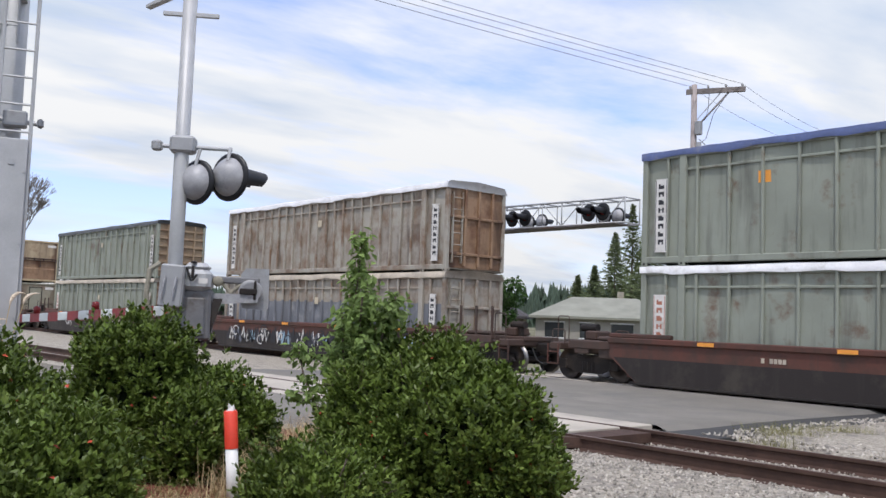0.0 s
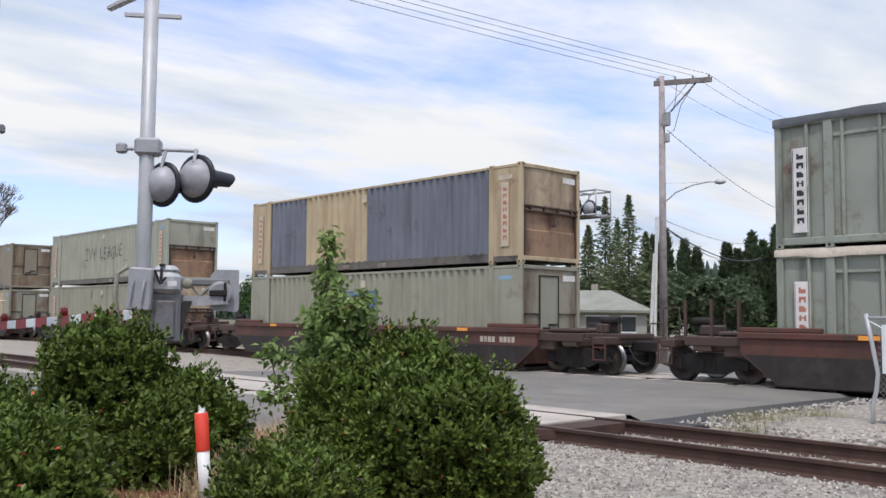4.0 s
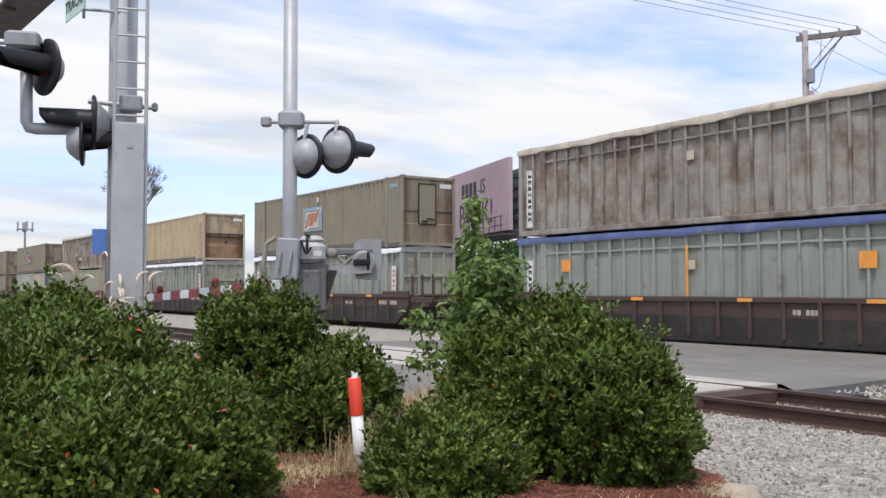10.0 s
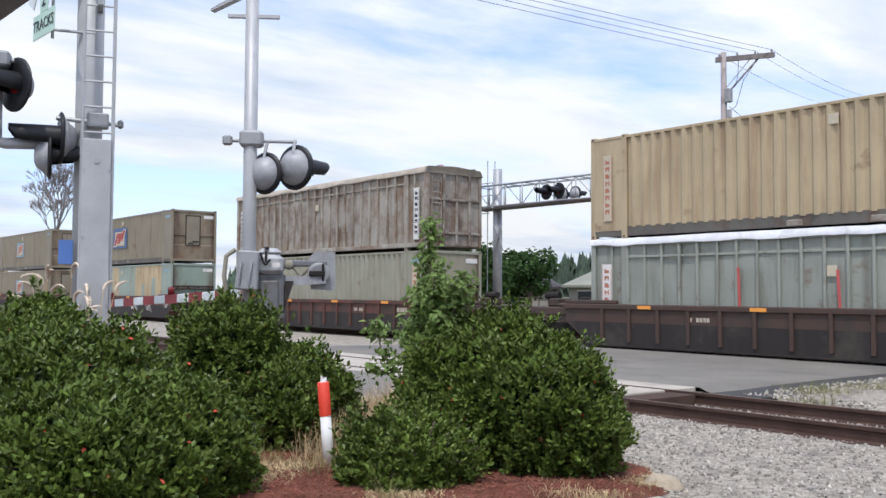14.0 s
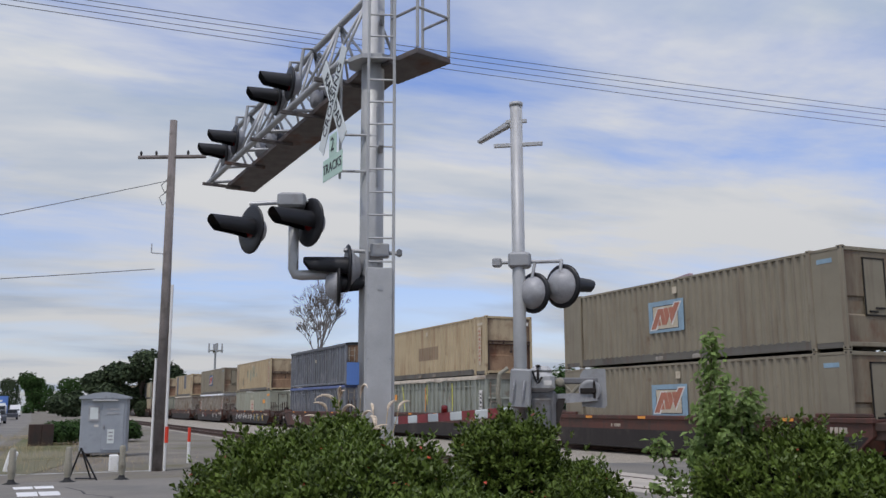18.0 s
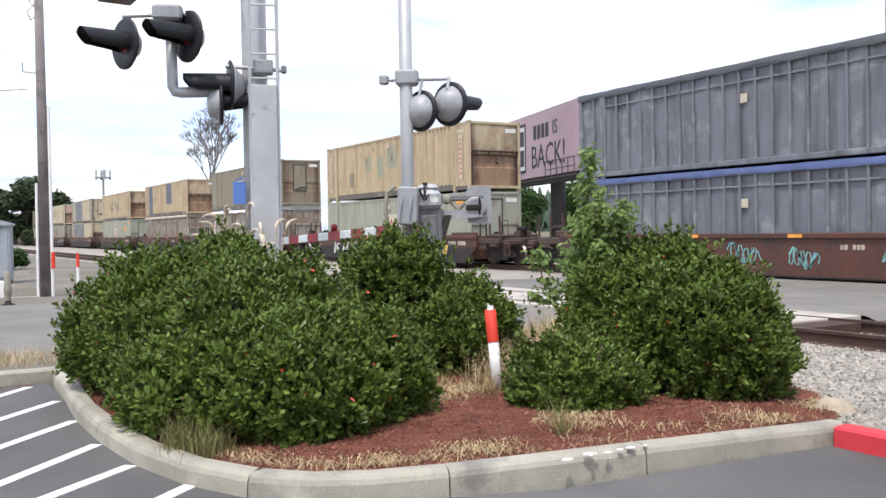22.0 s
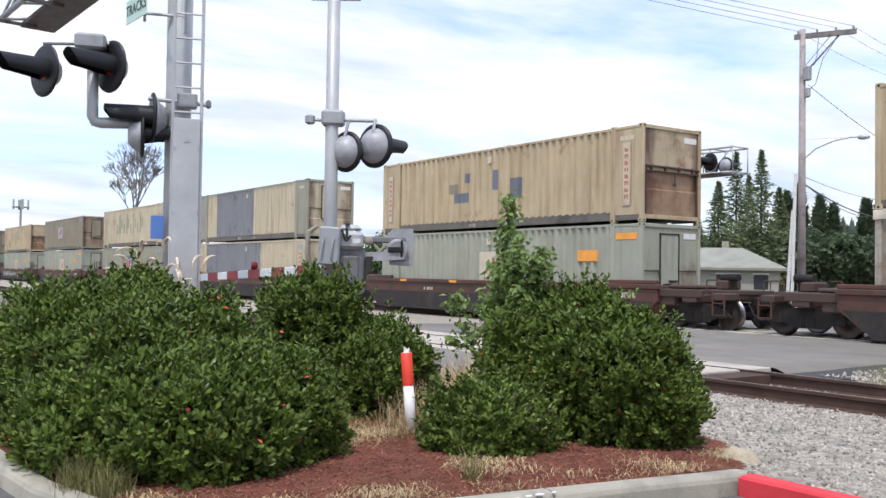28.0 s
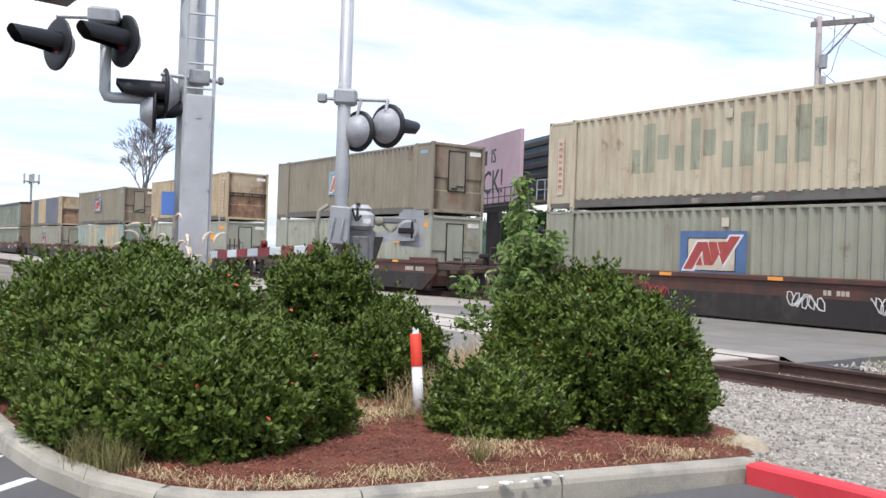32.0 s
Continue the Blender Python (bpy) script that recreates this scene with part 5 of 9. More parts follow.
def spray(parent, x0, x1, z0, z1, inks, seed, n=26):
    """A row of sprayed glyph shapes: thick angular strokes with a dark outline, and stray loops between."""
    rnd = random.Random(seed)
    n = max(3, n // 2)
    cell = (x1 - x0) / n
    for i in range(n):
        s = Shape()
        xa, w, hgt = x0 + cell * i, cell * 1.12, (z1 - z0) * 0.92
        lean = rnd.uniform(-0.12, 0.2)
        th = min(0.085, cell * 0.16) * rnd.uniform(0.75, 1.2)
        y = -1.519 - 0.004 * (i % 3)
        m_ = rnd.randint(4, 6)
        form = [(0.08 + 0.84 * (k + rnd.uniform(-0.3, 0.3)) / (m_ - 1), (rnd.uniform(0.7, 1.0) if (k + i) % 2 else rnd.uniform(0.0, 0.35))) for k in range(m_)]
        pts = [(xa + w * a + lean * hgt * b, z0 + th + (hgt - 2 * th) * b) for a, b in form]
        pts = [(px, min(z1, max(z0, pz))) for px, pz in pts]
        stroke_strip(pts, th * 1.5, y, 0, s)
        stroke_strip(pts, th, y - 0.002, 1, s)
        part("spray_stroke", s.mesh("spray_stroke", ["black_mark", inks[i % len(inks)]]), None, parent)
        if i % 3 == 1:
            t = Shape()
            cx, cz, rr = xa + cell * rnd.random(), rnd.uniform(z0 + 0.2, z1 - 0.2), rnd.uniform(0.1, 0.2)
            stroke_strip([(cx + rr * 1.4 * math.cos(a), cz + rr * math.sin(a)) for a in np.linspace(0.3, 5.2, 12)], 0.022, -1.533, 0, t)
            part("spray_stroke", t, inks[(i + 1) % len(inks)], parent)


def round_emblem(parent, x=7.2, z=0.86):
    """A white ring crossed by two bars."""
    s = Shape()
    stroke_strip([(x + 0.27 * math.cos(a), z + 0.24 * math.sin(a)) for a in np.linspace(0, 2 * math.pi, 25)], 0.022, -1.512, 0, s)
    stroke_strip([(x - 0.2, z), (x + 0.2, z)], 0.04, -1.514, 0, s)
    stroke_strip([(x, z - 0.18), (x, z + 0.18)], 0.04, -1.516, 0, s)
    part("round_emblem", s, "white_mark", parent, "white ring emblem")


# ---- make-up of the train, from the front backwards ----
Y_TRAIN, Z_LOW, Z_UP = Y_FAR, RAIL_Z + 0.11, RAIL_Z + 0.11 + CH + 0.018
SPEED, GAIN = 12.113, 0.0201
MOVING = []


STROKES = {"I": ((0, 0, 0, 1), (-0.25, 0, 0.25, 0), (-0.25, 1, 0.25, 1)), "V": ((-0.3, 1, 0, 0), (0, 0, 0.3, 1)), "Y": ((-0.3, 1, 0, 0.45), (0.3, 1, 0, 0.45), (0, 0.45, -0.05, 0)), "L": ((-0.2, 1, -0.2, 0), (-0.2, 0, 0.3, 0.05)),
           "E": ((-0.2, 0, -0.2, 1), (-0.2, 1, 0.25, 0.95), (-0.2, 0.5, 0.2, 0.5), (-0.2, 0, 0.3, 0)), "A": ((-0.3, 0, 0, 1), (0, 1, 0.3, 0), (-0.18, 0.4, 0.18, 0.4)),
           "G": ((0.25, 0.9, -0.1, 1), (-0.1, 1, -0.3, 0.5), (-0.3, 0.5, -0.05, 0), (-0.05, 0, 0.28, 0.1), (0.28, 0.1, 0.25, 0.45), (0.25, 0.45, 0, 0.45)), "U": ((-0.25, 1, -0.22, 0.2), (-0.22, 0.2, 0.05, 0), (0.05, 0, 0.25, 0.3), (0.25, 0.3, 0.25, 1))}


def ivy(ob):
    """Words brushed on by hand, one letter to a mesh."""
    w = part("hand_lettering", Shape().box(-0.01, 0.01, -W2 - 0.003, -W2 - 0.001, 1.2, 1.22), "black_mark", ob, "hand-painted black letters")
    x, h = -2.1, 0.58
    for ch, dz in zip("IVY LEAGUE...", (0, 0.03, -0.02, 0, 0.05, 0.0, 0.08, -0.02, 0.04, 0.1, -0.2, -0.18, -0.2)):
        s = Shape()
        for k, (x0, z0, x1, z1) in enumerate(STROKES.get(ch, ((0, 0, 0.03, 0.06),) if ch == "." else ())):
            d = Vector((x1 - x0, z1 - z0)).normalized() * 0.019
            y = -W2 - 0.012 - 0.001 * k
            a0, a1 = (x + x0 * 0.66, 1.3 + dz + z0 * h), (x + x1 * 0.66, 1.3 + dz + z1 * h)
            s.add([(a0[0] + d.y - d.x, y, a0[1] - d.x - d.y), (a1[0] + d.y + d.x, y, a1[1] - d.x + d.y), (a1[0] - d.y + d.x, y, a1[1] + d.x + d.y), (a0[0] - d.y - d.x, y, a0[1] + d.x - d.y)], [(0, 1, 2, 3)])
        if s.f:
            part("letter", s, "black_mark", w)
        x += 0.48 if ch != "." else 0.16


def pink_end(ob):
    s = Shape()
    rnd = random.Random(5)
    for i in range(7):
        y = -0.95 + i * 0.3
        s.add([(HALF - 0.04, y, 1.8), (HALF - 0.04, y + 0.2, 1.8 + rnd.uniform(0, 0.2)), (HALF - 0.04, y + 0.22, 2.6), (HALF - 0.04, y - 0.03, 2.5)], [(0, 1, 2, 3)])
    part("graffiti", s, "pink_spray", ob, "faded pink spray paint")


def upper_patches(kind):
    if kind == "green":
        return [(-2.6, -1.9, 1.3, 2.0, "paint_green_faded"), (-1.2, -0.6, 1.0, 2.1, "paint_green_faded"), (-0.1, 0.9, 1.4, 2.3, "paint_green_faded"), (1.3, 1.9, 1.2, 1.9, "paint_green_faded"), (-4.4, -3.8, 0.8, 1.4, "paint_olive")]
    if kind == "grey":
        return [(-2.2, -1.3, 1.0, 1.5, "paint_slate"), (-1.6, -1.2, 1.6, 2.0, "paint_slate"), (0.1, 0.5, 1.3, 2.2, "paint_slate"), (1.2, 1.8, 0.9, 1.9, "paint_slate"), (-2.6, -2.0, 1.4, 1.8, "paint_olive")]
    if kind == "haze":
        return [(-3.6 + i * 0.56, -3.2 + i * 0.56, 0.9 + 0.2 * (i % 3), 1.9 + 0.2 * ((i * 2) % 3), "paint_green_faded") for i in range(12)]
    return []


def white_graffiti(ob):
    round_emblem(ob)
    spray(ob, -6.6, 6.4, 0.2, 1.05, ["black_mark", "paint_slate", "black_mark"], 41, 40)
    spray(ob, -6.3, 6.4, 0.2, 1.05, ["white_mark", "black_mark", "white_mark", "pale_blue_mark", "black_mark"], 3, 48)


def mixed_graffiti(ob):
    spray(ob, -6.0, 1.0, 0.2, 1.05, ["white_mark", "black_mark", "white_mark", "tarp_tan"], 8, 26)
    spray(ob, 1.6, 6.4, 0.2, 1.05, ["pale_blue_mark", "yellow_mark", "black_mark"], 9, 18)


def small_tags(ob):
    round_emblem(ob)
    scribble(ob, 2.2, 0.4, 0.9, 0.55, "white_mark", 21)
    scribble(ob, 4.4, 0.35, 0.8, 0.6, "white_mark", 22)
    scribble(ob, -4.6, 0.4, 1.1, 0.5, "white_mark", 23)
    scribble(ob, -2.6, 0.4, 0.8, 0.6, "red_mark", 24)


def scribble(parent, x, z, w, h, mtl, seed):
    """A thin looping line of spray paint."""
    rnd = random.Random(seed)
    s = Shape()
    pts = []
    for k in range(46):
        f_ = k / 45
        pts.append((x + w * (f_ + 0.16 * math.sin(k * 0.9 + seed)), z + h * (0.5 - 0.25 * f_ + 0.3 * math.sin(k * 1.05) + rnd.uniform(-0.05, 0.05))))
    stroke_strip(pts, 0.016, -1.514, 0, s)
    part("spray_stroke", s, mtl, parent, "thin looping spray-paint line")


def blue_tags(ob):
    for k, (x, w) in enumerate(((-5.6, 1.1), (-3.9, 1.0), (-0.4, 0.9), (1.6, 0.8), (4.3, 0.9))):
        scribble(ob, x, 0.25 if k % 2 else 0.35, w, 0.75, "aqua_spray" if k > 1 else "white_mark", 3 + k)


STRIPE = [(-6.0, -3.6, "paint_slate"), (0.2, 6.0, "paint_slate")]


def make_unit(name):
    """Upper and lower container and wagon of one unit of the train."""
    R, C, T = ribbed_container, corr_container, "tarpaulin"
    if name == "rep":
        return (R("paint_rib_green", "green-grey ribbed refuse container under a blue tarpaulin", "tarp_blue", "blue tarpaulin", 1, 16, strip="black", end_paint="paint_rib_green", patch=((-4.05, -3.7, 1.9, 2.2, "orange_mark"),)),
                R("paint_rib_green", "green-grey ribbed refuse container under a white tarpaulin", "tarp_white", "white tarpaulin", 2, 16, strip="red", patch=((-4.5, -1.2, 0.5, 1.1, "paint_slate"), (0, 3.4, 0.4, 1.0, "paint_slate"))),
                wagon("wagon_red", "rusty red well wagon with sprayed lettering", graffiti=lambda o: spray(o, 2.0, 7.0, 0.2, 1.0, ["white_mark", "red_mark", "black_mark"], 2, 20)))
    if name == "A":
        return (R("paint_weathered", "badly weathered grey ribbed refuse container with a white tarpaulin", "tarp_white", "torn white tarpaulin", 3, 24, strip="black", end_paint="paint_end_rust", patch=((2.0, 6.0, 0.2, 1.5, "paint_weathered_dark"), (-6.5, -3, 0.2, 1.3, "paint_weathered_dark"))),
                R("paint_weathered", "weathered ribbed refuse container with a blue-grey lower band", "tarp_tan", "tan tarpaulin", 4, 24, band="paint_blue_grey", end_paint="paint_weathered"),
                wagon("wagon_red", "rusty red well wagon covered in black and white graffiti", graffiti=white_graffiti, posts=True))
    if name == "B":
        return (R("paint_rib_green", "green-grey ribbed refuse container under a dark tarpaulin", "tarp_dark", "dark tarpaulin", 5, 18, end_paint="paint_brown_patch", hrails=True),
                R("paint_rib_green", "green-grey ribbed refuse container under a tan tarpaulin", "tarp_tan", "tan tarpaulin", 6, 18, strip="red", end_paint="paint_brown_patch", hrails=True),
                wagon("wagon_red", "rusty red well wagon with small white tags", graffiti=small_tags, posts=True))
    if name == "C":
        return (C("paint_tan", "tan corrugated container with broad slate-blue bands", STRIPE), C("paint_sage", "pale green corrugated container with a red and white emblem", logo="zig", strips=None, end="door"),
                wagon("wagon_red", "rusty red well wagon with a black lower side"))
    if name == "D":
        return (C("paint_palegreen", "pale green corrugated container with black hand lettering", extra=ivy), C("paint_sage", "pale sage corrugated container", endpaint="paint_tan"),
                wagon("wagon_red", "rusty red well wagon with a black lower side"))
    if name == "E":
        return (C("paint_olive", "olive-brown corrugated container with a faded emblem", logo="zigfade", end="door", strips=None), C("paint_sage", "pale green corrugated container with a red and white emblem", [(4.4, 6.0, "paint_tan")], logo="zig", end="door", strips=None),
                wagon("wagon_red", "rusty red well wagon with a black lower side", graffiti=small_tags))
    if name == "F":
        return (R("paint_weathered_dark", "brown weathered ribbed refuse container with a tan tarpaulin", "tarp_tan", "tan tarpaulin", 7, 26, strip="black", end_paint="paint_end_rust", patch=((-6, -2, 0.6, 2.2, "paint_weathered"), (1, 4.6, 0.3, 1.7, "paint_weathered"))),
                decals(R("paint_greygreen", "grey ribbed refuse container under a blue tarpaulin", "tarp_blue", "blue tarpaulin", 8, 24, end_paint="paint_greygreen"), ((-5.0, 2.0, 0.4, 0.36), (4.87, 1.93, 0.42, 0.38), (-0.24, 1.75, 0.08, 1.4)), "orange_mark", "faded orange patch"),
                wagon("wagon_brown", "brown well wagon with ribbed sides", True))
    if name == "G":
        return (C("paint_olive", "olive-brown corrugated container with a red and white emblem", logo="zigfade", end="door", strips=None), R("paint_greygreen", "grey-green ribbed refuse container under a white tarpaulin", "tarp_white", "white tarpaulin", 9, 24, strip="red", end_paint="paint_palegreen"),
                wagon("wagon_brown", "brown well wagon with ribbed sides and a red brake wheel", True, wheel_end=True, posts=True))
    if name == "H":
        return (C("paint_tan", "tan corrugated container with rust streaks"), straps(R("paint_greygreen", "grey-green ribbed refuse container under a white tarpaulin", "tarp_white", "white tarpaulin", 10, 24, strip="red", end_paint="paint_palegreen"), ((-2.5, -2.46, 2.05, 1.0), (0.05, 0.1, 1.95, 1.0), (6.95, 7.0, 1.8, 1.0)), "red_strap", "faded red stripe down the side"),
                wagon("wagon_brown", "brown well wagon with ribbed sides", True))
    if name == "I":
        return (R("paint_weathered", "grey streaked ribbed refuse container with a tan tarpaulin", "tarp_tan", "pale tarpaulin", 11, 24, end_paint="paint_weathered_dark", patch=((-5, 3.5, 0.4, 2.3, "paint_weathered_dark"),)), C("paint_sage", "dull sage corrugated container"),
                wagon("wagon_red", "rusty well wagon with close ribbed sides", True))
    if name == "J":
        return (C("paint_olive", "olive corrugated container with a bright red and blue emblem", logo="zig", end="door", strips=None), C("paint_aqua", "corrugated container patched in aqua and tan", [(-3.4, -2.6, "paint_tan"), (-1.6, -0.6, "paint_tan"), (2.0, 6.0, "paint_tan")], [(3.0, 3.6, 0.3, 1.6, "paint_aqua"), (4.6, 5.2, 0.6, 2.0, "paint_aqua")], strips=None),
                wagon("wagon_red", "rusty red well wagon with white tags", graffiti=small_tags))
    if name == "K":
        return (C("paint_olive", "olive-brown corrugated container with a faded emblem", logo="zigfade", end="door", strips=None), C("paint_olive", "olive-brown corrugated container with a faded emblem", logo="zigfade", end="door", strips=None),
                wagon("wagon_red", "rusty red well wagon with a black lower side"))
    if name == "L":
        return (C("paint_tan", "tan corrugated container with a brown patch", (), [(-1.2, 1.6, 1.1, 1.9, "paint_brown_patch")]), decals(straps(R("paint_greygreen", "grey ribbed refuse container under a tan tarpaulin with yellow straps", "tarp_tan", "tan tarpaulin", 12, 24, end_paint="paint_greygreen"), ((0.07, 0.09, 2.6, 1.5), (-3.6, -3.2, 2.55, 1.15), (3.4, 3.42, 2.6, 1.2)), "yellow_strap", "loose yellow strap"), ((-4.7, 1.95, 0.34, 0.32), (-0.17, 1.8, 0.07, 1.3)), "orange_mark", "faded orange patch"),
                wagon("wagon_red", "rusty red well wagon with a black lower side"))
    if name == "M":
        return (R("paint_blue_grey", "slate-grey ribbed refuse container under a dark tarpaulin", "tarp_dark", "dark tarpaulin", 13, 24, strip=None, end_paint="paint_end_rust"), R("paint_blue_grey", "grey ribbed refuse container under a blue tarpaulin", "tarp_blue", "purple-blue tarpaulin", 14, 24, strip=None, end_paint="paint_blue_grey"),
                wagon("wagon_red", "rusty red well wagon with pale blue looping tags", graffiti=blue_tags, posts=True, skirt=False))
    if name == "N":
        return (C("paint_tan", "tan corrugated container with faded green lettering", (), upper_patches("green")), C("paint_palegreen", "pale grey-green corrugated container with a red star emblem", logo="star", end="door", strips=None),
                wagon("wagon_red", "rusty red well wagon covered in graffiti", graffiti=mixed_graffiti, posts=True))
    if name == "O":
        return (C("paint_olive", "olive-tan corrugated container with a red emblem", logo="zig", end="door", strips=None), R("paint_weathered", "weathered ribbed refuse container under a white tarpaulin", "tarp_white", "white tarpaulin", 15, 22, strip="red"),
                wagon("wagon_red", "rusty red well wagon with white tags", graffiti=small_tags, posts=True))
    if name == "Q":
        return (C("paint_tan", "tan corrugated container with slate-blue patches", [(-6.0, -4.4, "paint_slate"), (0.6, 2.4, "paint_slate")], [(-3.6, -3.2, 1.2, 1.9, "paint_slate"), (0.6, 2.4, 0.3, 0.9, "paint_tan")], frame_paint="paint_tan"), R("paint_weathered", "dented weathered ribbed refuse container under a tan tarpaulin", "tarp_tan", "tan tarpaulin", 16, 26, strip=None),
                wagon("wagon_red", "rusty red well wagon with a black lower side"))
    if name == "R":
        return (C("paint_tan", "tan corrugated container with grey blotted patches", (), upper_patches("grey")), C("paint_palegreen", "pale grey-green corrugated container with a red star emblem", logo="star", end="door", strips=None),
                wagon("wagon_red", "rusty red well wagon with a black lower side"))
    if name == "S":
        return (C("paint_cream", "cream corrugated container with a slate-blue middle", [(-4.4, 0.9, "paint_slate_pale")], end="door", strips=None, frame_paint="paint_sage"), C("paint_slate_pale", "slate-blue corrugated container with a cream end", [(1.9, 6.0, "paint_cream")], frame_paint="paint_cream", endpaint="paint_cream"),
                wagon("wagon_red", "rusty red well wagon with a black lower side"))
    if name == "T":
        return (C("paint_cream", "cream corrugated container with a hazy green band", (), upper_patches("haze"), extra=pink_end), C("paint_sage", "pale green corrugated container with a red and white emblem", logo="zig", end="door", strips=None),
                wagon("wagon_red", "rusty red well wagon with red tags", graffiti=small_tags, wheel_end=True, posts=True))
    if name == "U":
        return (C("paint_olive", "olive-brown corrugated container with a faded emblem", logo="zigfade", end="door", strips=None), C("paint_palegreen", "pale green corrugated container with an orange decal", logo="star", end="door", strips=None),
                wagon("wagon_red", "rusty red well wagon with a black lower side"))
    raise ValueError(name)


CENTRES = [("rep", -7.8), ("A", -30.05), ("B", -52.1), ("C", -74.4), ("D", -96.6), ("E", -118.45), ("F", -140.2), ("G", -162.1), ("H", -184.3), ("I", -206.6), ("J", -228.9),
           ("K", -250.6), ("L", -272.5), ("M", -294.2), ("N", -316.0), ("O", -337.7), ("Q", -359.4), ("R", -381.15), ("S", -402.9), ("T", -424.5), ("U", -446.1)]
built = {}
for nm, c in CENTRES:
    up, low, wg = make_unit(nm)
    built[nm] = (up, low, wg)
    MOVING += [(up, c, Z_UP), (low, c, Z_LOW), (wg, c, RAIL_Z)]
HERE = pose(0, Y_TRAIN, 0)
for k, src in enumerate(("N", "J", "C", "B", "L", "R", "O", "E", "Q", "T", "D", "H", "K", "S")):
    c = -446.1 - 21.75 * (k + 1)
    for ob, z in zip(built[src], (Z_UP, Z_LOW, RAIL_Z)):
        MOVING.append((copy_thing(ob, HERE), c, z))
# ahead of the first unit
c = -7.8 + 22.0
for ob, z in zip(built["C"], (Z_UP, Z_LOW, RAIL_Z)):
    MOVING.append((copy_thing(ob, HERE), c, z))


def motions():
    times_ = (0, 4, 8, 12, 16, 20, 24, 28, 32)
    for ob, c, z in MOVING:
        walk(ob, [(t, pose(c + SPEED * t + GAIN * t * t, Y_TRAIN, z)) for t in times_])


# ---- crossing signals ----
def flasher_head(parent, place, ahead, dome=True, r=0.255, name="signal_head", hood=0.58):
    """A round black background with a hooded lens, seen from either side."""
    p, d = Vector(place), Vector(ahead).normalized()
    disc = Shape().lathe([(0.0, 0.0), (0.0, r - 0.03), (0.02, r), (0.035, r), (0.05, r - 0.02), (0.035, 0.16), (0.035, 0.0)], p, p + d, 28)
    h = part(name, disc, "black_plastic", parent, "round black signal head", True)
    up = Vector((0, 0, 1))
    side = d.cross(up).normalized()
    hs = Shape()
    n, v = 18, []
    for s, rr, drop in ((0.03, 0.15, 0.0), (hood * 0.5, 0.132, -0.012), (hood, 0.115, -0.02)):
        for i in range(n + 1):
            a = math.radians(-38 + 256 * i / n)
            cut = s if s < 0.1 else s * (1 - 0.2 * max(0.0, 0.45 - math.sin(a)) / 1.3)
            v.append(p + d * cut + side * math.cos(a) * rr + up * (math.sin(a) * rr - drop))
    hs.add(v, [(k * (n + 1) + i, k * (n + 1) + i + 1, (k + 1) * (n + 1) + i + 1, (k + 1) * (n + 1) + i) for k in range(2) for i in range(n)])
    part("hood", hs, "black_plastic", h, "", True)
    part("lens", Shape().lathe([(0.045, 0.0), (0.05, 0.06), (0.04, 0.11)], p, p + d, 20), "lens_red", h, "dark red lens", True)
    back = Shape().lathe([(-0.15, 0.0), (-0.145, 0.08), (-0.12, 0.14), (-0.07, 0.18), (-0.02, r * 0.78), (0.0, r * 0.8)], p, p + d, 24)
    part("housing", back, "dome" if dome else "black_plastic", h, "grey domed back" if dome else "", True)
    return h


TWR = (-11.6, 3.93)
tower = thing("cantilever_signal", "galvanised cantilever crossing signal with truss arm over the road", "crossing signal", pose(TWR[0], TWR[1], 0.1))
part("pole", Shape().tube((0, 0, 0), (0, 0, 7.6), 0.162, 0.155, 24), "galv_light", tower, "", True)
TF = pose(0, 0, 0, 0, 0, -19)
guard = part("ladder_guard", Shape().box(0.425, 0.45, -0.06, 0.27, 0.3, 3.36, 0, 0.008), "galv_light", tower, "flat sheet steel plate that closes off the ladder", at=TF)
for z in (0.6, 1.4, 2.2, 3.0):
    for y in (-0.035, 0.245):
        part("bolt", cached("gbolt", lambda: Shape().tube((0.45, 0, 0), (0.462, 0, 0), 0.014, None, 8).mesh("bolt", "galv")), None, guard, at=pose(0, y, z))
part("identification_sign", Shape().box(0.17, 0.178, -0.3, -0.14, 1.88, 2.17, 0, 0.004), "sign_blue", tower, "small blue identification plate", at=TF)
part("base_flange", Shape().box(-0.3, 0.3, -0.3, 0.3, 0.12, 0.16, 0, 0.01), "galv", tower)
part("foundation", Shape().box(-0.4, 0.4, -0.4, 0.4, -0.2, 0.12, 0, 0.03), "concrete", tower)
LADP = TF @ pose(0.4, 0.11, 0)
lad = part("ladder", Shape().tube((0.0, 0.17, 0.5), (0.0, 0.17, 7.7), 0.022, None, 6).tube((0.0, -0.17, 0.5), (0.0, -0.17, 7.7), 0.022, None, 6), "galv_light", tower, "galvanised steel ladder", at=LADP)
for z in np.arange(0.7, 7.6, 0.305):
    part("rung", cached("lrung", lambda: Shape().tube((0, -0.17, 0), (0, 0.17, 0), 0.014, None, 6).mesh("rung", "galv_light")), None, lad, at=pose(0, 0, float(z)))
for z in (1.2, 3.1, 5.0, 6.8):
    part("bracket", cached("lbr", lambda: Shape().box(-0.02, 0.46, -0.03, 0.03, -0.03, 0.03).mesh("bracket", "galv")), None, tower, at=TF @ pose(0.0, 0.11, float(z)))
AX = Vector((-6.1, -0.72, 0))      # arm over the road
an = AX.normalized()
ac = Vector((-an.y, an.x, 0))
ZB = 5.86
DROP = 0.45                        # the arm falls this much towards its tip
def bar(name, parent, p0, p1, r):
    return part(name, Shape().tube(p0, p1, r, None, 8), "galv", parent, "", True)


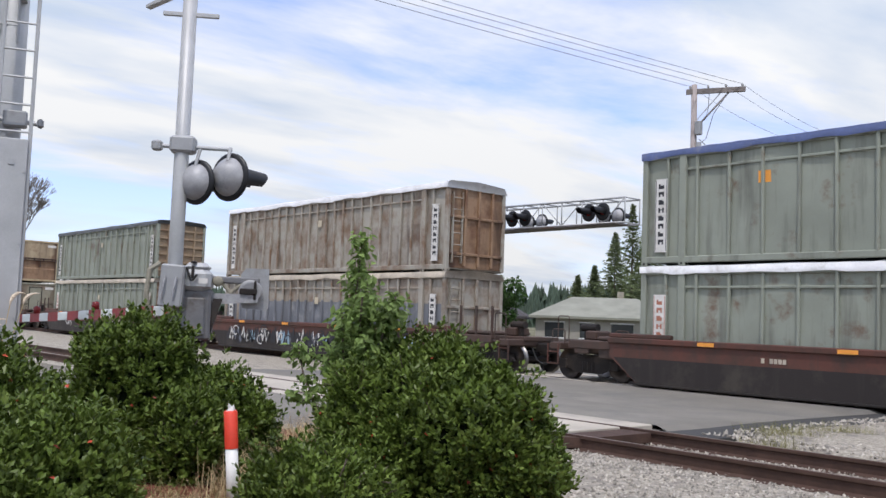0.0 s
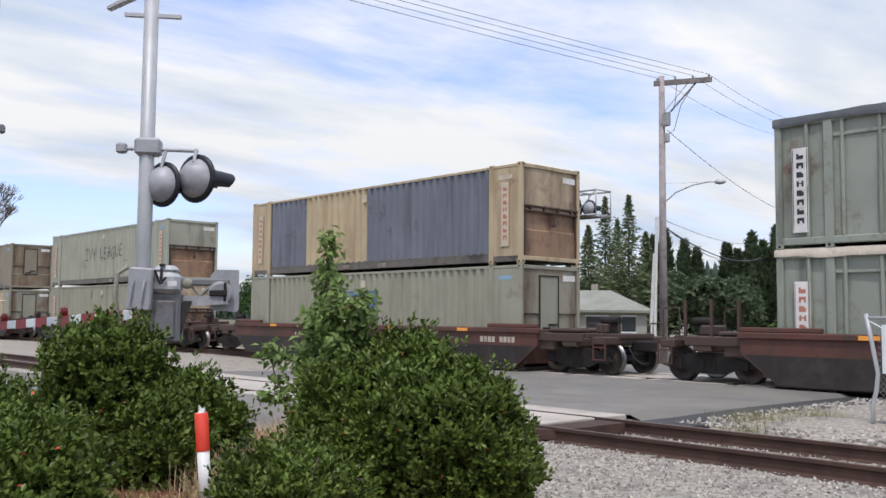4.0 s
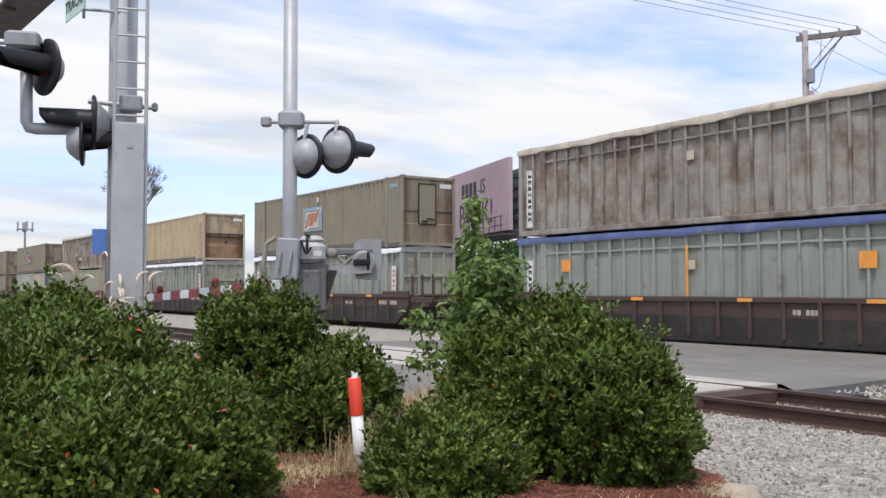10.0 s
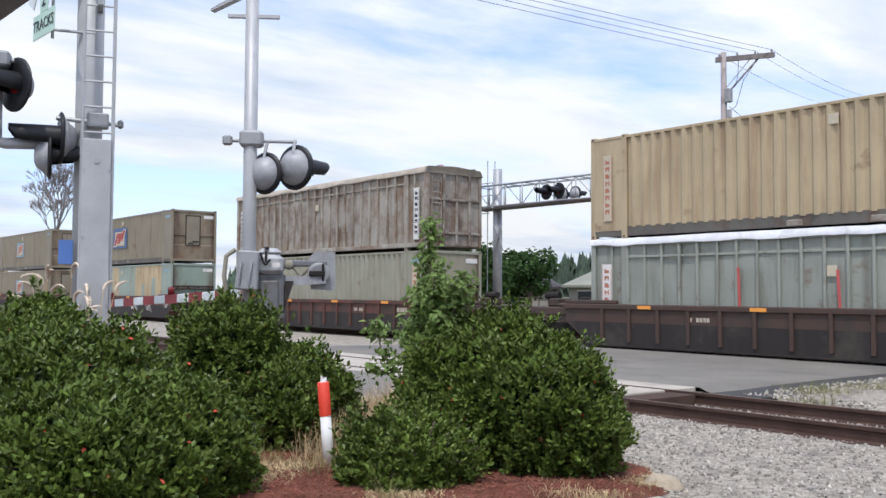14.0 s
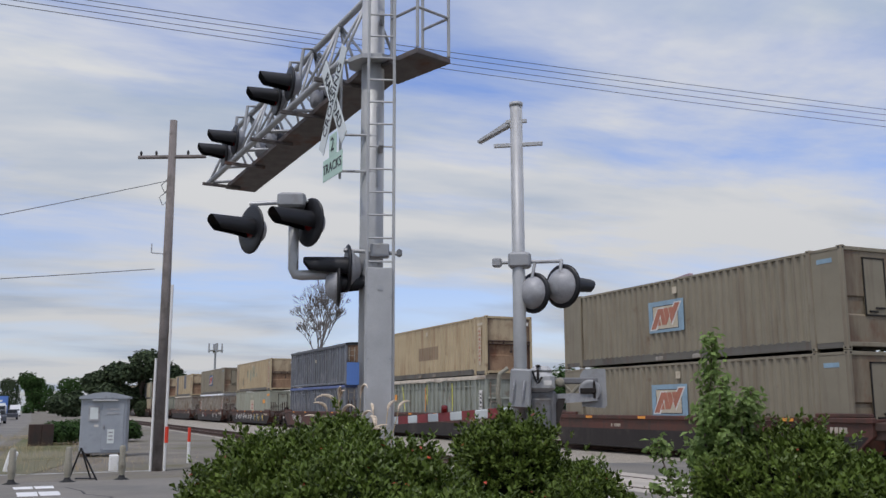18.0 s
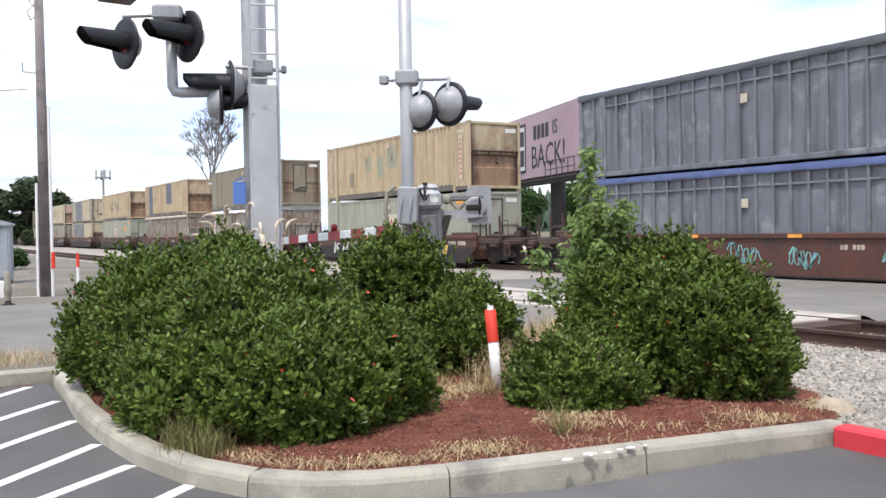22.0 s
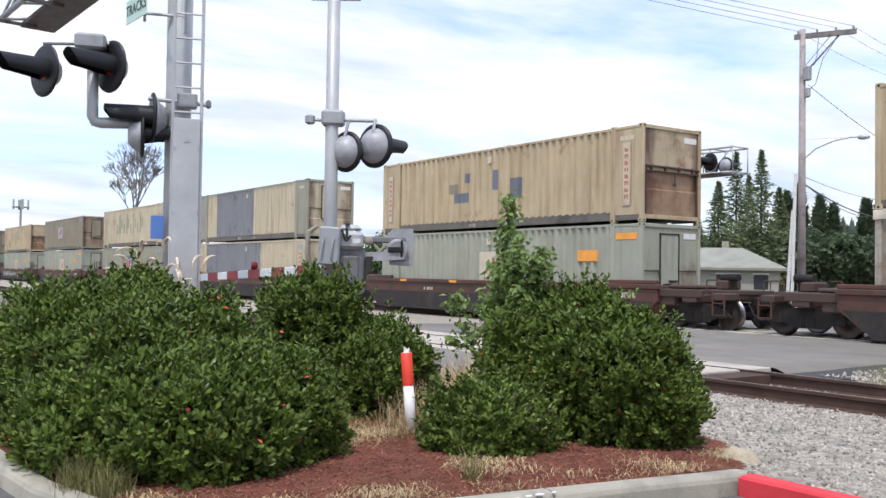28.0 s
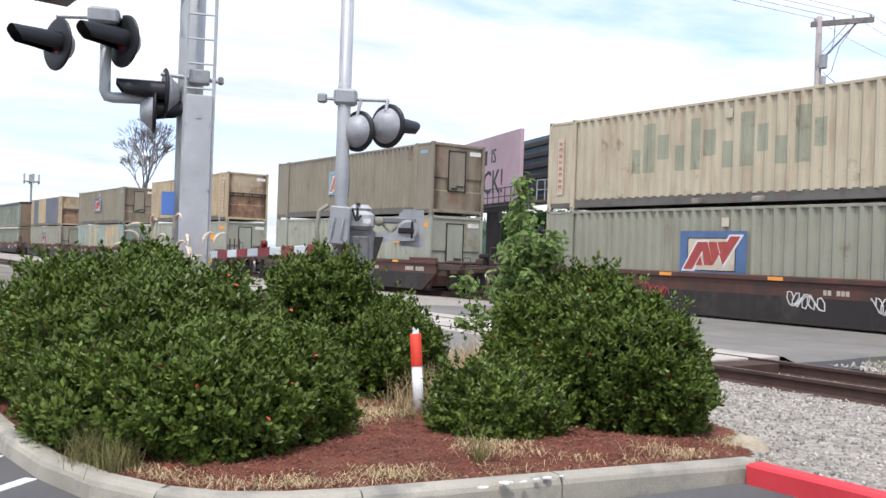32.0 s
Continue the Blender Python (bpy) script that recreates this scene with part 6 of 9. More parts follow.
def at_arm(f, o, z):
    """A point of the arm: share of its length, offset across it, height over its deck."""
    q = AX * f + ac * o
    return (q.x, q.y, ZB + DROP * (1 - f) + z)


truss = part("truss_arm", Shape().tube(at_arm(0.016, 0.0, 1.0), at_arm(1, 0.0, 1.0), 0.05, None, 10), "galv", tower, "welded tube truss arm", True)
for o, z in ((0.42, -0.05), (-0.42, 0.1)):
    bar("chord", truss, at_arm(0.016, o, z), at_arm(1, o, z), 0.05)
nseg = 6
for i in range(nseg + 1):
    f0, f1, f2 = 0.02 + 0.97 * i / nseg, 0.02 + 0.97 * (i + 0.5) / nseg, 0.02 + 0.97 * (i + 1) / nseg
    bar("cross_tube", truss, at_arm(f0, -0.42, 0.1), at_arm(f0, 0.42, -0.05), 0.03)
    for o, z in ((-0.42, 0.1), (0.42, -0.05)):
        bar("strut", truss, at_arm(f0, o, z), at_arm(f0, 0, 1.0), 0.024)
        if i < nseg:
            bar("brace", truss, at_arm(f0, 0, 1.0), at_arm(f1, o, z), 0.02)
            bar("brace", truss, at_arm(f2, 0, 1.0), at_arm(f1, o, z), 0.02)
wk = Shape()
a, b = AX * 0.02 + ac * -0.5, AX * 1.0 + ac * -0.5
c_, d_ = AX * 1.0 + ac * 0.08, AX * 0.02 + ac * 0.08
ZR = ZB + DROP
wk.add([(*a.xy, ZR - 0.12), (*b.xy, ZB - 0.12), (*c_.xy, ZB - 0.12), (*d_.xy, ZR - 0.12), (*a.xy, ZR - 0.05), (*b.xy, ZB - 0.05), (*c_.xy, ZB - 0.05), (*d_.xy, ZR - 0.05)],
       [(0, 1, 2, 3), (7, 6, 5, 4), (0, 4, 5, 1), (1, 5, 6, 2), (2, 6, 7, 3), (3, 7, 4, 0)])
part("walkway", wk, "grating", tower, "dark steel grating walkway")
for i in range(5):
    q = AX * (0.1 + 0.215 * i)
    part("walkway_beam", cached("wbeam", lambda: Shape().box(-0.03, 0.03, -0.12, 0.6, -0.17, -0.12).mesh("walkway_beam", "grating")), None, tower, at=pose(q.x, q.y, ZB + DROP * (0.9 - 0.215 * i), 0, 0, math.degrees(math.atan2(an.y, an.x))))
PLAT = pose(0, 0, 0, 0, 0, math.degrees(math.atan2(-an.y, -an.x)) + 12)
part("platform", Shape().box(-0.2, 0.9, 0.02, 0.62, ZB + 0.3, ZB + 0.38, 0, 0.01), "grating", tower, "maintenance platform behind the pole", at=PLAT)
rail_s = Shape()
for x, y in ((0.88, 0.04), (0.88, 0.6), (0.35, 0.6), (0.35, 0.04)):
    rail_s.tube((x, y, ZB + 0.4), (x, y, ZB + 1.5), 0.022, None, 8)
for zr in (ZB + 0.95, ZB + 1.5):
    rail_s.bent([(0.35, 0.04, zr), (0.88, 0.04, zr), (0.88, 0.6, zr), (0.35, 0.6, zr)], 0.02)
part("railing", rail_s, "galv", tower, at=PLAT)
part("collar", Shape().tube((0, 0, ZB + 0.36), (0, 0, ZB + 0.42), 0.36, None, 8), "galv", tower, "eight-sided collar plate")
FRONT, BACK = (0, -1, 0), (0, 1, 0)
for f_, z in ((0.33, 6.54), (0.42, 6.46), (0.755, 6.3), (0.85, 6.2)):
    q = AX * f_
    part("head_bracket", Shape().sweep([(q.x, q.y, ZB + 1.0 + DROP * (1 - f_)), (q.x, q.y - 0.2, ZB + 0.98 + DROP * (1 - f_)), (q.x, q.y - 0.26, z + 0.1), (q.x, q.y - 0.24, z)], 0.028, 8), "galv", tower)
    flasher_head(tower, (q.x, q.y - 0.38, z), FRONT, r=0.27, hood=0.5)
    part("head_bracket", Shape().sweep([(q.x, q.y + 0.04, ZB + 0.95 + DROP * (1 - f_)), (q.x, q.y + 0.2, ZB + 0.8 + DROP * (1 - f_)), (q.x, q.y + 0.14, ZB + 0.45 + DROP * (1 - f_))], 0.028, 8), "galv", tower)
    flasher_head(tower, (q.x, q.y + 0.3, ZB + 0.42 + DROP * (1 - f_)), BACK, r=0.27, hood=0.45)
# elbow bracket with the roadside heads
part("elbow", Shape().sweep([(-0.02, -0.1, 3.34), (-0.14, -0.91, 3.29), (-0.155, -0.98, 3.3), (-0.16, -1.01, 3.36), (-0.13, -1.03, 4.2)], 0.068, 14), "galv_light", tower, "", True)
part("junction_box", Shape().box(-0.18, 0.18, -0.13, 0.13, 4.15, 4.34, 0, 0.03), "grey_box", tower, at=pose(-0.08, -1.07, 0, 0, 0, 70))
part("cross_bar", Shape().tube((-0.3, -1.57, 4.21), (0.05, -0.77, 4.25), 0.028, None, 10), "galv", tower)
HA = (0.29, -0.957, 0)
flasher_head(tower, (-0.24, -1.53, 3.86), HA, True, 0.315, hood=0.6)
flasher_head(tower, (0.03, -0.83, 3.96), HA, True, 0.32, hood=0.6)
part("drop_pipe", Shape().tube((-0.29, -1.5, 4.24), (-0.28, -1.46, 3.95), 0.024, None, 8), "galv", tower)
part("drop_pipe", Shape().tube((0.0, -0.78, 4.27), (0.0, -0.76, 4.05), 0.024, None, 8), "galv", tower)
part("junction_box", Shape().box(0.14, 0.3, -0.02, 0.23, 3.52, 3.7, 0, 0.015), "grey_box", tower, at=TF)
part("cross_bar", Shape().tube((0.2, -0.36, 3.62), (0.2, 0.36, 3.58), 0.026, None, 10), "galv", tower, at=TF)
part("end_cap", Shape().box(0.15, 0.25, 0.33, 0.4, 3.54, 3.64, 0, 0.02), "grey_box", tower, at=TF)
flasher_head(tower, (0.04, -0.31, 3.39), (-0.2, -0.976, 0), True, 0.315, hood=0.6)
flasher_head(tower, (-0.045, -0.46, 3.17), (0.27, 0.96, 0), True, 0.28, hood=0.4)
# crossbuck and track count
SG = pose(-0.12, -0.5, 0.095, 0, 0, 3)
part("sign_frame", Shape().bent([(0.12, 0.05, 5.1), (0.3, 0.5, 5.1)], 0.02, 6).bent([(0.12, 0.05, 4.6), (0.3, 0.5, 4.6)], 0.02, 6).tube((0.3, 0.5, 4.4), (0.3, 0.5, 5.5), 0.02, None, 6).tube((0.1, 0.05, 4.5), (0.1, 0.05, 6.2), 0.02, None, 6), "galv", tower, at=SG)
for ang, word in ((56, "CROSSING"), (-56, "RAILROAD")):
    bl = part("crossbuck_blade", Shape().box(-0.75, 0.75, -0.012, 0.0, -0.115, 0.115, 0, 0.004), "sign_white", tower, "white crossbuck blade", at=SG @ pose(0.05, -0.03 - (0.014 if ang > 0 else 0), 5.58, 0, -ang, 0))
    lettering("lettering", word, 0.22, "black_mark", bl, pose(0, -0.016, 0) @ FACE, depth=0.002)
cnt = part("count_sign", Shape().box(-0.13, 0.13, -0.012, 0, 4.82, 5.12, 0, 0.004).box(-0.36, 0.36, -0.012, 0, 4.52, 4.82, 0, 0.004), "sign_green", tower, "pale green track count sign", at=SG @ pose(0.05, -0.03, 0))
lettering("lettering", "2", 0.27, "black_mark", cnt, pose(0, -0.016, 4.97) @ FACE, depth=0.002)
lettering("lettering", "TRACKS", 0.19, "black_mark", cnt, pose(0, -0.016, 4.67) @ FACE, depth=0.002)

MST = (-10.52, 5.56)
mast = thing("gate_mast", "grey crossing gate mast with flashing heads and lowered gate", "crossing gate", pose(MST[0], MST[1], 0.1))
part("pole", Shape().tube((0, 0, 0), (0, 0, 5.55), 0.085, 0.082, 18), "galv_light", mast, "", True)
part("cap", Shape().lathe([(0, 0.0), (0, 0.09), (-0.05, 0.09), (-0.05, 0.08)], (0, 0, 5.58), (0, 0, 6), 18), "galv_light", mast, "", True)
part("foundation", Shape().box(-0.3, 0.3, -0.3, 0.3, -0.2, 0.1, 0, 0.03), "concrete", mast)
part("bell_arm", Shape().add([(-0.55, -0.25, 5.13), (-0.5, -0.33, 5.13), (-0.06, -0.02, 5.32), (-0.08, 0.06, 5.32), (-0.55, -0.25, 5.16), (-0.5, -0.33, 5.16), (-0.06, -0.02, 5.4), (-0.08, 0.06, 5.4)], [(0, 1, 2, 3), (7, 6, 5, 4), (0, 4, 5, 1), (1, 5, 6, 2), (2, 6, 7, 3), (3, 7, 4, 0)]), "galv_light", mast)
part("top_bracket", Shape().box(-0.3, 0.34, -0.025, 0.025, 4.98, 5.03, 0, 0.005), "galv_light", mast, at=pose(0, 0, 0, 0, 0, 55))
part("top_bracket", Shape().box(-0.14, 0.14, -0.02, 0.02, 5.3, 5.35, 0, 0.005), "galv_light", mast, at=pose(0, 0, 0, 0, 0, 55))
part("junction_box", Shape().box(-0.13, 0.16, -0.11, 0.11, 3.36, 3.56, 0, 0.03), "grey_box", mast, at=pose(0, 0, 0, 0, 0, 57))
part("cross_bar", Shape().tube((-0.3, 0, 3.44), (0.57, 0, 3.44), 0.026, None, 10), "galv_light", mast, at=pose(0, 0, 0, 0, 0, 57))
part("end_cap", Shape().box(-0.34, -0.22, -0.05, 0.05, 3.38, 3.5, 0, 0.02), "grey_box", mast, at=pose(0, 0, 0, 0, 0, 57))
flasher_head(mast, (0.085, 0.15, 3.04), (-0.33, 0.94, 0), True, 0.265)
flasher_head(mast, (0.285, 0.46, 3.12), (-0.33, 0.94, 0), True, 0.285)
part("drop_pipe", Shape().tube((0.12, 0.17, 3.42), (0.135, 0.11, 3.2), 0.022, None, 8), "galv", mast)
part("drop_pipe", Shape().tube((0.3, 0.46, 3.46), (0.33, 0.42, 3.3), 0.022, None, 8), "galv", mast)
# gate mechanism
GM = pose(0, 0, 0.5, 0, 0, 57)
mech = part("gate_mechanism", Shape().box(0.07, 0.44, -0.16, 0.2, 0.72, 1.3, 0, 0.03).box(0.12, 0.38, -0.2, -0.15, 0.78, 1.2, 0, 0.015), "machine_grey", mast, "dark grey steel gate drive frame", at=GM)
part("cover", Shape().box(0.09, 0.43, -0.22, 0.2, 1.28, 1.52, 0, 0.05).box(0.12, 0.4, -0.17, 0.15, 1.5, 1.6, 0, 0.05), "galv_light", mech, "light grey rounded motor cover")
part("latch", Shape().box(0.215, 0.245, -0.235, -0.2, 1.42, 1.56, 0, 0.008).box(0.2, 0.26, -0.2, -0.12, 1.59, 1.615, 0, 0.008), "wagon_black", mech, "dark latch strap")
part("name_plate", Shape().box(0.3, 0.4, -0.226, -0.219, 1.36, 1.42), "white_mark", mech)
box2 = part("side_box", Shape().box(-0.18, 0.08, -0.34, -0.09, 1.08, 1.56, 0, 0.02), "grey_box", mast, "grey steel equipment box", at=GM @ pose(0, 0, 0, 0, 3, 0))
for x in (-0.12, 0.0):
    part("handle", Shape().sweep([(x, -0.36, 1.42), (x - 0.01, -0.38, 1.3), (x - 0.02, -0.36, 1.16)], 0.012, 6), "dome", box2)
part("linkage", Shape().sweep([(-0.16, -0.05, 1.58), (-0.26, -0.1, 1.5), (-0.28, -0.12, 1.25), (-0.22, -0.12, 0.9)], 0.028, 8), "bollard_c", mast, "tan coloured gate linkage", at=GM)
cw = part("counterweight", Shape().box(0.4, 0.96, 0.02, 0.1, 1.38, 1.46, 0, 0.015), "machine_grey", mast, "counterweight arms of the gate", at=GM)
part("counterweight_arm", Shape().add([(x, y, z) for y in (0.0, 0.09) for x, z in ((0.4, 1.02), (0.5, 1.14), (0.95, 1.17), (0.95, 1.27), (0.46, 1.26), (0.38, 1.2))], [tuple(range(5, -1, -1)), tuple(range(6, 12))] + [(i, (i + 1) % 6, 6 + (i + 1) % 6, 6 + i) for i in range(6)]), "dome", cw)
part("brace", Shape().tube((0.56, 0.05, 1.2), (0.8, 0.05, 1.42), 0.025, None, 8).tube((0.5, 0.05, 1.42), (0.7, 0.05, 1.2), 0.022, None, 8), "bollard_c", cw)
part("strap", Shape().add([(x, y, z) for y in (-0.1, -0.04) for x, z in ((0.46, 1.2), (0.56, 1.2), (0.5, 1.0), (0.42, 0.72), (0.34, 0.7), (0.4, 1.0))], [tuple(range(5, -1, -1)), tuple(range(6, 12))] + [(i, (i + 1) % 6, 6 + (i + 1) % 6, 6 + i) for i in range(6)]), "wagon_black", cw, "black steel strap")
part("end_plate", Shape().add([(x, y, z) for y in (0.1, 0.17) for x, z in ((0.76, 1.1), (1.04, 1.08), (1.07, 1.12), (1.06, 1.57), (0.8, 1.57), (0.74, 1.5))], [tuple(range(5, -1, -1)), tuple(range(6, 12))] + [(i, (i + 1) % 6, 6 + (i + 1) % 6, 6 + i) for i in range(6)]), "grey_box", cw, "flat grey counterweight plate")
part("disc", Shape().lathe([(0.0, 0.0), (0.0, 0.09), (-0.02, 0.13), (0.03, 0.14), (0.06, 0.12)], (0.86, 0.02, 1.3), (0.86, 1, 1.3), 18), "dome", cw, "dark round weight disc", True)
part("weight", Shape().box(0.74, 0.94, -0.03, 0.0, 1.26, 1.33, 0, 0.01).box(0.9, 0.93, -0.02, 0.02, 1.2, 1.42, 0, 0.01), "truck_steel", cw)
part("hub", Shape().lathe([(0.0, 0.0), (0.0, 0.045), (0.02, 0.06), (0.08, 0.06), (0.1, 0.045)], (0.49, -0.04, 1.4), (0.49, 1, 1.4), 16), "bollard_c", cw, "tan hub disc", True)
arm = part("gate_arm", Shape().box(-7.4, -0.1, -0.06, -0.03, 1.38, 1.5, 0, 0.01), "sign_white", mast, "white gate arm with red stripes", at=pose(0, 0, 0.1, 0, -2.2, 0))
for i in range(9):
    part("stripe", cached("gstripe", lambda: Shape().box(0, 0.42, -0.064, -0.026, 1.376, 1.504).mesh("stripe", "gate_red")), None, arm, at=pose(-0.75 - i * 0.82, 0, 0))
for x in (-2.2, -4.6, -7.2):
    part("gate_lamp", cached("glamp", lambda: Shape().lathe([(0, 0.0), (0, 0.05), (0.1, 0.05), (0.12, 0.0)], (0, -0.045, 1.5), (0, -0.045, 2), 12).mesh("gate_lamp", "lens_red", True)), None, arm, "small red arm lamp", at=pose(x, 0, 0))
pts = [(0.13 + 0.16 * i / 10, -0.25, 1.5 + 0.05 * math.sin(i * 0.8) - 0.1 * (i / 10)) for i in range(11)]
part("cable", Shape().sweep(pts, 0.014, 6), "rubber", mast, at=GM)


# ---- planting ----
def leaf_cloud(n, sampler, size, slots=1, accent=0.0, accent_slot=1, rnd=None, droop=0.3):
    """n folded leaves, each two triangles on four points."""
    s = Shape()
    v = np.empty((n, 4, 3))
    for i in range(n):
        p, nr = sampler()
        nr = (nr + Vector((rnd.gauss(0, 0.5), rnd.gauss(0, 0.5), rnd.gauss(0.55, 0.45)))).normalized()
        t = nr.orthogonal().normalized()
        t.rotate(Matrix.Rotation(rnd.uniform(0, 6.283), 3, nr))
        b = nr.cross(t)
        L = size * rnd.uniform(0.65, 1.3)
        w = L * 0.3
        a0 = p
        v[i, 0] = a0
        v[i, 1] = a0 + t * L * 0.5 + b * w + nr * L * 0.09
        v[i, 2] = a0 + t * L - nr * L * droop * 0.3
        v[i, 3] = a0 + t * L * 0.5 - b * w + nr * L * 0.09
    s.v = [tuple(q) for q in v.reshape(-1, 3)]
    for i in range(n):
        k = 4 * i
        s.f += [(k, k + 1, k + 2), (k, k + 2, k + 3)]
        m_ = accent_slot if rnd.random() < accent else 0
        s.m += [m_, m_]
    return s


def lump_sampler(lumps, rnd, rough=0.16, seed=0.0):
    """Points near the outer skin of a union of ellipsoids, with the way outwards."""
    weights = [a * b + b * c + a * c for _, (a, b, c) in lumps]

    def draw():
        while True:
            (cx, cy, cz), (a, b, c) = rnd.choices(lumps, weights)[0]
            d = Vector((rnd.gauss(0, 1), rnd.gauss(0, 1), rnd.gauss(0, 1))).normalized()
            bump = 1 + rough * noise.noise((d.x * 2.2 + seed + cx, d.y * 2.2 + cy, d.z * 2.2 + cz)) + rough * 0.7 * noise.noise((d.x * 6 + cx, d.y * 6 + cy, d.z * 6 + seed))
            k = bump * (1 - 0.14 * abs(rnd.gauss(0, 1)))
            p = Vector((cx + d.x * a * k, cy + d.y * b * k, cz + d.z * c * k))
            if p.z < 0.16:
                continue
            if any(((p.x - ex) / (ea * 0.72)) ** 2 + ((p.y - ey) / (eb * 0.72)) ** 2 + ((p.z - ez) / (ec * 0.72)) ** 2 < 1 for (ex, ey, ez), (ea, eb, ec) in lumps):
                continue
            return p, Vector((d.x / a, d.y / b, d.z / c)).normalized()
    return draw


def core_mesh(lumps, k=0.84):
    s = Shape()
    for (cx, cy, cz), (a, b, c) in lumps:
        n, m_ = 16, 9
        v = []
        for j in range(m_ + 1):
            th = math.pi * j / m_
            for i in range(n):
                ph = 2 * math.pi * i / n
                d = Vector((math.sin(th) * math.cos(ph), math.sin(th) * math.sin(ph), math.cos(th)))
                q = k * (1 + 0.12 * noise.noise(d * 2.5 + Vector((cx, cy, cz))))
                v.append((cx + d.x * a * q, cy + d.y * b * q, max(0.12, cz + d.z * c * q)))
        s.add(v, [(j * n + i, j * n + (i + 1) % n, (j + 1) * n + (i + 1) % n, (j + 1) * n + i) for j in range(m_) for i in range(n)])
    return s


def rosettes(n, draw, size, rnd, spread=1.0):
    """n tufts of five to eight spoon-shaped leaves, opening upwards and outwards."""
    v, f = [], []
    for _ in range(n):
        p, nr = draw()
        ax = (nr * 0.8 + Vector((rnd.gauss(0, 0.3), rnd.gauss(0, 0.3), rnd.uniform(0.3, 1.1)))).normalized()
        u = ax.orthogonal().normalized()
        w = ax.cross(u)
        k0, m_ = rnd.uniform(0, 6.28), rnd.randint(5, 8)
        big = size * rnd.uniform(0.75, 1.2)
        for j in range(m_):
            a = k0 + j * 2.4 + rnd.uniform(-0.2, 0.2)
            out = u * math.cos(a) + w * math.sin(a)
            tilt = rnd.uniform(0.35, 1.15) * spread
            d = (ax * math.cos(tilt) + out * math.sin(tilt))
            sd = ax.cross(out)
            L = big * rnd.uniform(0.7, 1.15)
            q = p - ax * 0.012 * j
            up = d.cross(sd) * -1
            i0 = len(v)
            v += [q, q + d * L * 0.64 + sd * L * 0.29 + up * L * 0.06, q + d * L - up * L * 0.05, q + d * L * 0.64 - sd * L * 0.29 + up * L * 0.06]
            f += [(i0, i0 + 1, i0 + 2), (i0, i0 + 2, i0 + 3)]
    s = Shape()
    s.v, s.f, s.m = [tuple(q) for q in v], f, [0] * len(f)
    return s


def bush(label, lumps, n, seed, size=0.06, light=0.18):
    rnd = random.Random(seed)
    main = list(lumps)
    for (cx, cy, cz), (a, b, c) in main:
        for _ in range(6):
            d = Vector((rnd.gauss(0, 1), rnd.gauss(0, 1), rnd.gauss(0.5, 0.7))).normalized()
            k = rnd.uniform(0.2, 0.36) * min(a, b, c)
            q = (cx + d.x * a * 0.86, cy + d.y * b * 0.86, cz + d.z * c * 0.86)
            if q[2] > 0.25:
                lumps = lumps + [(q, (k, k, k * 0.85))]
    ob = thing("bush", label, "bush", group="bushes in the planting bed")
    # solid lumps, coloured as the shade seen through gaps in the foliage
    part("inner_growth", core_mesh(main, 0.7), "bush_core", ob, "solid core painted near-black as the shade among the leaves", True)
    skin = lump_sampler(lumps, rnd, 0.26, seed)

    def draw():
        while True:
            p, nr = skin()
            if noise.noise(p * 3.2 + Vector((seed, 0, 0))) < -0.22 and rnd.random() < 0.3:
                continue
            if rnd.random() < 0.11:
                p = p + nr * rnd.uniform(0.02, 0.13) + Vector((0, 0, rnd.uniform(0, 0.07)))
            return p, nr
    tagged(part("foliage", rosettes(n, draw, size, rnd), "leaf", ob), kind="stuff")
    tagged(part("new_growth", rosettes(int(n * light), draw, size * 0.9, rnd, 0.8), "leaf_light", ob, "paler young leaves"), kind="stuff")
    tagged(part("red_foliage", leaf_cloud(int(n * 0.02), draw, size * 0.7, rnd=rnd), "leaf_red", ob, "a few reddened leaves"), kind="stuff")
    # twigs that stick out
    tw = Shape()
    for _ in range(160):
        p, nr = skin()
        q = p - nr * 0.3
        tw.tube(q, p + nr * 0.04 + Vector((0, 0, 0.03)), 0.006, 0.003, 4, caps=False)
    tagged(part("twig_growth", tw, "bark", ob), kind="stuff")
    return ob


bush("broad dark green leathery-leaved bush spilling over the kerb",
     [((-8.35, 2.2, 0.72), (0.95, 0.8, 0.68)), ((-7.5, 2.5, 0.74), (0.85, 0.8, 0.64)), ((-6.75, 2.35, 0.5), (0.8, 0.72, 0.52)), ((-6.35, 2.5, 0.42), (0.55, 0.6, 0.4)), ((-6.6, 3.0, 0.5), (0.6, 0.55, 0.48)), ((-7.3, 1.75, 0.42), (0.7, 0.42, 0.42)),
      ((-8.9, 2.6, 0.95), (0.75, 0.58, 0.6)), ((-8.9, 1.95, 0.55), (0.65, 0.55, 0.5)), ((-9.35, 1.7, 0.62), (0.6, 0.5, 0.5)), ((-8.7, 2.0, 0.95), (0.7, 0.6, 0.5))], 21000, 11)
bush("rounded dark green bush behind the marker post",
     [((-8.85, 4.5, 0.83), (0.64, 0.62, 0.74)), ((-8.45, 5.05, 0.64), (0.58, 0.52, 0.46)), ((-8.0, 4.65, 0.48), (0.46, 0.45, 0.45)), ((-8.3, 5.3, 0.4), (0.38, 0.34, 0.38))], 7400, 12)
bush("large dark green bush beside the gravel",
     [((-6.45, 5.9, 0.75), (0.85, 0.8, 0.72)), ((-6.0, 5.95, 0.65), (0.78, 0.75, 0.66)), ((-5.75, 6.1, 0.48), (0.6, 0.55, 0.46)), ((-6.3, 5.5, 0.58), (0.55, 0.45, 0.48))], 9200, 13)
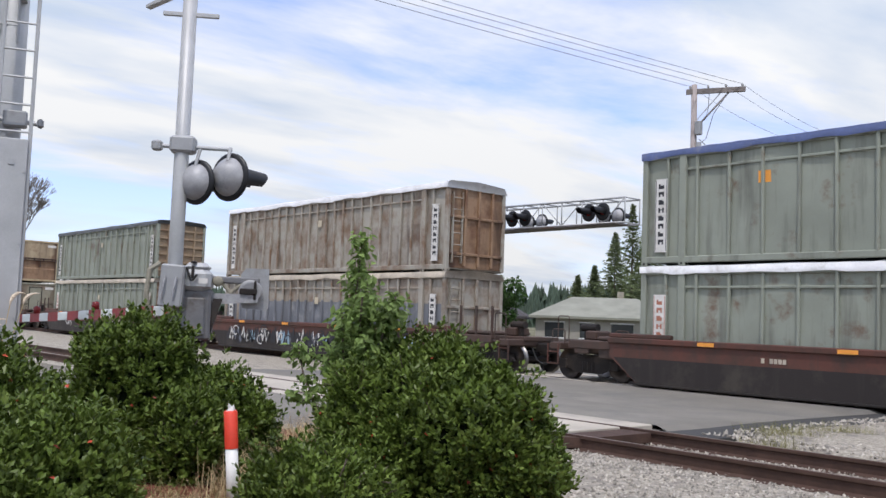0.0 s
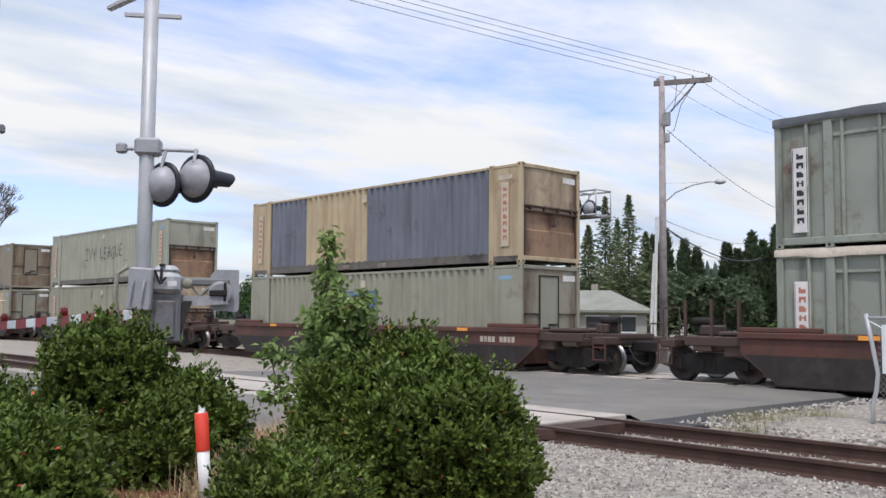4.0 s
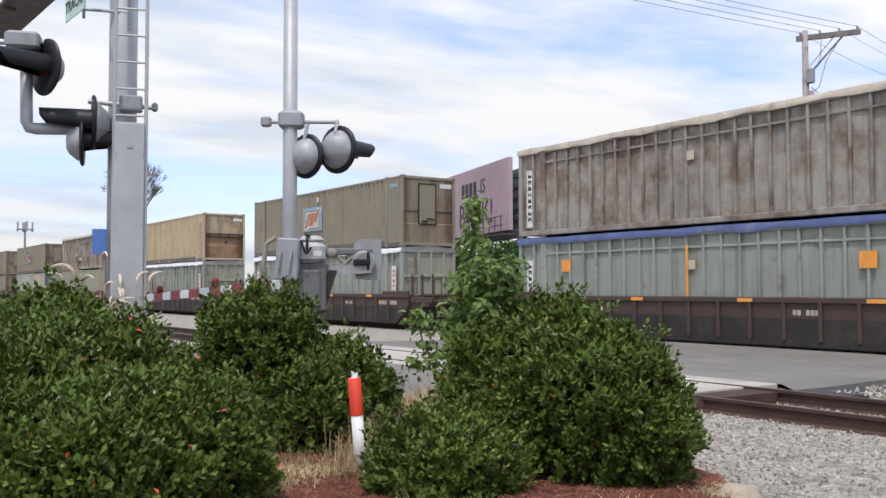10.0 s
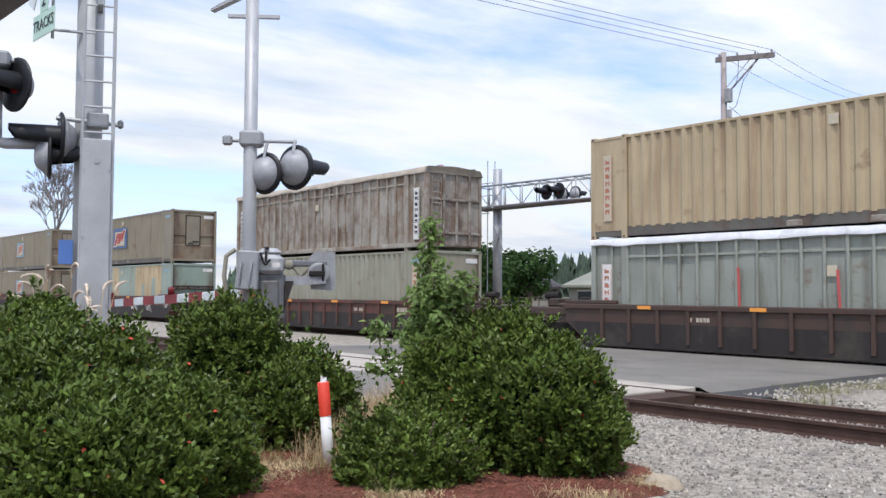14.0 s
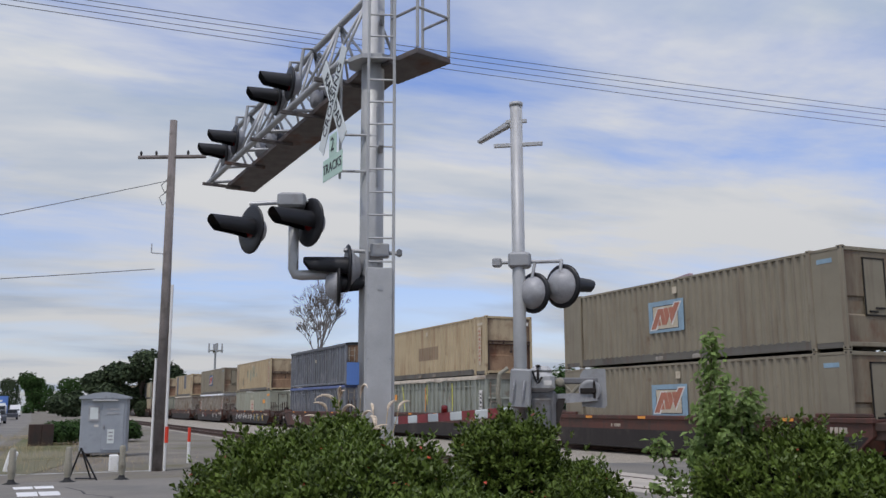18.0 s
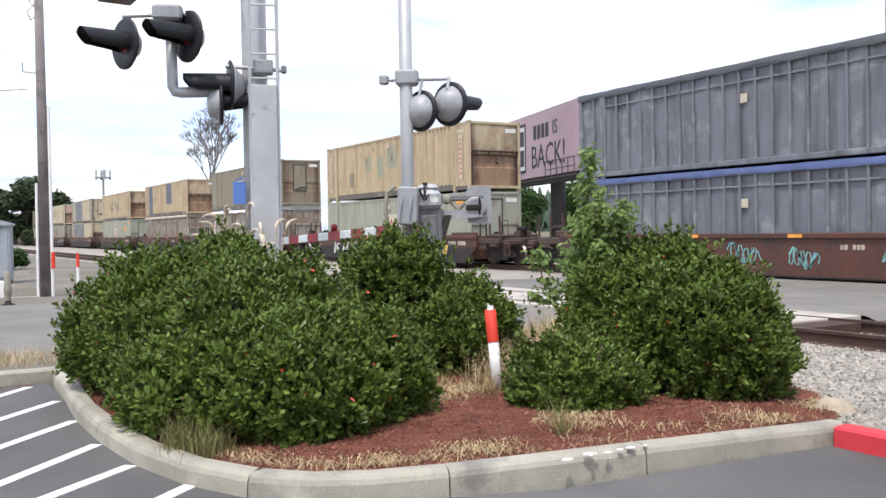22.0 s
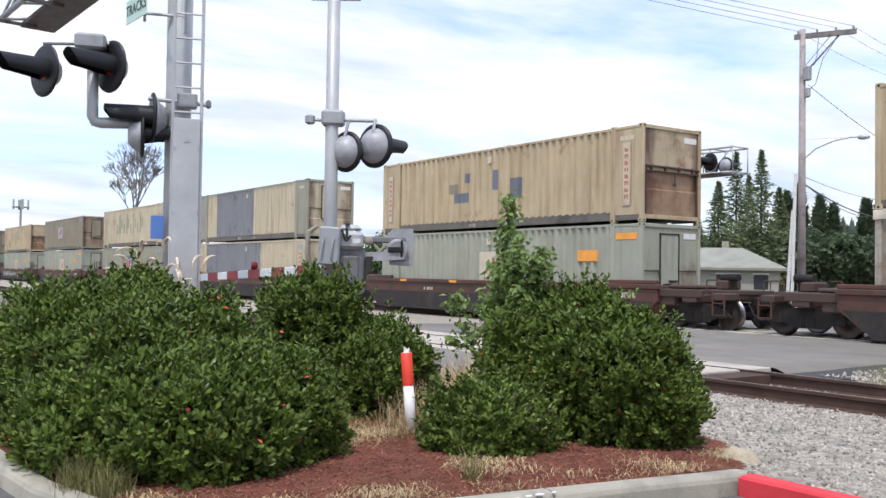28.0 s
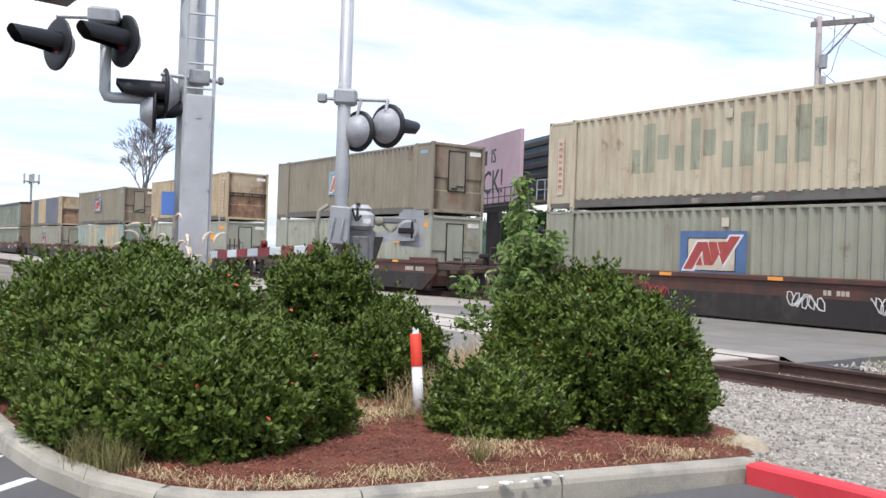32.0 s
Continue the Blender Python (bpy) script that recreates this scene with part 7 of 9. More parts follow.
bush("small low dark green bush beside the marker post",
     [((-6.0, 4.6, 0.36), (0.5, 0.46, 0.35)), ((-5.82, 4.72, 0.33), (0.4, 0.38, 0.29)), ((-6.26, 4.62, 0.34), (0.36, 0.32, 0.31)), ((-5.95, 4.42, 0.28), (0.42, 0.34, 0.27))], 3700, 14, 0.054)

# young sapling growing out of the bush
sap = thing("sapling", "young mid-green sapling with a full crown growing through the bush", "sapling", pose(-6.85, 5.62, 0.15))
rnd = random.Random(31)
tips = []
for k in range(15):
    a = Vector((rnd.uniform(-0.1, 0.1), rnd.uniform(-0.1, 0.1), 0))
    ang, zt = rnd.uniform(0, 6.28), rnd.uniform(1.1, 1.75)
    ro = rnd.uniform(0.3, 0.62) * (1.3 - 0.42 * zt)
    top = Vector((math.cos(ang) * ro, math.sin(ang) * ro, zt)) if k else Vector((-0.12, 0.02, 2.16))
    if k in (1, 2):
        top = Vector((-0.24 + 0.3 * (k - 1), 0.06 - 0.1 * (k - 1), 1.98 - 0.1 * k))
    mid = a.lerp(top, 0.5) + Vector((rnd.uniform(-0.06, 0.06), rnd.uniform(-0.06, 0.06), 0.1))
    part("stem", Shape().sweep([tuple(a), tuple(mid), tuple(top)], 0.009, 5), "bark", sap)
    for i in range(30):
        f_ = rnd.uniform(0.42, 1.0) ** 0.9
        q = a.lerp(mid, f_ * 2) if f_ < 0.5 else mid.lerp(top, f_ * 2 - 1)
        tips.append(q)


def sap_draw():
    q = rnd.choice(tips)
    d = Vector((rnd.gauss(0, 1), rnd.gauss(0, 1), rnd.gauss(0.2, 0.6))).normalized()
    return q + d * rnd.uniform(0, 0.13), d


tagged(part("leaves", leaf_cloud(5200, sap_draw, 0.075, rnd=rnd), "sapling_leaf", sap), kind="stuff")
sh = thing("sapling", "thin green shoot leaning out beside the bush", "sapling", pose(-7.0, 5.4, 0.15))
tips = [Vector((-0.2 - 0.04 * i, 0.0, 0.72 + 0.055 * i)) for i in range(9)] + [Vector((-0.5 - 0.03 * i, 0.02, 0.74 + 0.01 * i)) for i in range(5)] + [Vector((-0.52, 0, 1.12 + 0.03 * i)) for i in range(4)]
part("stem", Shape().sweep([(0.05, 0, 0), (-0.04, 0, 0.5), (-0.2, 0, 0.72), (-0.43, 0, 0.95), (-0.54, 0, 1.22)], 0.008, 5), "bark", sh)
part("stem", Shape().sweep([(-0.3, 0, 0.8), (-0.5, 0.01, 0.73), (-0.66, 0.02, 0.76)], 0.006, 5), "bark", sh)
tagged(part("leaves", leaf_cloud(240, sap_draw, 0.075, rnd=rnd), "sapling_leaf", sh), kind="stuff")


GRASS = {}
BED_IN = inset(KERB, 0.24) + [(-4.75, 6.25), (-5.3, 6.75), (-11.2, 7.4), (-11.1, 1.5)]


def grass_tuft(x, y, z, n, h, spread, seed, mtl="dry_grass", label="tuft of dry straw-coloured grass", flat=0.0):
    r_ = random.Random(seed)
    s = GRASS.setdefault((mtl, label), Shape())
    for _ in range(int(n * 4.0)):
        a = r_.uniform(0, 6.283)
        bx_, by_ = x + r_.gauss(0, spread * 0.5), y + r_.gauss(0, spread * 0.5)
        if label.startswith(("flat", "tuft")) and bx_ > -11 and not inside(bx_, by_, BED_IN):
            continue
        L, lean = h * r_.uniform(0.35, 1.2), r_.uniform(0.1, 1.1) + flat
        w = 0.0021
        pts, ang, px_, pz_ = [], 0.15 + 0.3 * lean, 0.0, 0.0
        a2 = a + r_.uniform(-0.5, 0.5)
        for k in range(4):
            pts.append((bx_ + px_ * math.cos(a + (a2 - a) * k / 3), by_ + px_ * math.sin(a + (a2 - a) * k / 3), z + max(0.01, pz_)))
            px_, pz_ = px_ + L / 3 * math.sin(ang), pz_ + L / 3 * math.cos(ang)
            ang += lean * 0.55
        ox, oy = -math.sin(a) * w, math.cos(a) * w
        (ax_, ay_, az_), (b0, b1, b2), (c0, c1, c2), (d0, d1, d2) = pts
        s.add([(ax_ - ox, ay_ - oy, z - 0.01), (ax_ + ox, ay_ + oy, z - 0.01), (b0 + ox, b1 + oy, b2), (b0 - ox, b1 - oy, b2), (c0 + ox * 0.7, c1 + oy * 0.7, c2), (c0 - ox * 0.7, c1 - oy * 0.7, c2), (d0, d1, d2)], [(0, 1, 2, 3), (3, 2, 4, 5), (5, 4, 6)])


for i, (x, y) in enumerate(((-8.2, 6.3), (-8.7, 6.6), (-7.8, 6.2), (-9.2, 6.9), (-7.6, 5.75))):
    grass_tuft(x, y, bed_z(x, y), 150, 0.5, 0.5, 170 + i, "dry_grass", "stand of dry grass behind the bushes")
for i, (x, y) in enumerate(((-10.2, 7.3), (-10.6, 7.8), (-9.8, 7.6), (-10.0, 8.1), (-9.4, 7.9), (-10.9, 7.3), (-9.1, 7.3), (-8.6, 7.2))):
    grass_tuft(x, y, 0.0, 190, 0.34, 0.55, 190 + i, "dry_grass", "stand of dry grass behind the bushes", 0.3)
solid("dry_grass_patch", Shape().slab([(-11.2, 7.2), (-9.6, 6.9), (-8.0, 6.85), (-7.6, 7.3), (-8.6, 8.2), (-9.4, 9.0), (-10.4, 8.75)], -0.06, 0.02), "straw_ground", "trampled straw-coloured dry grass beside the road", "grass", "structure")
# straw lying flat on the mulch along the kerb
rnd = random.Random(61)
straw = [(-5.45, 2.05), (-5.15, 2.4), (-5.05, 2.8), (-4.98, 3.15), (-4.95, 3.5), (-4.88, 3.9), (-4.82, 4.3), (-4.78, 4.7), (-4.72, 5.1), (-4.75, 5.5), (-5.3, 2.5), (-5.25, 3.2), (-5.4, 4.2), (-5.9, 1.85), (-6.6, 3.6), (-6.9, 4.0)]
for i, (x, y) in enumerate(straw):
    grass_tuft(x, y, bed_z(x, y) - 0.005, 130, 0.19, 0.32, 140 + i, "dry_grass", "flattened dry straw on the mulch", 1.9)
for i, (x, y, n, h, sp) in enumerate(((-6.45, 1.62, 150, 0.34, 0.16), (-6.2, 1.7, 70, 0.3, 0.14), (-5.2, 2.6, 80, 0.16, 0.3), (-5.1, 3.3, 90, 0.18, 0.35), (-5.0, 4.0, 70, 0.2, 0.3), (-4.95, 4.6, 90, 0.2, 0.3), (-4.9, 5.3, 120, 0.25, 0.3),
                                       (-4.95, 6.2, 150, 0.2, 0.22), (-5.0, 6.6, 120, 0.2, 0.2), (-7.4, 5.0, 220, 0.5, 0.5), (-7.1, 5.4, 160, 0.42, 0.4), (-7.0, 4.6, 90, 0.35, 0.3), (-5.55, 2.15, 60, 0.16, 0.25), (-5.3, 6.8, 90, 0.22, 0.25), (-5.9, 6.9, 120, 0.4, 0.4))):
    low_ = 0 if i < 2 or 8 < i < 12 else 1
    grass_tuft(x, y, bed_z(x, y), n * (0.35 if low_ else 1.0), h * (0.6 if low_ else 0.85), sp, 40 + i, *(("weed", "wispy olive tuft spilling over the kerb") if i < 2 else ()), flat=0.9 * low_)
for i, (x, y, n, h, sp) in enumerate(((-6.5, 4.2, 70, 0.3, 0.25), (-5.2, 3.9, 26, 0.36, 0.06), (-7.2, 4.0, 90, 0.3, 0.3), (-12.2, 0.2, 120, 0.22, 0.8), (-12.4, -1.4, 140, 0.22, 0.9), (-7.9, 14.3, 160, 0.3, 0.6), (-7.6, 15.6, 160, 0.25, 0.6), (-7.4, 13.2, 60, 0.25, 0.4))):
    grass_tuft(x, y, 0.1 if y < 9 else 0.03, n, h, sp, 70 + i, "weed", "patch of low green weeds")
for i, (x, y) in enumerate(((-12.0, -0.5), (-12.3, 1.0), (-11.9, 2.2), (-12.6, -2.4))):
    grass_tuft(x, y, 0.1, 200, 0.2, 0.8, 90 + i)
for i in range(26):
    r_ = random.Random(300 + i)
    grass_tuft(r_.uniform(-62, -26), r_.uniform(-1.2, 3.2), 0.05, 55, 0.32, 1.6, 300 + i, "weed" if i % 3 == 0 else "dry_grass", "dry weeds scattered over the gravel yard")
# pale plumes arching round the tower foot
rnd = random.Random(88)
for cx, cy in ((-10.9, 3.5), (-10.8, 3.75), (-11.05, 3.3)):
    pl = thing("plume_grass", "tuft of tall pale arching grass plumes by the tower foot", "grass", pose(cx, cy, 0.1), group="plume grass at the tower foot")
    for _ in range(7):
        a, L = rnd.uniform(0, 6.28), rnd.uniform(1.15, 1.72)
        o = rnd.uniform(0.1, 0.3)
        c_, s_ = math.cos(a), math.sin(a)
        pts = [(c_ * o * k ** 1.6, s_ * o * k ** 1.6, L * k) for k in np.linspace(0, 1, 6)]
        # the head bends over from the tip of its stalk
        q, R = Vector(pts[-1]), rnd.uniform(0.13, 0.2)
        head = [q + Vector((c_ * R * (1 - math.cos(w)), s_ * R * (1 - math.cos(w)), R * 0.8 * math.sin(w))) for w in np.linspace(0, rnd.uniform(1.7, 2.5), 8)]
        st = part("stalk", Shape().sweep(pts, 0.005, 4), "dry_grass", pl)
        plume = Shape()
        for p0, p1, r0, r1 in zip(head, head[1:], (0.006, 0.013, 0.019, 0.021, 0.018, 0.013, 0.008), (0.013, 0.019, 0.021, 0.018, 0.013, 0.008, 0.002)):
            plume.tube(p0, p1, r0, r1, 7)
        part("plume", plume, "plume", st)

for (mtl, label), s in GRASS.items():
    solid("grass", s, mtl, label, "grass", "stuff")

# mulch chips
rnd = random.Random(77)
chips = Shape()
cnt_ = 0
while cnt_ < 19000:
    x, y = rnd.uniform(-8, -4.6), 1.4 + 4.8 * rnd.random()
    if not inside(x, y, BED):
        continue
    z = bed_z(x, y)
    a, L, w = rnd.uniform(0, 6.28), rnd.uniform(0.004, 0.017), rnd.uniform(0.002, 0.005)
    dx, dy = math.cos(a) * L, math.sin(a) * L
    t = rnd.uniform(-0.005, 0.012)
    chips.add([(x - dx + dy * w / L, y - dy - dx * w / L, z + 0.002), (x + dx + dy * w / L, y + dy - dx * w / L, z + 0.003 + t), (x + dx - dy * w / L, y + dy + dx * w / L, z + 0.005 + t), (x - dx - dy * w / L, y - dy + dx * w / L, z + 0.004), (x, y, z + 0.009 + t / 2)], [(0, 1, 4), (1, 2, 4), (2, 3, 4), (3, 0, 4)])
    cnt_ += 1
# leaf and bark litter blown along the foot of the far kerb
for _ in range(1500):
    y = rnd.uniform(-6.5, 1.15)
    x = -11.08 + abs(rnd.gauss(0, 0.16)) + 0.02
    a, L = rnd.uniform(0, 6.28), rnd.uniform(0.008, 0.03)
    dx, dy = math.cos(a) * L, math.sin(a) * L
    chips.add([(x - dx, y - dy, 0.004), (x + dy * 0.4, y - dx * 0.4, 0.006), (x + dx, y + dy, 0.01), (x - dy * 0.4, y + dx * 0.4, 0.008)], [(0, 1, 2), (0, 2, 3)])
solid("mulch_chips", chips, "mulch_chip", "loose red-brown bark chips on the bed", "mulch", "stuff")


def stones(n, region, seed, lo, hi, name, label):
    r_ = random.Random(seed)
    base = [Vector(q) for q in ((1, 0, 0), (-1, 0, 0), (0, 1, 0), (0, -1, 0), (0, 0, 1), (0, 0, -1))]
    fs = [(0, 2, 4), (2, 1, 4), (1, 3, 4), (3, 0, 4), (2, 0, 5), (1, 2, 5), (3, 1, 5), (0, 3, 5)]
    s = Shape()
    for _ in range(n):
        x, y, z = region(r_)
        sc = r_.uniform(lo, hi)
        rot = Euler((r_.uniform(0, 6), r_.uniform(0, 6), r_.uniform(0, 6))).to_matrix()
        s.add([Vector((x, y, z)) + rot @ Vector((q.x * sc * r_.uniform(0.7, 1.3), q.y * sc * r_.uniform(0.6, 1.1), q.z * sc * r_.uniform(0.5, 0.9))) for q in base], fs)
    return solid(name, s, "stone", label, "stones", "stuff")


stones(15000, lambda r_: ((lambda y: (r_.uniform(-9.2 + max(0, 9.5 - y) * 0.9, -0.5), y, -0.026))(6.2 + 8.3 * r_.random() ** 0.8)), 5, 0.011, 0.03, "ballast_stones", "loose grey crushed stones along the near track")
stones(5200, lambda r_: (r_.uniform(-8.6, -1.0), r_.uniform(13.1, 20.0), 0.09), 6, 0.02, 0.05, "ballast_stones", "loose pale crushed stones between the tracks")
stones(1500, lambda r_: (r_.uniform(-9.0, 0), Y_NEAR + r_.choice((-1, 1)) * r_.uniform(0.0, 1.7), -0.025), 7, 0.014, 0.03, "ballast_stones", "coarse ballast between the ties")
solid("rock", core_mesh([((-4.85, 6.35, 0.05), (0.19, 0.18, 0.17)), ((-5.1, 6.5, 0.03), (0.15, 0.14, 0.12))], 1.0), "boulder", "pale rounded boulder at the end of the bed", "rock", smooth=True)

# marker post
post = thing("marker_post", "leaning white plastic marker post with a red sleeve", "post", pose(-6.86, 4.47, 0.12, 3.5, -3, 0))
part("shaft", Shape().tube((0, 0, 0), (0, 0, 0.52), 0.047, None, 18), "post_white", post, "", True)
part("sleeve", Shape().lathe([(0.5, 0.051), (0.78, 0.051), (0.785, 0.045), (0.77, 0.03)], (0, 0, 0), (0, 0, 1), 18), "post_red", post, "red sleeve", True)
part("tip", Shape().add([(0.045, 0, 0.78), (0, 0.045, 0.78), (-0.045, 0, 0.78), (0, -0.045, 0.78), (0.04, 0.01, 0.83), (-0.035, 0.0, 0.845), (0, 0, 0.79)], [(0, 1, 4), (4, 1, 6), (1, 2, 5), (5, 2, 6), (2, 3, 6), (3, 0, 4), (3, 4, 6)]), "post_white", post, "split white plastic tip")

# ---- far side of the road ----
for x, y in ((-22.6, -1.38), (-22.6, -0.29), (-22.75, 0.84), (-22.95, 2.0), (-22.4, -2.6)):
    b = thing("bollard", "weathered pale bollard on a dark rubber base", "bollard", pose(x, y, 0.05), group="bollards along the road")
    part("shaft", Shape().lathe([(0.1, 0.055), (0.3, 0.085), (0.4, 0.09), (0.48, 0.07), (0.76, 0.07), (0.8, 0.05), (0.8, 0.0)], (0, 0, 0), (0, 0, 1), 14), "bollard_c", b, "", True)
    part("base", Shape().lathe([(0.0, 0.2), (0.04, 0.18), (0.08, 0.08), (0.14, 0.06)], (0, 0, 0), (0, 0, 1), 14), "rubber", b, "dark rubber base", True)

cab = thing("equipment_cabinet", "pale blue-grey steel railway equipment cabinet with a door and window", "cabinet", pose(-34.9, 2.5, 0.05, 0, 0, -9))
part("body", Shape().box(-0.65, 0.65, -0.75, 0.75, 0.12, 1.98, 0, 0.03), "cabinet_blue", cab)
part("roof", Shape().add([(x, y, z) for x in (-0.72, 0.74) for y, z in ((-0.82, 1.95), (0.82, 1.95), (0.82, 2.02), (0.4, 2.13), (0, 2.18), (-0.4, 2.13), (-0.82, 2.02))], [tuple(range(6, -1, -1)), tuple(range(7, 14))] + [(i, (i + 1) % 7, 7 + (i + 1) % 7, 7 + i) for i in range(7)]), "cabinet_blue", cab, "shallow bowed roof")
dr = part("door", Shape().box(0.65, 0.68, -0.06, 0.66, 0.22, 1.86, 0, 0.006), "cabinet_blue", cab)
part("handle", Shape().box(0.68, 0.72, 0.0, 0.04, 0.95, 1.1, 0, 0.006), "dome", dr)
part("notice", Shape().box(0.682, 0.688, 0.14, 0.36, 0.45, 0.92), "sign_white", dr, "white notice")
for i in range(3):
    part("mark", Shape().box(0.688, 0.691, 0.18, 0.32, 0.55 + 0.12 * i, 0.6 + 0.12 * i), "dome", dr)
for i in range(2):
    part("vent", Shape().box(0.682, 0.69, 0.1, 0.5, 1.42 + 0.14 * i, 1.49 + 0.14 * i), "dome", dr, "grey stencilled row")
part("awning", Shape().box(0.65, 0.78, -0.4, 0.45, 1.86, 1.92, 0, 0.02), "galv_light", cab, "small rain hood over the door")
win = part("window", Shape().box(0.65, 0.672, -0.5, -0.14, 1.2, 1.72), "dome", cab)
part("pane", Shape().box(0.672, 0.676, -0.45, -0.19, 1.26, 1.66), "sign_white", win)
part("plate", Shape().box(0.652, 0.66, -0.3, -0.16, 1.0, 1.08), "white_mark", cab)
for y in (-0.6, 0.6):
    part("skid", Shape().box(-0.65, 0.65, y - 0.1, y + 0.1, 0, 0.12), "tie", cab)
ts = thing("folding_sign_stand", "dark folding sign stand on the gravel", "sign stand", pose(-23.5, 1.2, 0.05))
part("leg", Shape().tube((-0.27, -0.29, 0), (0.1, -0.07, 0.74), 0.022, None, 6), "black_plastic", ts)
part("leg", Shape().tube((0.28, 0.3, 0), (0.1, -0.07, 0.74), 0.022, None, 6), "black_plastic", ts)
part("leg", Shape().tube((-0.35, 0.2, 0), (0.1, -0.07, 0.74), 0.02, None, 6), "black_plastic", ts)
part("spreader", Shape().tube((0.2, 0.28, 0.05), (-0.1, -0.15, 0.05), 0.018, None, 6), "black_plastic", ts)
for x, y, h, lean in ((-27.6, -0.42, 0.55, 14), (-26.8, 2.15, 0.42, 0)):
    rb = thing("concrete_block", "pale concrete block standing on the gravel", "block", pose(x, y, 0.05, -lean, 0, 0))
    part("block", Shape().box(-0.1, 0.1, -0.12, 0.12, -0.03, h, 0, 0.03), "post_white", rb)


def wood_pole(name, label, x, y, h, r=0.15, mtl="pole_wood"):
    p = thing(name, label, "utility pole", pose(x, y, 0))
    part("shaft", Shape().tube((0, 0, 0), (0, 0, h), r, r * 0.68, 14), mtl, p, "", True)
    return p


up = wood_pole("utility_pole", "tall weathered timber utility pole with one crossarm", -26.15, 3.2, 9.65)
arm_v = Vector((0.45, 0.9, 0)).normalized()
part("crossarm", Shape().tube(tuple(arm_v * -0.95 + Vector((0, 0, 8.6))), tuple(arm_v * 0.95 + Vector((0, 0, 8.6))), 0.06, None, 6), "pole_wood", up)
for s_ in (-0.88, -0.45, 0.45, 0.88):
    q = arm_v * s_
    part("insulator", Shape().lathe([(0, 0.02), (0.06, 0.04), (0.12, 0.025), (0.14, 0.0)], (q.x, q.y, 8.65), (q.x, q.y, 12), 8), "black_plastic", up)
part("conduit", Shape().tube((0.1, 0.15, 0), (0.1, 0.15, 5.0), 0.04, None, 8), "post_white", up)
part("conduit", Shape().tube((0.0, -0.19, 0), (0.0, -0.17, 3.0), 0.035, None, 8), "post_white", up)
part("marker_band", Shape().tube((0.13, 0.17, 0.78), (0.13, 0.17, 1.2), 0.05, None, 10), "post_red", up)
part("hook", Shape().bent([(0, -0.1, 5.85), (-0.25, -0.4, 5.9), (-0.25, -0.4, 6.15)], 0.018, 6), "galv", up)
for z, o in ((7.75, -0.16), (7.4, -0.2)):
    part("cable_loop", Shape().sweep([(0.0, -0.1, z + 0.2), (0.05, o - 0.1, z), (0.02, o, z - 0.2), (0, -0.1, z - 0.1)], 0.012, 5), "wire", up)
mk2 = thing("marker_post", "thin white marker post with a red top by the track", "post", pose(-29.4, 4.5, 0.03))
part("shaft", Shape().tube((0, 0, 0), (0, 0, 0.65), 0.045, None, 10), "post_white", mk2)
part("sleeve", Shape().tube((0, 0, 0.65), (0, 0, 1.07), 0.047, None, 10), "post_red", mk2)
up2 = wood_pole("utility_pole", "weathered timber utility pole with slanting crossarm and lamp", -19.62, 29.0, 10.4, 0.15, "pole_pale")
pv = Vector((0.62, 0.78, 0)).normalized()
AH = 10.15


def on_arm(d, z=0.0):
    """A point of the long crossarm, d metres out from the pole."""
    return (pv.x * d, pv.y * d, AH + 0.1 * d + z)


ca = part("crossarm", Shape().add([(*(Vector(on_arm(d)) + Vector((-pv.y * o, pv.x * o, z))),) for d in (-0.28, 1.85) for o, z in ((-0.06, -0.09), (0.06, -0.09), (0.06, 0.09), (-0.06, 0.09))], [(3, 2, 1, 0), (4, 5, 6, 7), (0, 1, 5, 4), (1, 2, 6, 5), (2, 3, 7, 6), (3, 0, 4, 7)]), "pole_wood", up2, "dark timber crossarm on one side")
for d in (-0.15, 0.5, 1.15, 1.75):
    q = on_arm(d, 0.09)
    part("insulator", Shape().lathe([(0, 0.02), (0.06, 0.045), (0.12, 0.03), (0.15, 0.0)], q, (q[0], q[1], 14), 8), "dome", ca)
part("brace", Shape().tube((0, 0, 8.75), on_arm(1.25, -0.09), 0.032, None, 6), "pole_wood", up2)
part("brace", Shape().tube((0, 0, 9.0), on_arm(0.95, -0.09), 0.018, None, 6), "galv", up2)
part("switch_box", Shape().box(0.1, 0.32, -0.12, 0.1, 8.55, 9.05, 0, 0.03), "grey_box", up2, "grey switch box")
part("switch_box", Shape().box(0.12, 0.3, -0.08, 0.08, 7.95, 8.3, 0, 0.04), "dome", up2, "dark switch box")
part("jumper", Shape().sweep([on_arm(0.55), (0.42, 0.25, 9.5), (0.4, 0.1, 9.1), (0.2, 0, 9.0)], 0.012, 5).sweep([on_arm(1.3), (0.6, 0.3, 9.3), (0.45, 0.1, 8.4), (0.2, 0, 8.2)], 0.012, 5), "wire", up2)
part("lamp_arm", Shape().sweep([(0, 0, 5.75), (0.4, 0.24, 6.16), (0.9, 0.52, 6.4), (1.35, 0.8, 6.5), (1.6, 0.96, 6.5)], 0.025, 8), "galv", up2)
part("lamp_stay", Shape().tube((0, 0, 6.5), (1.5, 0.92, 6.5), 0.01, None, 5), "galv", up2)
part("lamp_head", Shape().lathe([(0, 0.0), (0.04, 0.07), (0.2, 0.1), (0.38, 0.06), (0.42, 0.0)], (1.52, 0.92, 6.49), (2.5, 1.52, 6.51), 12), "galv_light", up2, "", True)
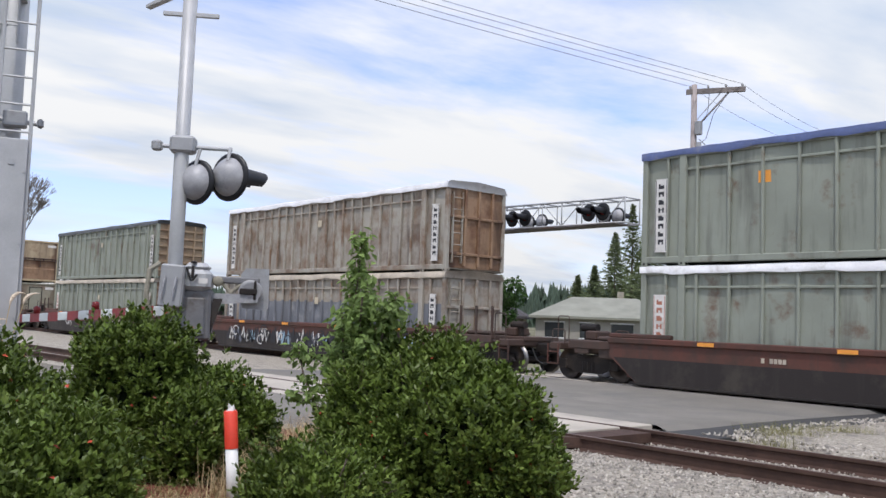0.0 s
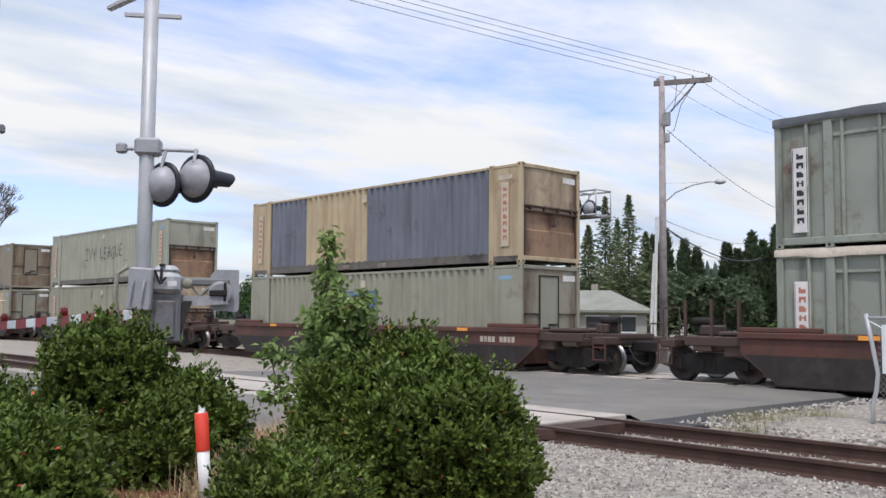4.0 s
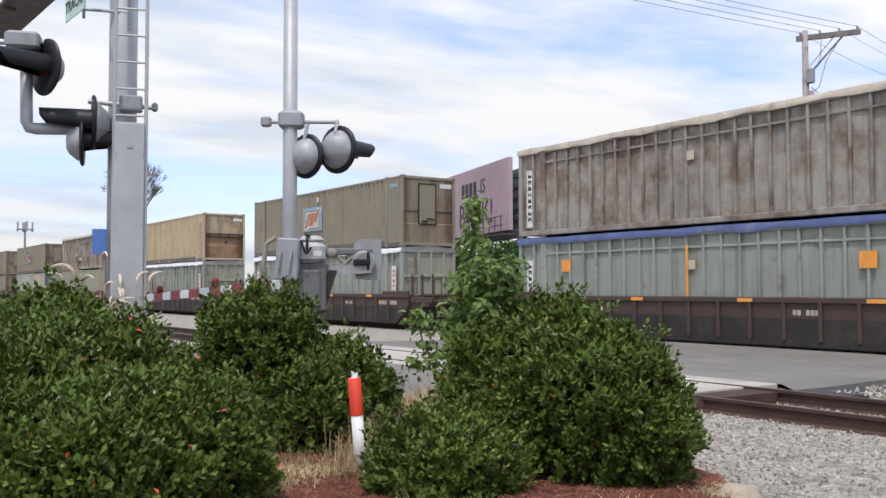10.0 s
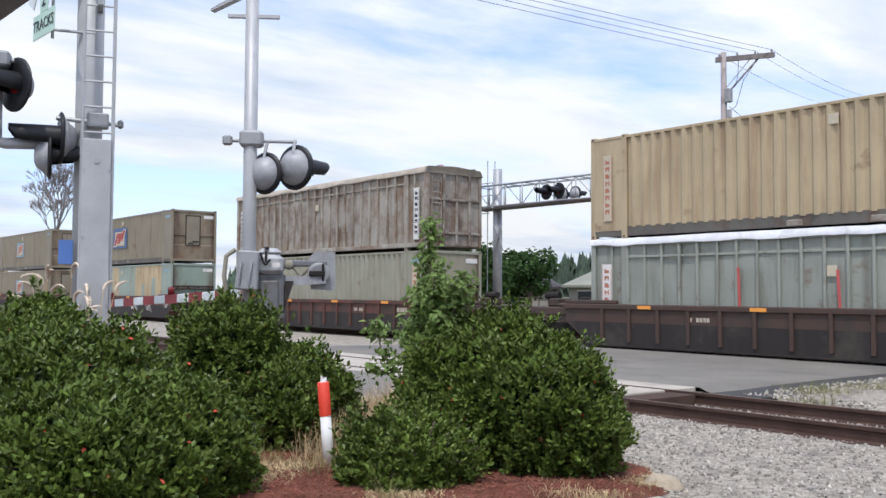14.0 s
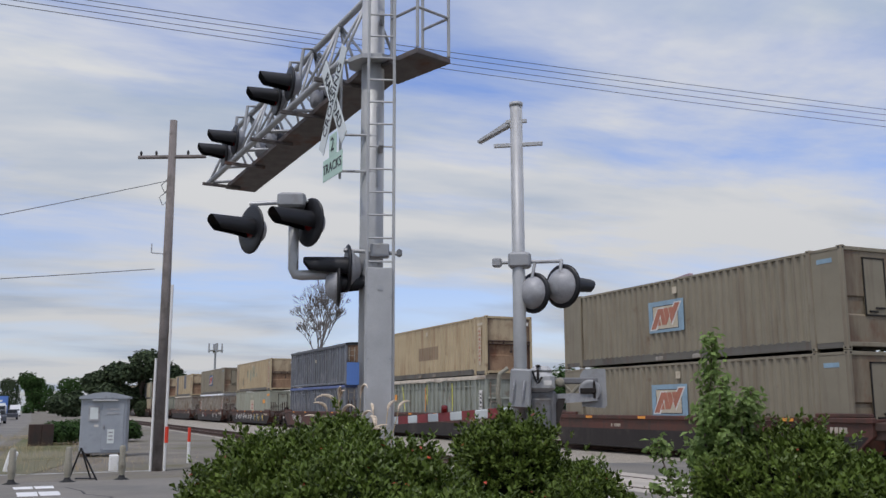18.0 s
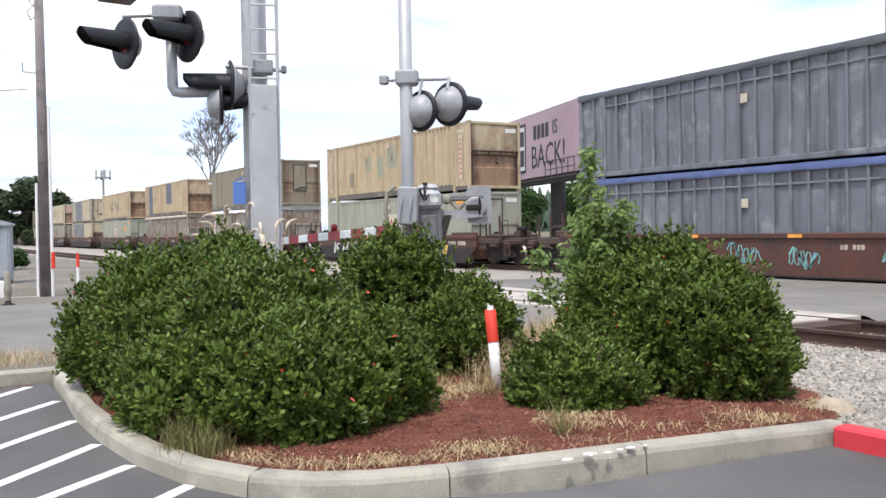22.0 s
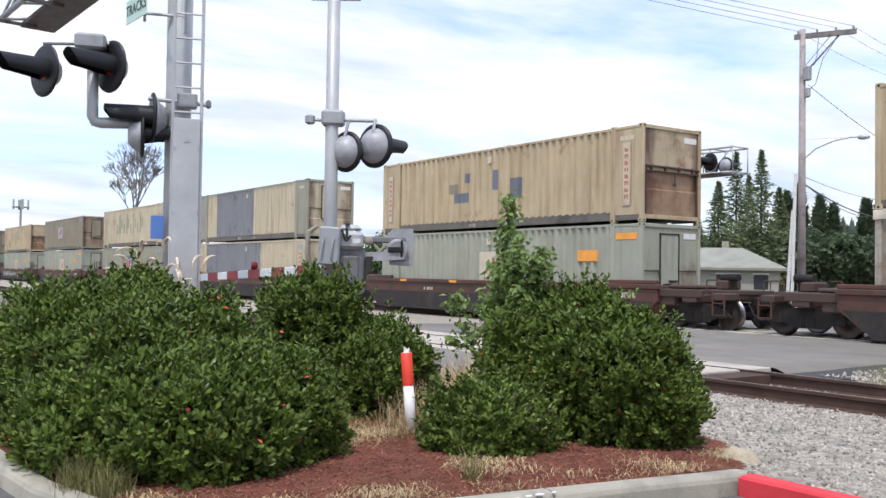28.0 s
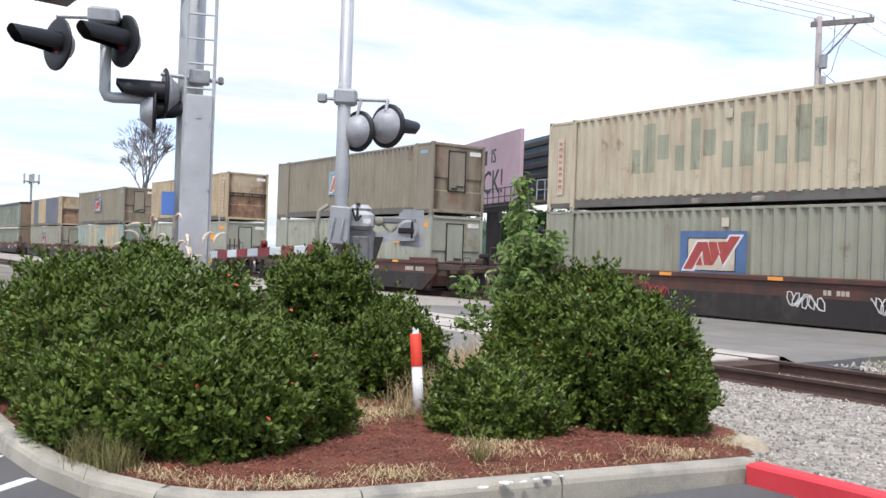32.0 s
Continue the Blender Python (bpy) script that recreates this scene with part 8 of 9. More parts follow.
for x0, x1, h in ((-0.22, -0.18, 5.3), (-0.44, -0.29, 4.0)):
    part("conduit", Shape().tube((x0 - 0.1, -0.12, 0), (x1, -0.1, h), 0.06, None, 8), "post_white", up2, "white cable riser pipe")


def wire(a, b, sag, r=0.008, label="thin dark overhead wire"):
    a, b = Vector(a), Vector(b)
    pts = [a.lerp(b, i / 24) - Vector((0, 0, sag * 4 * (i / 24) * (1 - i / 24))) for i in range(25)]
    return solid("overhead_wire", Shape().sweep([tuple(p) for p in pts], r, 5), "wire", label, "wire", group="overhead wires")


for k, (d, dn) in enumerate(((-0.15, 0.0), (0.5, 0.25), (1.15, 0.45), (1.75, 0.7))):
    q = Vector(on_arm(d, 0.2)) + Vector((-19.62, 29.0, 0))
    wire(q, (-20.35 - 0.3 * dn, -30.0, 10.3 + 0.05 * k), 0.5)
    if k != 1:
        # on past the pole, away over the houses
        wire(q, (-30.0 + d * 1.2, 64.0, 14.6 + 0.1 * k), 0.9, 0.007)
wire((-19.6, 29.0, 5.2), (-33.4, 60.0, 6.9), 0.3, 0.011, "dark service cable over the houses")
wire((-19.6, 29.0, 4.95), (-33.0, 60.0, 5.9), 0.6, 0.028, "thick dark service cable")
wire((-19.5, 29.0, 4.9), (-26.0, 44.0, 4.7), 0.25, 0.016, "dark service cable over the houses")
wire((-19.4, 29.0, 8.4), (-30.6, 60.0, 8.7), 0.4, 0.012)
wire((-26.15, 3.1, 7.9), (-27.0, -12.0, 3.6), 0.1, 0.011)
wire((-26.3, 2.9, 5.44), (-27.0, -20.0, 3.2), 0.15, 0.011)

# ---- far cantilever signal across the tracks ----
FC = (-28.05, 25.65)
far = thing("cantilever_signal", "galvanised cantilever crossing signal on the far side of the tracks", "crossing signal", pose(FC[0], FC[1], 0.1))
part("pole", Shape().tube((0, 0, 0), (0, 0, 6.6), 0.2, 0.18, 16), "galv", far, "", True)
AX2 = Vector((8.0, 0.5, 0))
t2 = part("truss_arm", Shape().tube((-1.0, 0.4, 5.9), (AX2.x, 0.4 + AX2.y, 5.9), 0.04, None, 8), "galv_light", far, "", True)
for oy, z in ((0.4, 5.05), (-0.4, 5.05), (-0.4, 5.9)):
    bar("chord", t2, (-1.0, oy, z), (AX2.x, oy + AX2.y, z), 0.04)
for i in range(11):
    x = -1.0 + 9.0 * i / 10
    y = AX2.y * i / 10
    for oy in (0.4, -0.4):
        bar("strut", t2, (x, oy + y, 5.05), (x, oy + y, 5.9), 0.022)
    for z in (5.05, 5.9):
        bar("cross_tube", t2, (x, 0.4 + y, z), (x, -0.4 + y, z), 0.022)
    if i < 10:
        bar("brace", t2, (x, -0.4 + y, 5.05 if i % 2 else 5.9), (x + 0.9, -0.4 + y + 0.05, 5.9 if i % 2 else 5.05), 0.018)
part("walkway", Shape().box(-1.2, 8.0, -0.4, 0.4, 4.95, 5.0), "grating", far)
hr = Shape()
for x in (-1.2, -0.5, 0.2):
    hr.tube((x, -0.45, 4.95), (x, -0.45, 6.0), 0.02, None, 6)
part("railing", hr.bent([(-1.2, -0.45, 6.0), (0.2, -0.45, 6.0)], 0.02).bent([(-1.2, -0.45, 5.5), (0.2, -0.45, 5.5)], 0.02), "galv_light", far)
for x in (3.4, 4.05, 7.05, 7.65):
    flasher_head(far, (x, -0.6, 5.35), (0, -1, 0), True, 0.3)
    flasher_head(far, (x - 0.35, 0.6, 5.35), (0, 1, 0), True, 0.3)
ladder2 = Shape().tube((-0.5, -0.1, 0.5), (-0.5, -0.1, 7.0), 0.02, None, 6).tube((-0.5, 0.3, 0.5), (-0.5, 0.3, 7.0), 0.02, None, 6)
part("ladder", ladder2, "galv", far)
for sgn_, ang in ((1, 45), (-1, -45)):
    part("crossbuck_blade", Shape().box(-0.6, 0.6, -0.02, 0.0, -0.11, 0.11), "galv_light", far, at=pose(0.35, -0.3, 3.75, 0, 0, -22) @ pose(0, 0.02 * sgn_, 0, 0, ang, 0))
fg = thing("gate_mast", "slim far crossing mast with a small platform", "crossing gate", pose(-28.3, 24.6, 0.0))
part("pole", Shape().tube((0, 0, 0), (0, 0, 4.85), 0.09, None, 12), "galv", fg, "", True)
fr_ = Shape()
for x in (-1.1, -0.6, -0.1):
    fr_.tube((x, 0, 3.95), (x, 0, 4.8), 0.022, None, 6)
part("railing", fr_.tube((-1.1, 0, 4.8), (0.9, 0, 4.8), 0.022, None, 6).tube((-1.1, 0, 4.4), (-0.1, 0, 4.4), 0.02, None, 6), "galv", fg)
part("platform", Shape().box(-1.15, 0.1, -0.35, 0.35, 3.88, 3.95), "grating", fg)
flasher_head(fg, (-0.35, -0.3, 2.6), (-0.3, -1, 0), True, 0.28)
flasher_head(fg, (0.35, -0.3, 2.6), (-0.3, -1, 0), True, 0.28)

# ---- billboard ----
BL, BR = Vector((-55.5, 37.6, 0)), Vector((-42.0, 33.8, 0))
bdir = (BR - BL).normalized()
bang = math.degrees(math.atan2(bdir.y, bdir.x))
bb = thing("billboard", "pink advertising billboard on a dark steel column", "billboard", pose(BL.x, BL.y, 0, 0, 0, bang))
part("panel", Shape().box(0, 14.0, 0, 0.25, 4.9, 9.1, 0, 0.02), "billboard_pink", bb)
part("panel", Shape().box(1.5, 12.9, 2.6, 2.85, 4.9, 9.1, 0, 0.02), "billboard_back", bb, "dark back of the second face", at=pose(0, 0, 0, 0, 0, 0))
for i in range(6):
    part("slat", Shape().box(1.7, 12.7, 2.5, 2.6, 5.15 + 0.68 * i, 5.45 + 0.68 * i, 0, 0.02), "roof_dark", bb)
part("column", Shape().tube((6.8, 1.4, -0.2), (6.8, 1.4, 6.5), 0.5, None, 16), "roof_dark", bb, "", True)
part("catwalk", Shape().box(-0.2, 15.2, -0.9, -0.1, 4.55, 4.65).box(-0.2, 15.2, 0.2, 0.4, 4.4, 4.9), "roof_dark", bb)
cr = Shape()
for x in np.arange(10.5, 15.3, 0.9):
    cr.tube((x, -0.9, 4.6), (x, -0.9, 5.6), 0.03, None, 6)
part("railing", cr.bent([(10.5, -0.9, 5.6), (15.2, -0.9, 5.6)], 0.03).bent([(10.5, -0.9, 5.1), (15.2, -0.9, 5.1)], 0.03), "roof_dark", bb)
cr2 = Shape()
for x in (-1.9, -1.2, -0.5, 0.2):
    cr2.tube((x, -0.9, 4.6), (x, -0.9, 5.7), 0.035, None, 6)
part("railing", cr2.bent([(-1.9, -0.9, 5.7), (0.2, -0.9, 5.7)], 0.035).bent([(-1.9, -0.9, 5.15), (0.2, -0.9, 5.15)], 0.03), "roof_dark", bb)
part("catwalk", Shape().box(-2.0, -0.21, -0.9, -0.1, 4.55, 4.65), "roof_dark", bb)
lg = part("logo_panel", Shape().box(0.9, 4.6, -0.02, 0.0, 5.3, 8.6), "black_mark", bb, "black and white emblem box")
part("logo_panel", Shape().box(1.1, 4.4, -0.03, -0.02, 5.5, 8.4), "white_mark", lg)
for i in range(3):
    part("mark", Shape().box(1.35 + i * 1.05, 2.2 + i * 1.05, -0.04, -0.03, 7.1, 8.1), "black_mark", lg)
    part("mark", Shape().box(1.35 + i * 1.05, 2.2 + i * 1.05, -0.04, -0.03, 5.75, 6.85), "black_mark", lg)
for i in range(4):
    part("mark", Shape().box(6.1 + i * 0.72, 6.65 + i * 0.72, -0.012, 0.0, 7.35, 8.25), "black_mark", bb)
lettering("lettering", "IS", 1.25, "black_mark", bb, pose(9.9, -0.01, 7.8) @ FACE, depth=0.01)
lettering("lettering", "BACK!", 2.1, "black_mark", bb, pose(8.6, -0.01, 6.15) @ FACE, depth=0.01)


# ---- chain-link fence between the tracks, with its end post knocked crooked ----
cf = thing("chain_link_fence", "grey chain-link fence with a bent end post and a white notice", "fence", pose(-6.45, 15.12, -0.03))
part("post", Shape().sweep([(0, 0, -0.1), (0.03, 0, 0.45), (0.08, 0, 0.64), (0.11, 0, 0.9), (0.02, 0, 1.4), (-0.05, 0, 1.78)], 0.033, 10), "galv_light", cf, "crooked steel end post", True)
for x in (2.4, 4.8, 7.2):
    part("post", Shape().tube((x, 0, -0.1), (x, 0, 1.78), 0.033, None, 10), "galv_light", cf, "", True)
part("top_rail", Shape().tube((-0.04, 0, 1.72), (7.2, 0, 1.7), 0.024, None, 8), "galv_light", cf, "", True)
part("brace", Shape().tube((-0.02, 0, 1.68), (0.3, -0.01, 1.5), 0.016, None, 6), "galv_light", cf)
mesh_ = Shape()
PW, Z0, Z1 = 0.085, 0.22, 1.68
for k in range(-17, 85):
    for sg in (1, -1):
        x0 = 0.12 + k * PW
        xa, xb = (x0, x0 + (Z1 - Z0) * 0.9) if sg > 0 else (x0 + (Z1 - Z0) * 0.9, x0)
        lo_, hi_ = (xa, Z0), (xb, Z1)
        t0 = max(0.0, (0.12 - lo_[0]) / (hi_[0] - lo_[0])) if sg > 0 else 0.0
        t1 = 1.0 if sg > 0 else min(1.0, (lo_[0] - 0.12) / (lo_[0] - hi_[0]))
        if sg > 0 and hi_[0] > 7.2:
            t1 = (7.2 - lo_[0]) / (hi_[0] - lo_[0])
        if sg < 0 and lo_[0] > 7.2:
            t0 = (lo_[0] - 7.2) / (lo_[0] - hi_[0])
        if t1 - t0 < 0.02:
            continue
        p = [(lo_[0] + (hi_[0] - lo_[0]) * t, 0.003 * sg, lo_[1] + (hi_[1] - lo_[1]) * t) for t in (t0, t1)]
        mesh_.tube(p[0], p[1], 0.0035, None, 3, caps=False)
tagged(part("wire_mesh", mesh_, "chain_wire", cf, "woven wire mesh"), kind="stuff")
nt_ = part("notice", Shape().box(0.19, 0.78, -0.045, -0.035, 0.9, 1.62, 0, 0.004), "sign_white", cf, "white notice with grey print")
for z, x0, x1, hgt in ((1.5, 0.3, 0.68, 0.06), (1.4, 0.36, 0.62, 0.04), (1.31, 0.32, 0.5, 0.04), (1.21, 0.28, 0.7, 0.055), (1.04, 0.26, 0.4, 0.03), (1.04, 0.46, 0.7, 0.03), (0.98, 0.26, 0.34, 0.04)):
    part("mark", Shape().box(x0, x1, -0.049, -0.045, z, z + hgt), "dome", nt_)

# ---- houses beyond the tracks ----
def house(label, x, y, rot, w, d, eave, ridge, roof, wall, windows):
    h = thing("house", label, "house", pose(x, y, -0.3, 0, 0, rot))
    part("wall", Shape().box(-w / 2, w / 2, -d / 2, d / 2, 0, eave), wall, h)
    o = 0.5
    part("roof", Shape().add([(-w / 2 - o, -d / 2 - o, eave - 0.1), (w / 2 + o, -d / 2 - o, eave - 0.1), (w / 2 + o, d / 2 + o, eave - 0.1), (-w / 2 - o, d / 2 + o, eave - 0.1), (-w / 4, 0, ridge), (w / 4, 0, ridge),
                              (-w / 2 - o, -d / 2 - o, eave + 0.08), (w / 2 + o, -d / 2 - o, eave + 0.08), (w / 2 + o, d / 2 + o, eave + 0.08), (-w / 2 - o, d / 2 + o, eave + 0.08)],
                             [(0, 1, 7, 6), (1, 2, 8, 7), (2, 3, 9, 8), (3, 0, 6, 9), (6, 7, 5, 4), (8, 9, 4, 5), (7, 8, 5), (9, 6, 4), (3, 2, 1, 0)]), roof, h)
    for wx, ww in windows:
        win = part("window", Shape().box(wx - ww / 2, wx + ww / 2, -d / 2 - 0.04, -d / 2 + 0.02, 1.0, 2.1), "glass_dark", h)
        part("window_frame", Shape().box(wx - ww / 2 - 0.08, wx + ww / 2 + 0.08, -d / 2 - 0.06, -d / 2 - 0.03, 2.1, 2.2).box(wx - ww / 2 - 0.08, wx + ww / 2 + 0.08, -d / 2 - 0.06, -d / 2 - 0.03, 0.9, 1.0), "house_white", win)
    part("chimney", Shape().box(w * 0.1, w * 0.1 + 0.5, 0.1, 0.6, ridge - 0.8, ridge + 0.5), "concrete", h)
    return h


house("low house with a pale grey-green hipped roof", -47.4, 58.0, 39, 10.0, 7.5, 2.5, 4.15, "roof_pale", "house_wall", ((-3.6, 1.4), (-1.2, 1.0), (1.4, 1.6), (3.7, 1.0)))
house("small white house with a dark roof", -61.5, 90.5, 32, 5.2, 5.0, 2.3, 4.1, "roof_dark", "house_white", ((-1.2, 0.9), (1.2, 0.9)))
house("small grey house beside the tracks", -58.0, 55.0, 40, 7.0, 6.0, 2.4, 3.8, "roof_dark", "house_wall", ((0, 1.4),))


# ---- trees ----
def conifer(x, y, h, r, seed, z0=0.0, n=900, label="tall dark green conifer", mtl="poplar", taper=0.72):
    r_ = random.Random(seed)
    t = thing("tree", label, "tree", pose(x, y, z0), group="conifers beyond the tracks")
    part("trunk", Shape().tube((0, 0, 0), (0, 0, h * 0.97), 0.014 * h, 0.02, 8), "bark", t)
    s = Shape()
    nb = n // 7
    for i in range(nb):
        f_ = (i + r_.random()) / nb
        f_ = f_ ** 0.85
        zz = h * (0.05 + 0.95 * f_)
        a = i * 2.4 + r_.uniform(-0.5, 0.5)
        rad = r * ((1 - f_) ** taper) * (0.8 + 0.5 * noise.noise((math.cos(a) * 1.2, math.sin(a) * 1.2, zz * 0.45 + seed))) * r_.choice((0.5, 0.7, 0.9, 1.0, 1.25)) + 0.1
        droop = r_.uniform(0.05, 0.4) * (1 - f_) - 0.25 * f_
        out = Vector((math.cos(a), math.sin(a), -droop))
        sd = Vector((-math.sin(a), math.cos(a), 0))
        m_ = max(4, int(11 * rad / r))
        for j in range(m_):
            q = out * rad * (0.2 + 0.8 * (j + r_.random()) / m_) + Vector((0, 0, zz)) + sd * r_.gauss(0, 0.1 * rad) + Vector((0, 0, r_.gauss(0, 0.06)))
            L = (0.3 + 0.24 * r_.random()) * (0.5 + 0.17 * min(r, 2.8)) * (1 - 0.55 * f_)
            d1 = (out + sd * r_.uniform(-1.1, 1.1) + Vector((0, 0, r_.uniform(-0.5, 0.3)))).normalized() * L
            d2 = Vector((r_.gauss(0, 1), r_.gauss(0, 1), r_.gauss(0, 0.7))).normalized() * L * 0.4
            s.add([q - d1 * 0.5, q + d2, q + d1, q - d2], [(0, 1, 2), (0, 2, 3)])
    tagged(part("crown", s, mtl, t), kind="stuff")
    return t


def poplar(x, y, h, r, seed, n=2200):
    """A columnar tree: steep branches packed into a ragged spindle."""
    r_ = random.Random(seed)
    t = thing("tree", "slender columnar dark green poplar", "tree", pose(x, y, 0), group="poplars beyond the tracks")
    part("trunk", Shape().tube((0, 0, 0), (0, 0, h * 0.9), 0.016 * h, 0.03, 8), "bark", t)
    s = Shape()
    for i in range(n):
        f_ = r_.random()
        zz = h * (0.06 + 0.94 * f_)
        a = r_.uniform(0, 6.283)
        env = r * min(1.0, 0.55 + 2.2 * f_) * (1 - f_ ** 3.2) ** 0.8
        rad = env * (0.8 + 0.55 * noise.noise((math.cos(a) * 1.3, math.sin(a) * 1.3, zz * 0.5 + seed))) * r_.uniform(0.55, 1.05)
        q = Vector((math.cos(a) * rad, math.sin(a) * rad, zz))
        L = r_.uniform(0.35, 0.75)
        d1 = Vector((math.cos(a) * 0.5 + r_.gauss(0, 0.35), math.sin(a) * 0.5 + r_.gauss(0, 0.35), r_.uniform(0.2, 1.0))).normalized() * L
        d2 = Vector((-math.sin(a), math.cos(a), r_.gauss(0, 0.4))).normalized() * L * 0.42
        s.add([q - d1 * 0.5, q + d2, q + d1, q - d2], [(0, 1, 2), (0, 2, 3)])
    tagged(part("crown", s, "poplar", t), kind="stuff")
    return t


def broadleaf(x, y, h, r, seed, n=1600, z0=0.0, mtl="broadleaf", label="broad green leafy tree", leaf=0.35, low=0.25):
    r_ = random.Random(seed)
    t = thing("tree", label, "tree", pose(x, y, z0), group="broadleaf trees beyond the tracks")
    tr_ = Shape().tube((0, 0, 0), (0.1, 0, h * 0.5), 0.03 * h, 0.018 * h, 8)
    lumps = []
    for i in range(9):
        a = r_.uniform(0, 6.283)
        q = Vector((math.cos(a) * r * r_.uniform(0.1, 0.65), math.sin(a) * r * r_.uniform(0.1, 0.65), h * r_.uniform(low + 0.2, 0.85)))
        tr_.tube((0.05, 0, h * 0.3), tuple(q), 0.012 * h, 0.004 * h, 6)
        k = r * r_.uniform(0.32, 0.55)
        lumps.append((tuple(q), (k, k, k * 0.85)))
    part("trunk", tr_, "bark", t)
    draw = lump_sampler(lumps, r_, 0.3, seed)
    part("crown", leaf_cloud(n, draw, leaf, rnd=r_), mtl, t)
    return t


for i, (az, d, el, r) in enumerate(((36.3, 88, 7.4, 3.7), (37.7, 91, 7.3, 3.9), (37.0, 97, 6.0, 3.6), (38.7, 87, 5.6, 3.7), (35.3, 92, 5.2, 3.4), (39.9, 93, 3.6, 3.2), (40.9, 98, 3.0, 2.8))):
    conifer(-math.sin(radians(az)) * d, math.cos(radians(az)) * d, 1.6 + d * math.tan(radians(el)), r, 200 + i, n=4600, mtl="fir", taper=1.05)
rnd = random.Random(19)


def toward(az, d):
    """A place at d metres, az degrees to the left of +y as seen from the car park."""
    return -math.sin(radians(az)) * d, math.cos(radians(az)) * d


for i, (az, el) in enumerate(((34.9, 4.9), (34.2, 5.3), (33.1, 4.6), (32.4, 4.1), (30.7, 4.4), (30.1, 4.0), (29.3, 5.0), (28.7, 4.5), (28.0, 5.3), (27.5, 4.9), (26.9, 4.2), (25.9, 3.6), (24.6, 3.8), (23.6, 3.5), (21.5, 4.0), (20.0, 3.6))):
    d = rnd.uniform(100, 125)
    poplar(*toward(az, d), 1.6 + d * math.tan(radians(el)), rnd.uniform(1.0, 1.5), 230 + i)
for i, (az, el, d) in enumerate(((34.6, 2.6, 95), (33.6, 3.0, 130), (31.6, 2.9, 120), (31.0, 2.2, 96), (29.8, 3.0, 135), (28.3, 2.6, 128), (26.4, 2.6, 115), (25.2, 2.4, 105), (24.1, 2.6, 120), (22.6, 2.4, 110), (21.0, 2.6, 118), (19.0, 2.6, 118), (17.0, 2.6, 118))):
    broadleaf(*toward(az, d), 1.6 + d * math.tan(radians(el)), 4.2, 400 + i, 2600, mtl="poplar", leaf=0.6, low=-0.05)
for i, (az, h) in enumerate(((27.3, 2.8), (25.6, 3.3), (22.7, 3.6), (20.4, 3.2))):
    conifer(*toward(az, 72), h, 1.7, 440 + i, n=1500, label="low bright green conical tree", mtl="bright_leaf")
lx, ly = toward(27.2, 80)
sl = thing("street_lamp", "slim pale grey street lamp beyond the houses", "street lamp", pose(lx, ly, 0))
part("pole", Shape().tube((0, 0, 0), (0, 0, 4.6), 0.07, 0.05, 8), "galv_light", sl)
part("arm", Shape().sweep([(0, 0, 4.6), (0.12, 0.02, 4.85), (0.5, 0.06, 4.98), (1.0, 0.1, 5.0)], 0.04, 6), "galv_light", sl)
part("lamp_head", Shape().box(0.9, 1.4, 0.0, 0.22, 4.95, 5.06, 0, 0.03), "galv_light", sl)
for i, (x, y, h, r) in enumerate(((-52, 44, 5.0, 3.2), (-47, 46, 4.4, 2.6), (-58, 47, 5.2, 3.2), (-63, 44, 5.0, 3.0), (-70, 48, 5.5, 3.2), (-80, 50, 6, 3.5), (-45, 40, 4.6, 2.4))):
    broadleaf(x, y, h, r, 260 + i, 2200, leaf=0.38)
for i, (x, y, h, r) in enumerate(((-26, 78, 5, 3), (-20, 84, 4.5, 3), (-30, 90, 6, 3.2), (-14, 92, 5, 3.2), (-38, 80, 5, 3), (-8, 88, 5, 3))):
    broadleaf(x, y, h, r, 280 + i, 1500, leaf=0.42)
# trees at the far end of the line and along the side road; backlit shade is in their darker green
for i, (x, y, h, r) in enumerate(((-178, 15.5, 10.8, 4.0), (-180, 19.5, 12.2, 4.6), (-178, 24, 11.6, 4.2), (-190, 13.2, 8.5, 3.2), (-200, 33, 7, 4))):
    broadleaf(x, y, h, r, 300 + i, 3200, mtl="conifer", leaf=0.9, label="massive tree far along the line, its green darkened as if backlit", low=-0.1)
for i, (x, y, h, r) in enumerate(((-150, -11.5, 11.3, 4.2), (-190, -14, 11, 4.5), (-300, 2.8, 12, 4.5), (-180, 7.0, 7.0, 3), (-330, 14, 12, 6), (-420, -6, 14, 6), (-420, 6, 13, 7), (-135, -13, 9, 4))):
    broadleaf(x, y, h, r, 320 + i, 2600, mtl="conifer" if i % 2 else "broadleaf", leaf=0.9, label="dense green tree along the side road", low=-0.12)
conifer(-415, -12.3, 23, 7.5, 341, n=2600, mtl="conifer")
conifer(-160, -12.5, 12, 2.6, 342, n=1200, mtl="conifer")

# bare-branched tree beyond the train
bare = thing("tree", "open thin-leaved grey tree beyond the train", "tree", pose(-90, 26.3, 0))
r_ = random.Random(9)
br = Shape()


def grow(p, d, L, r0, depth):
    q = p + d * L
    br.tube(p, q, r0, r0 * 0.68, 4, caps=False)
    if depth == 0:
        return
    for _ in range(3 if depth > 3 else 4):
        nd = (d + Vector((r_.gauss(0, 0.36), r_.gauss(0, 0.36), r_.gauss(0.12, 0.2)))).normalized()
        grow(q, nd, L * r_.uniform(0.55, 0.82), max(0.018, r0 * 0.58), depth - 1)


grow(Vector((0, 0, 0)), Vector((0, 0, 1)), 4.3, 0.24, 6)
tagged(part("crown", br, "bark_pale", bare), kind="stuff")

# distant wooded hills: a low ridge all round the far side
hill = Shape()


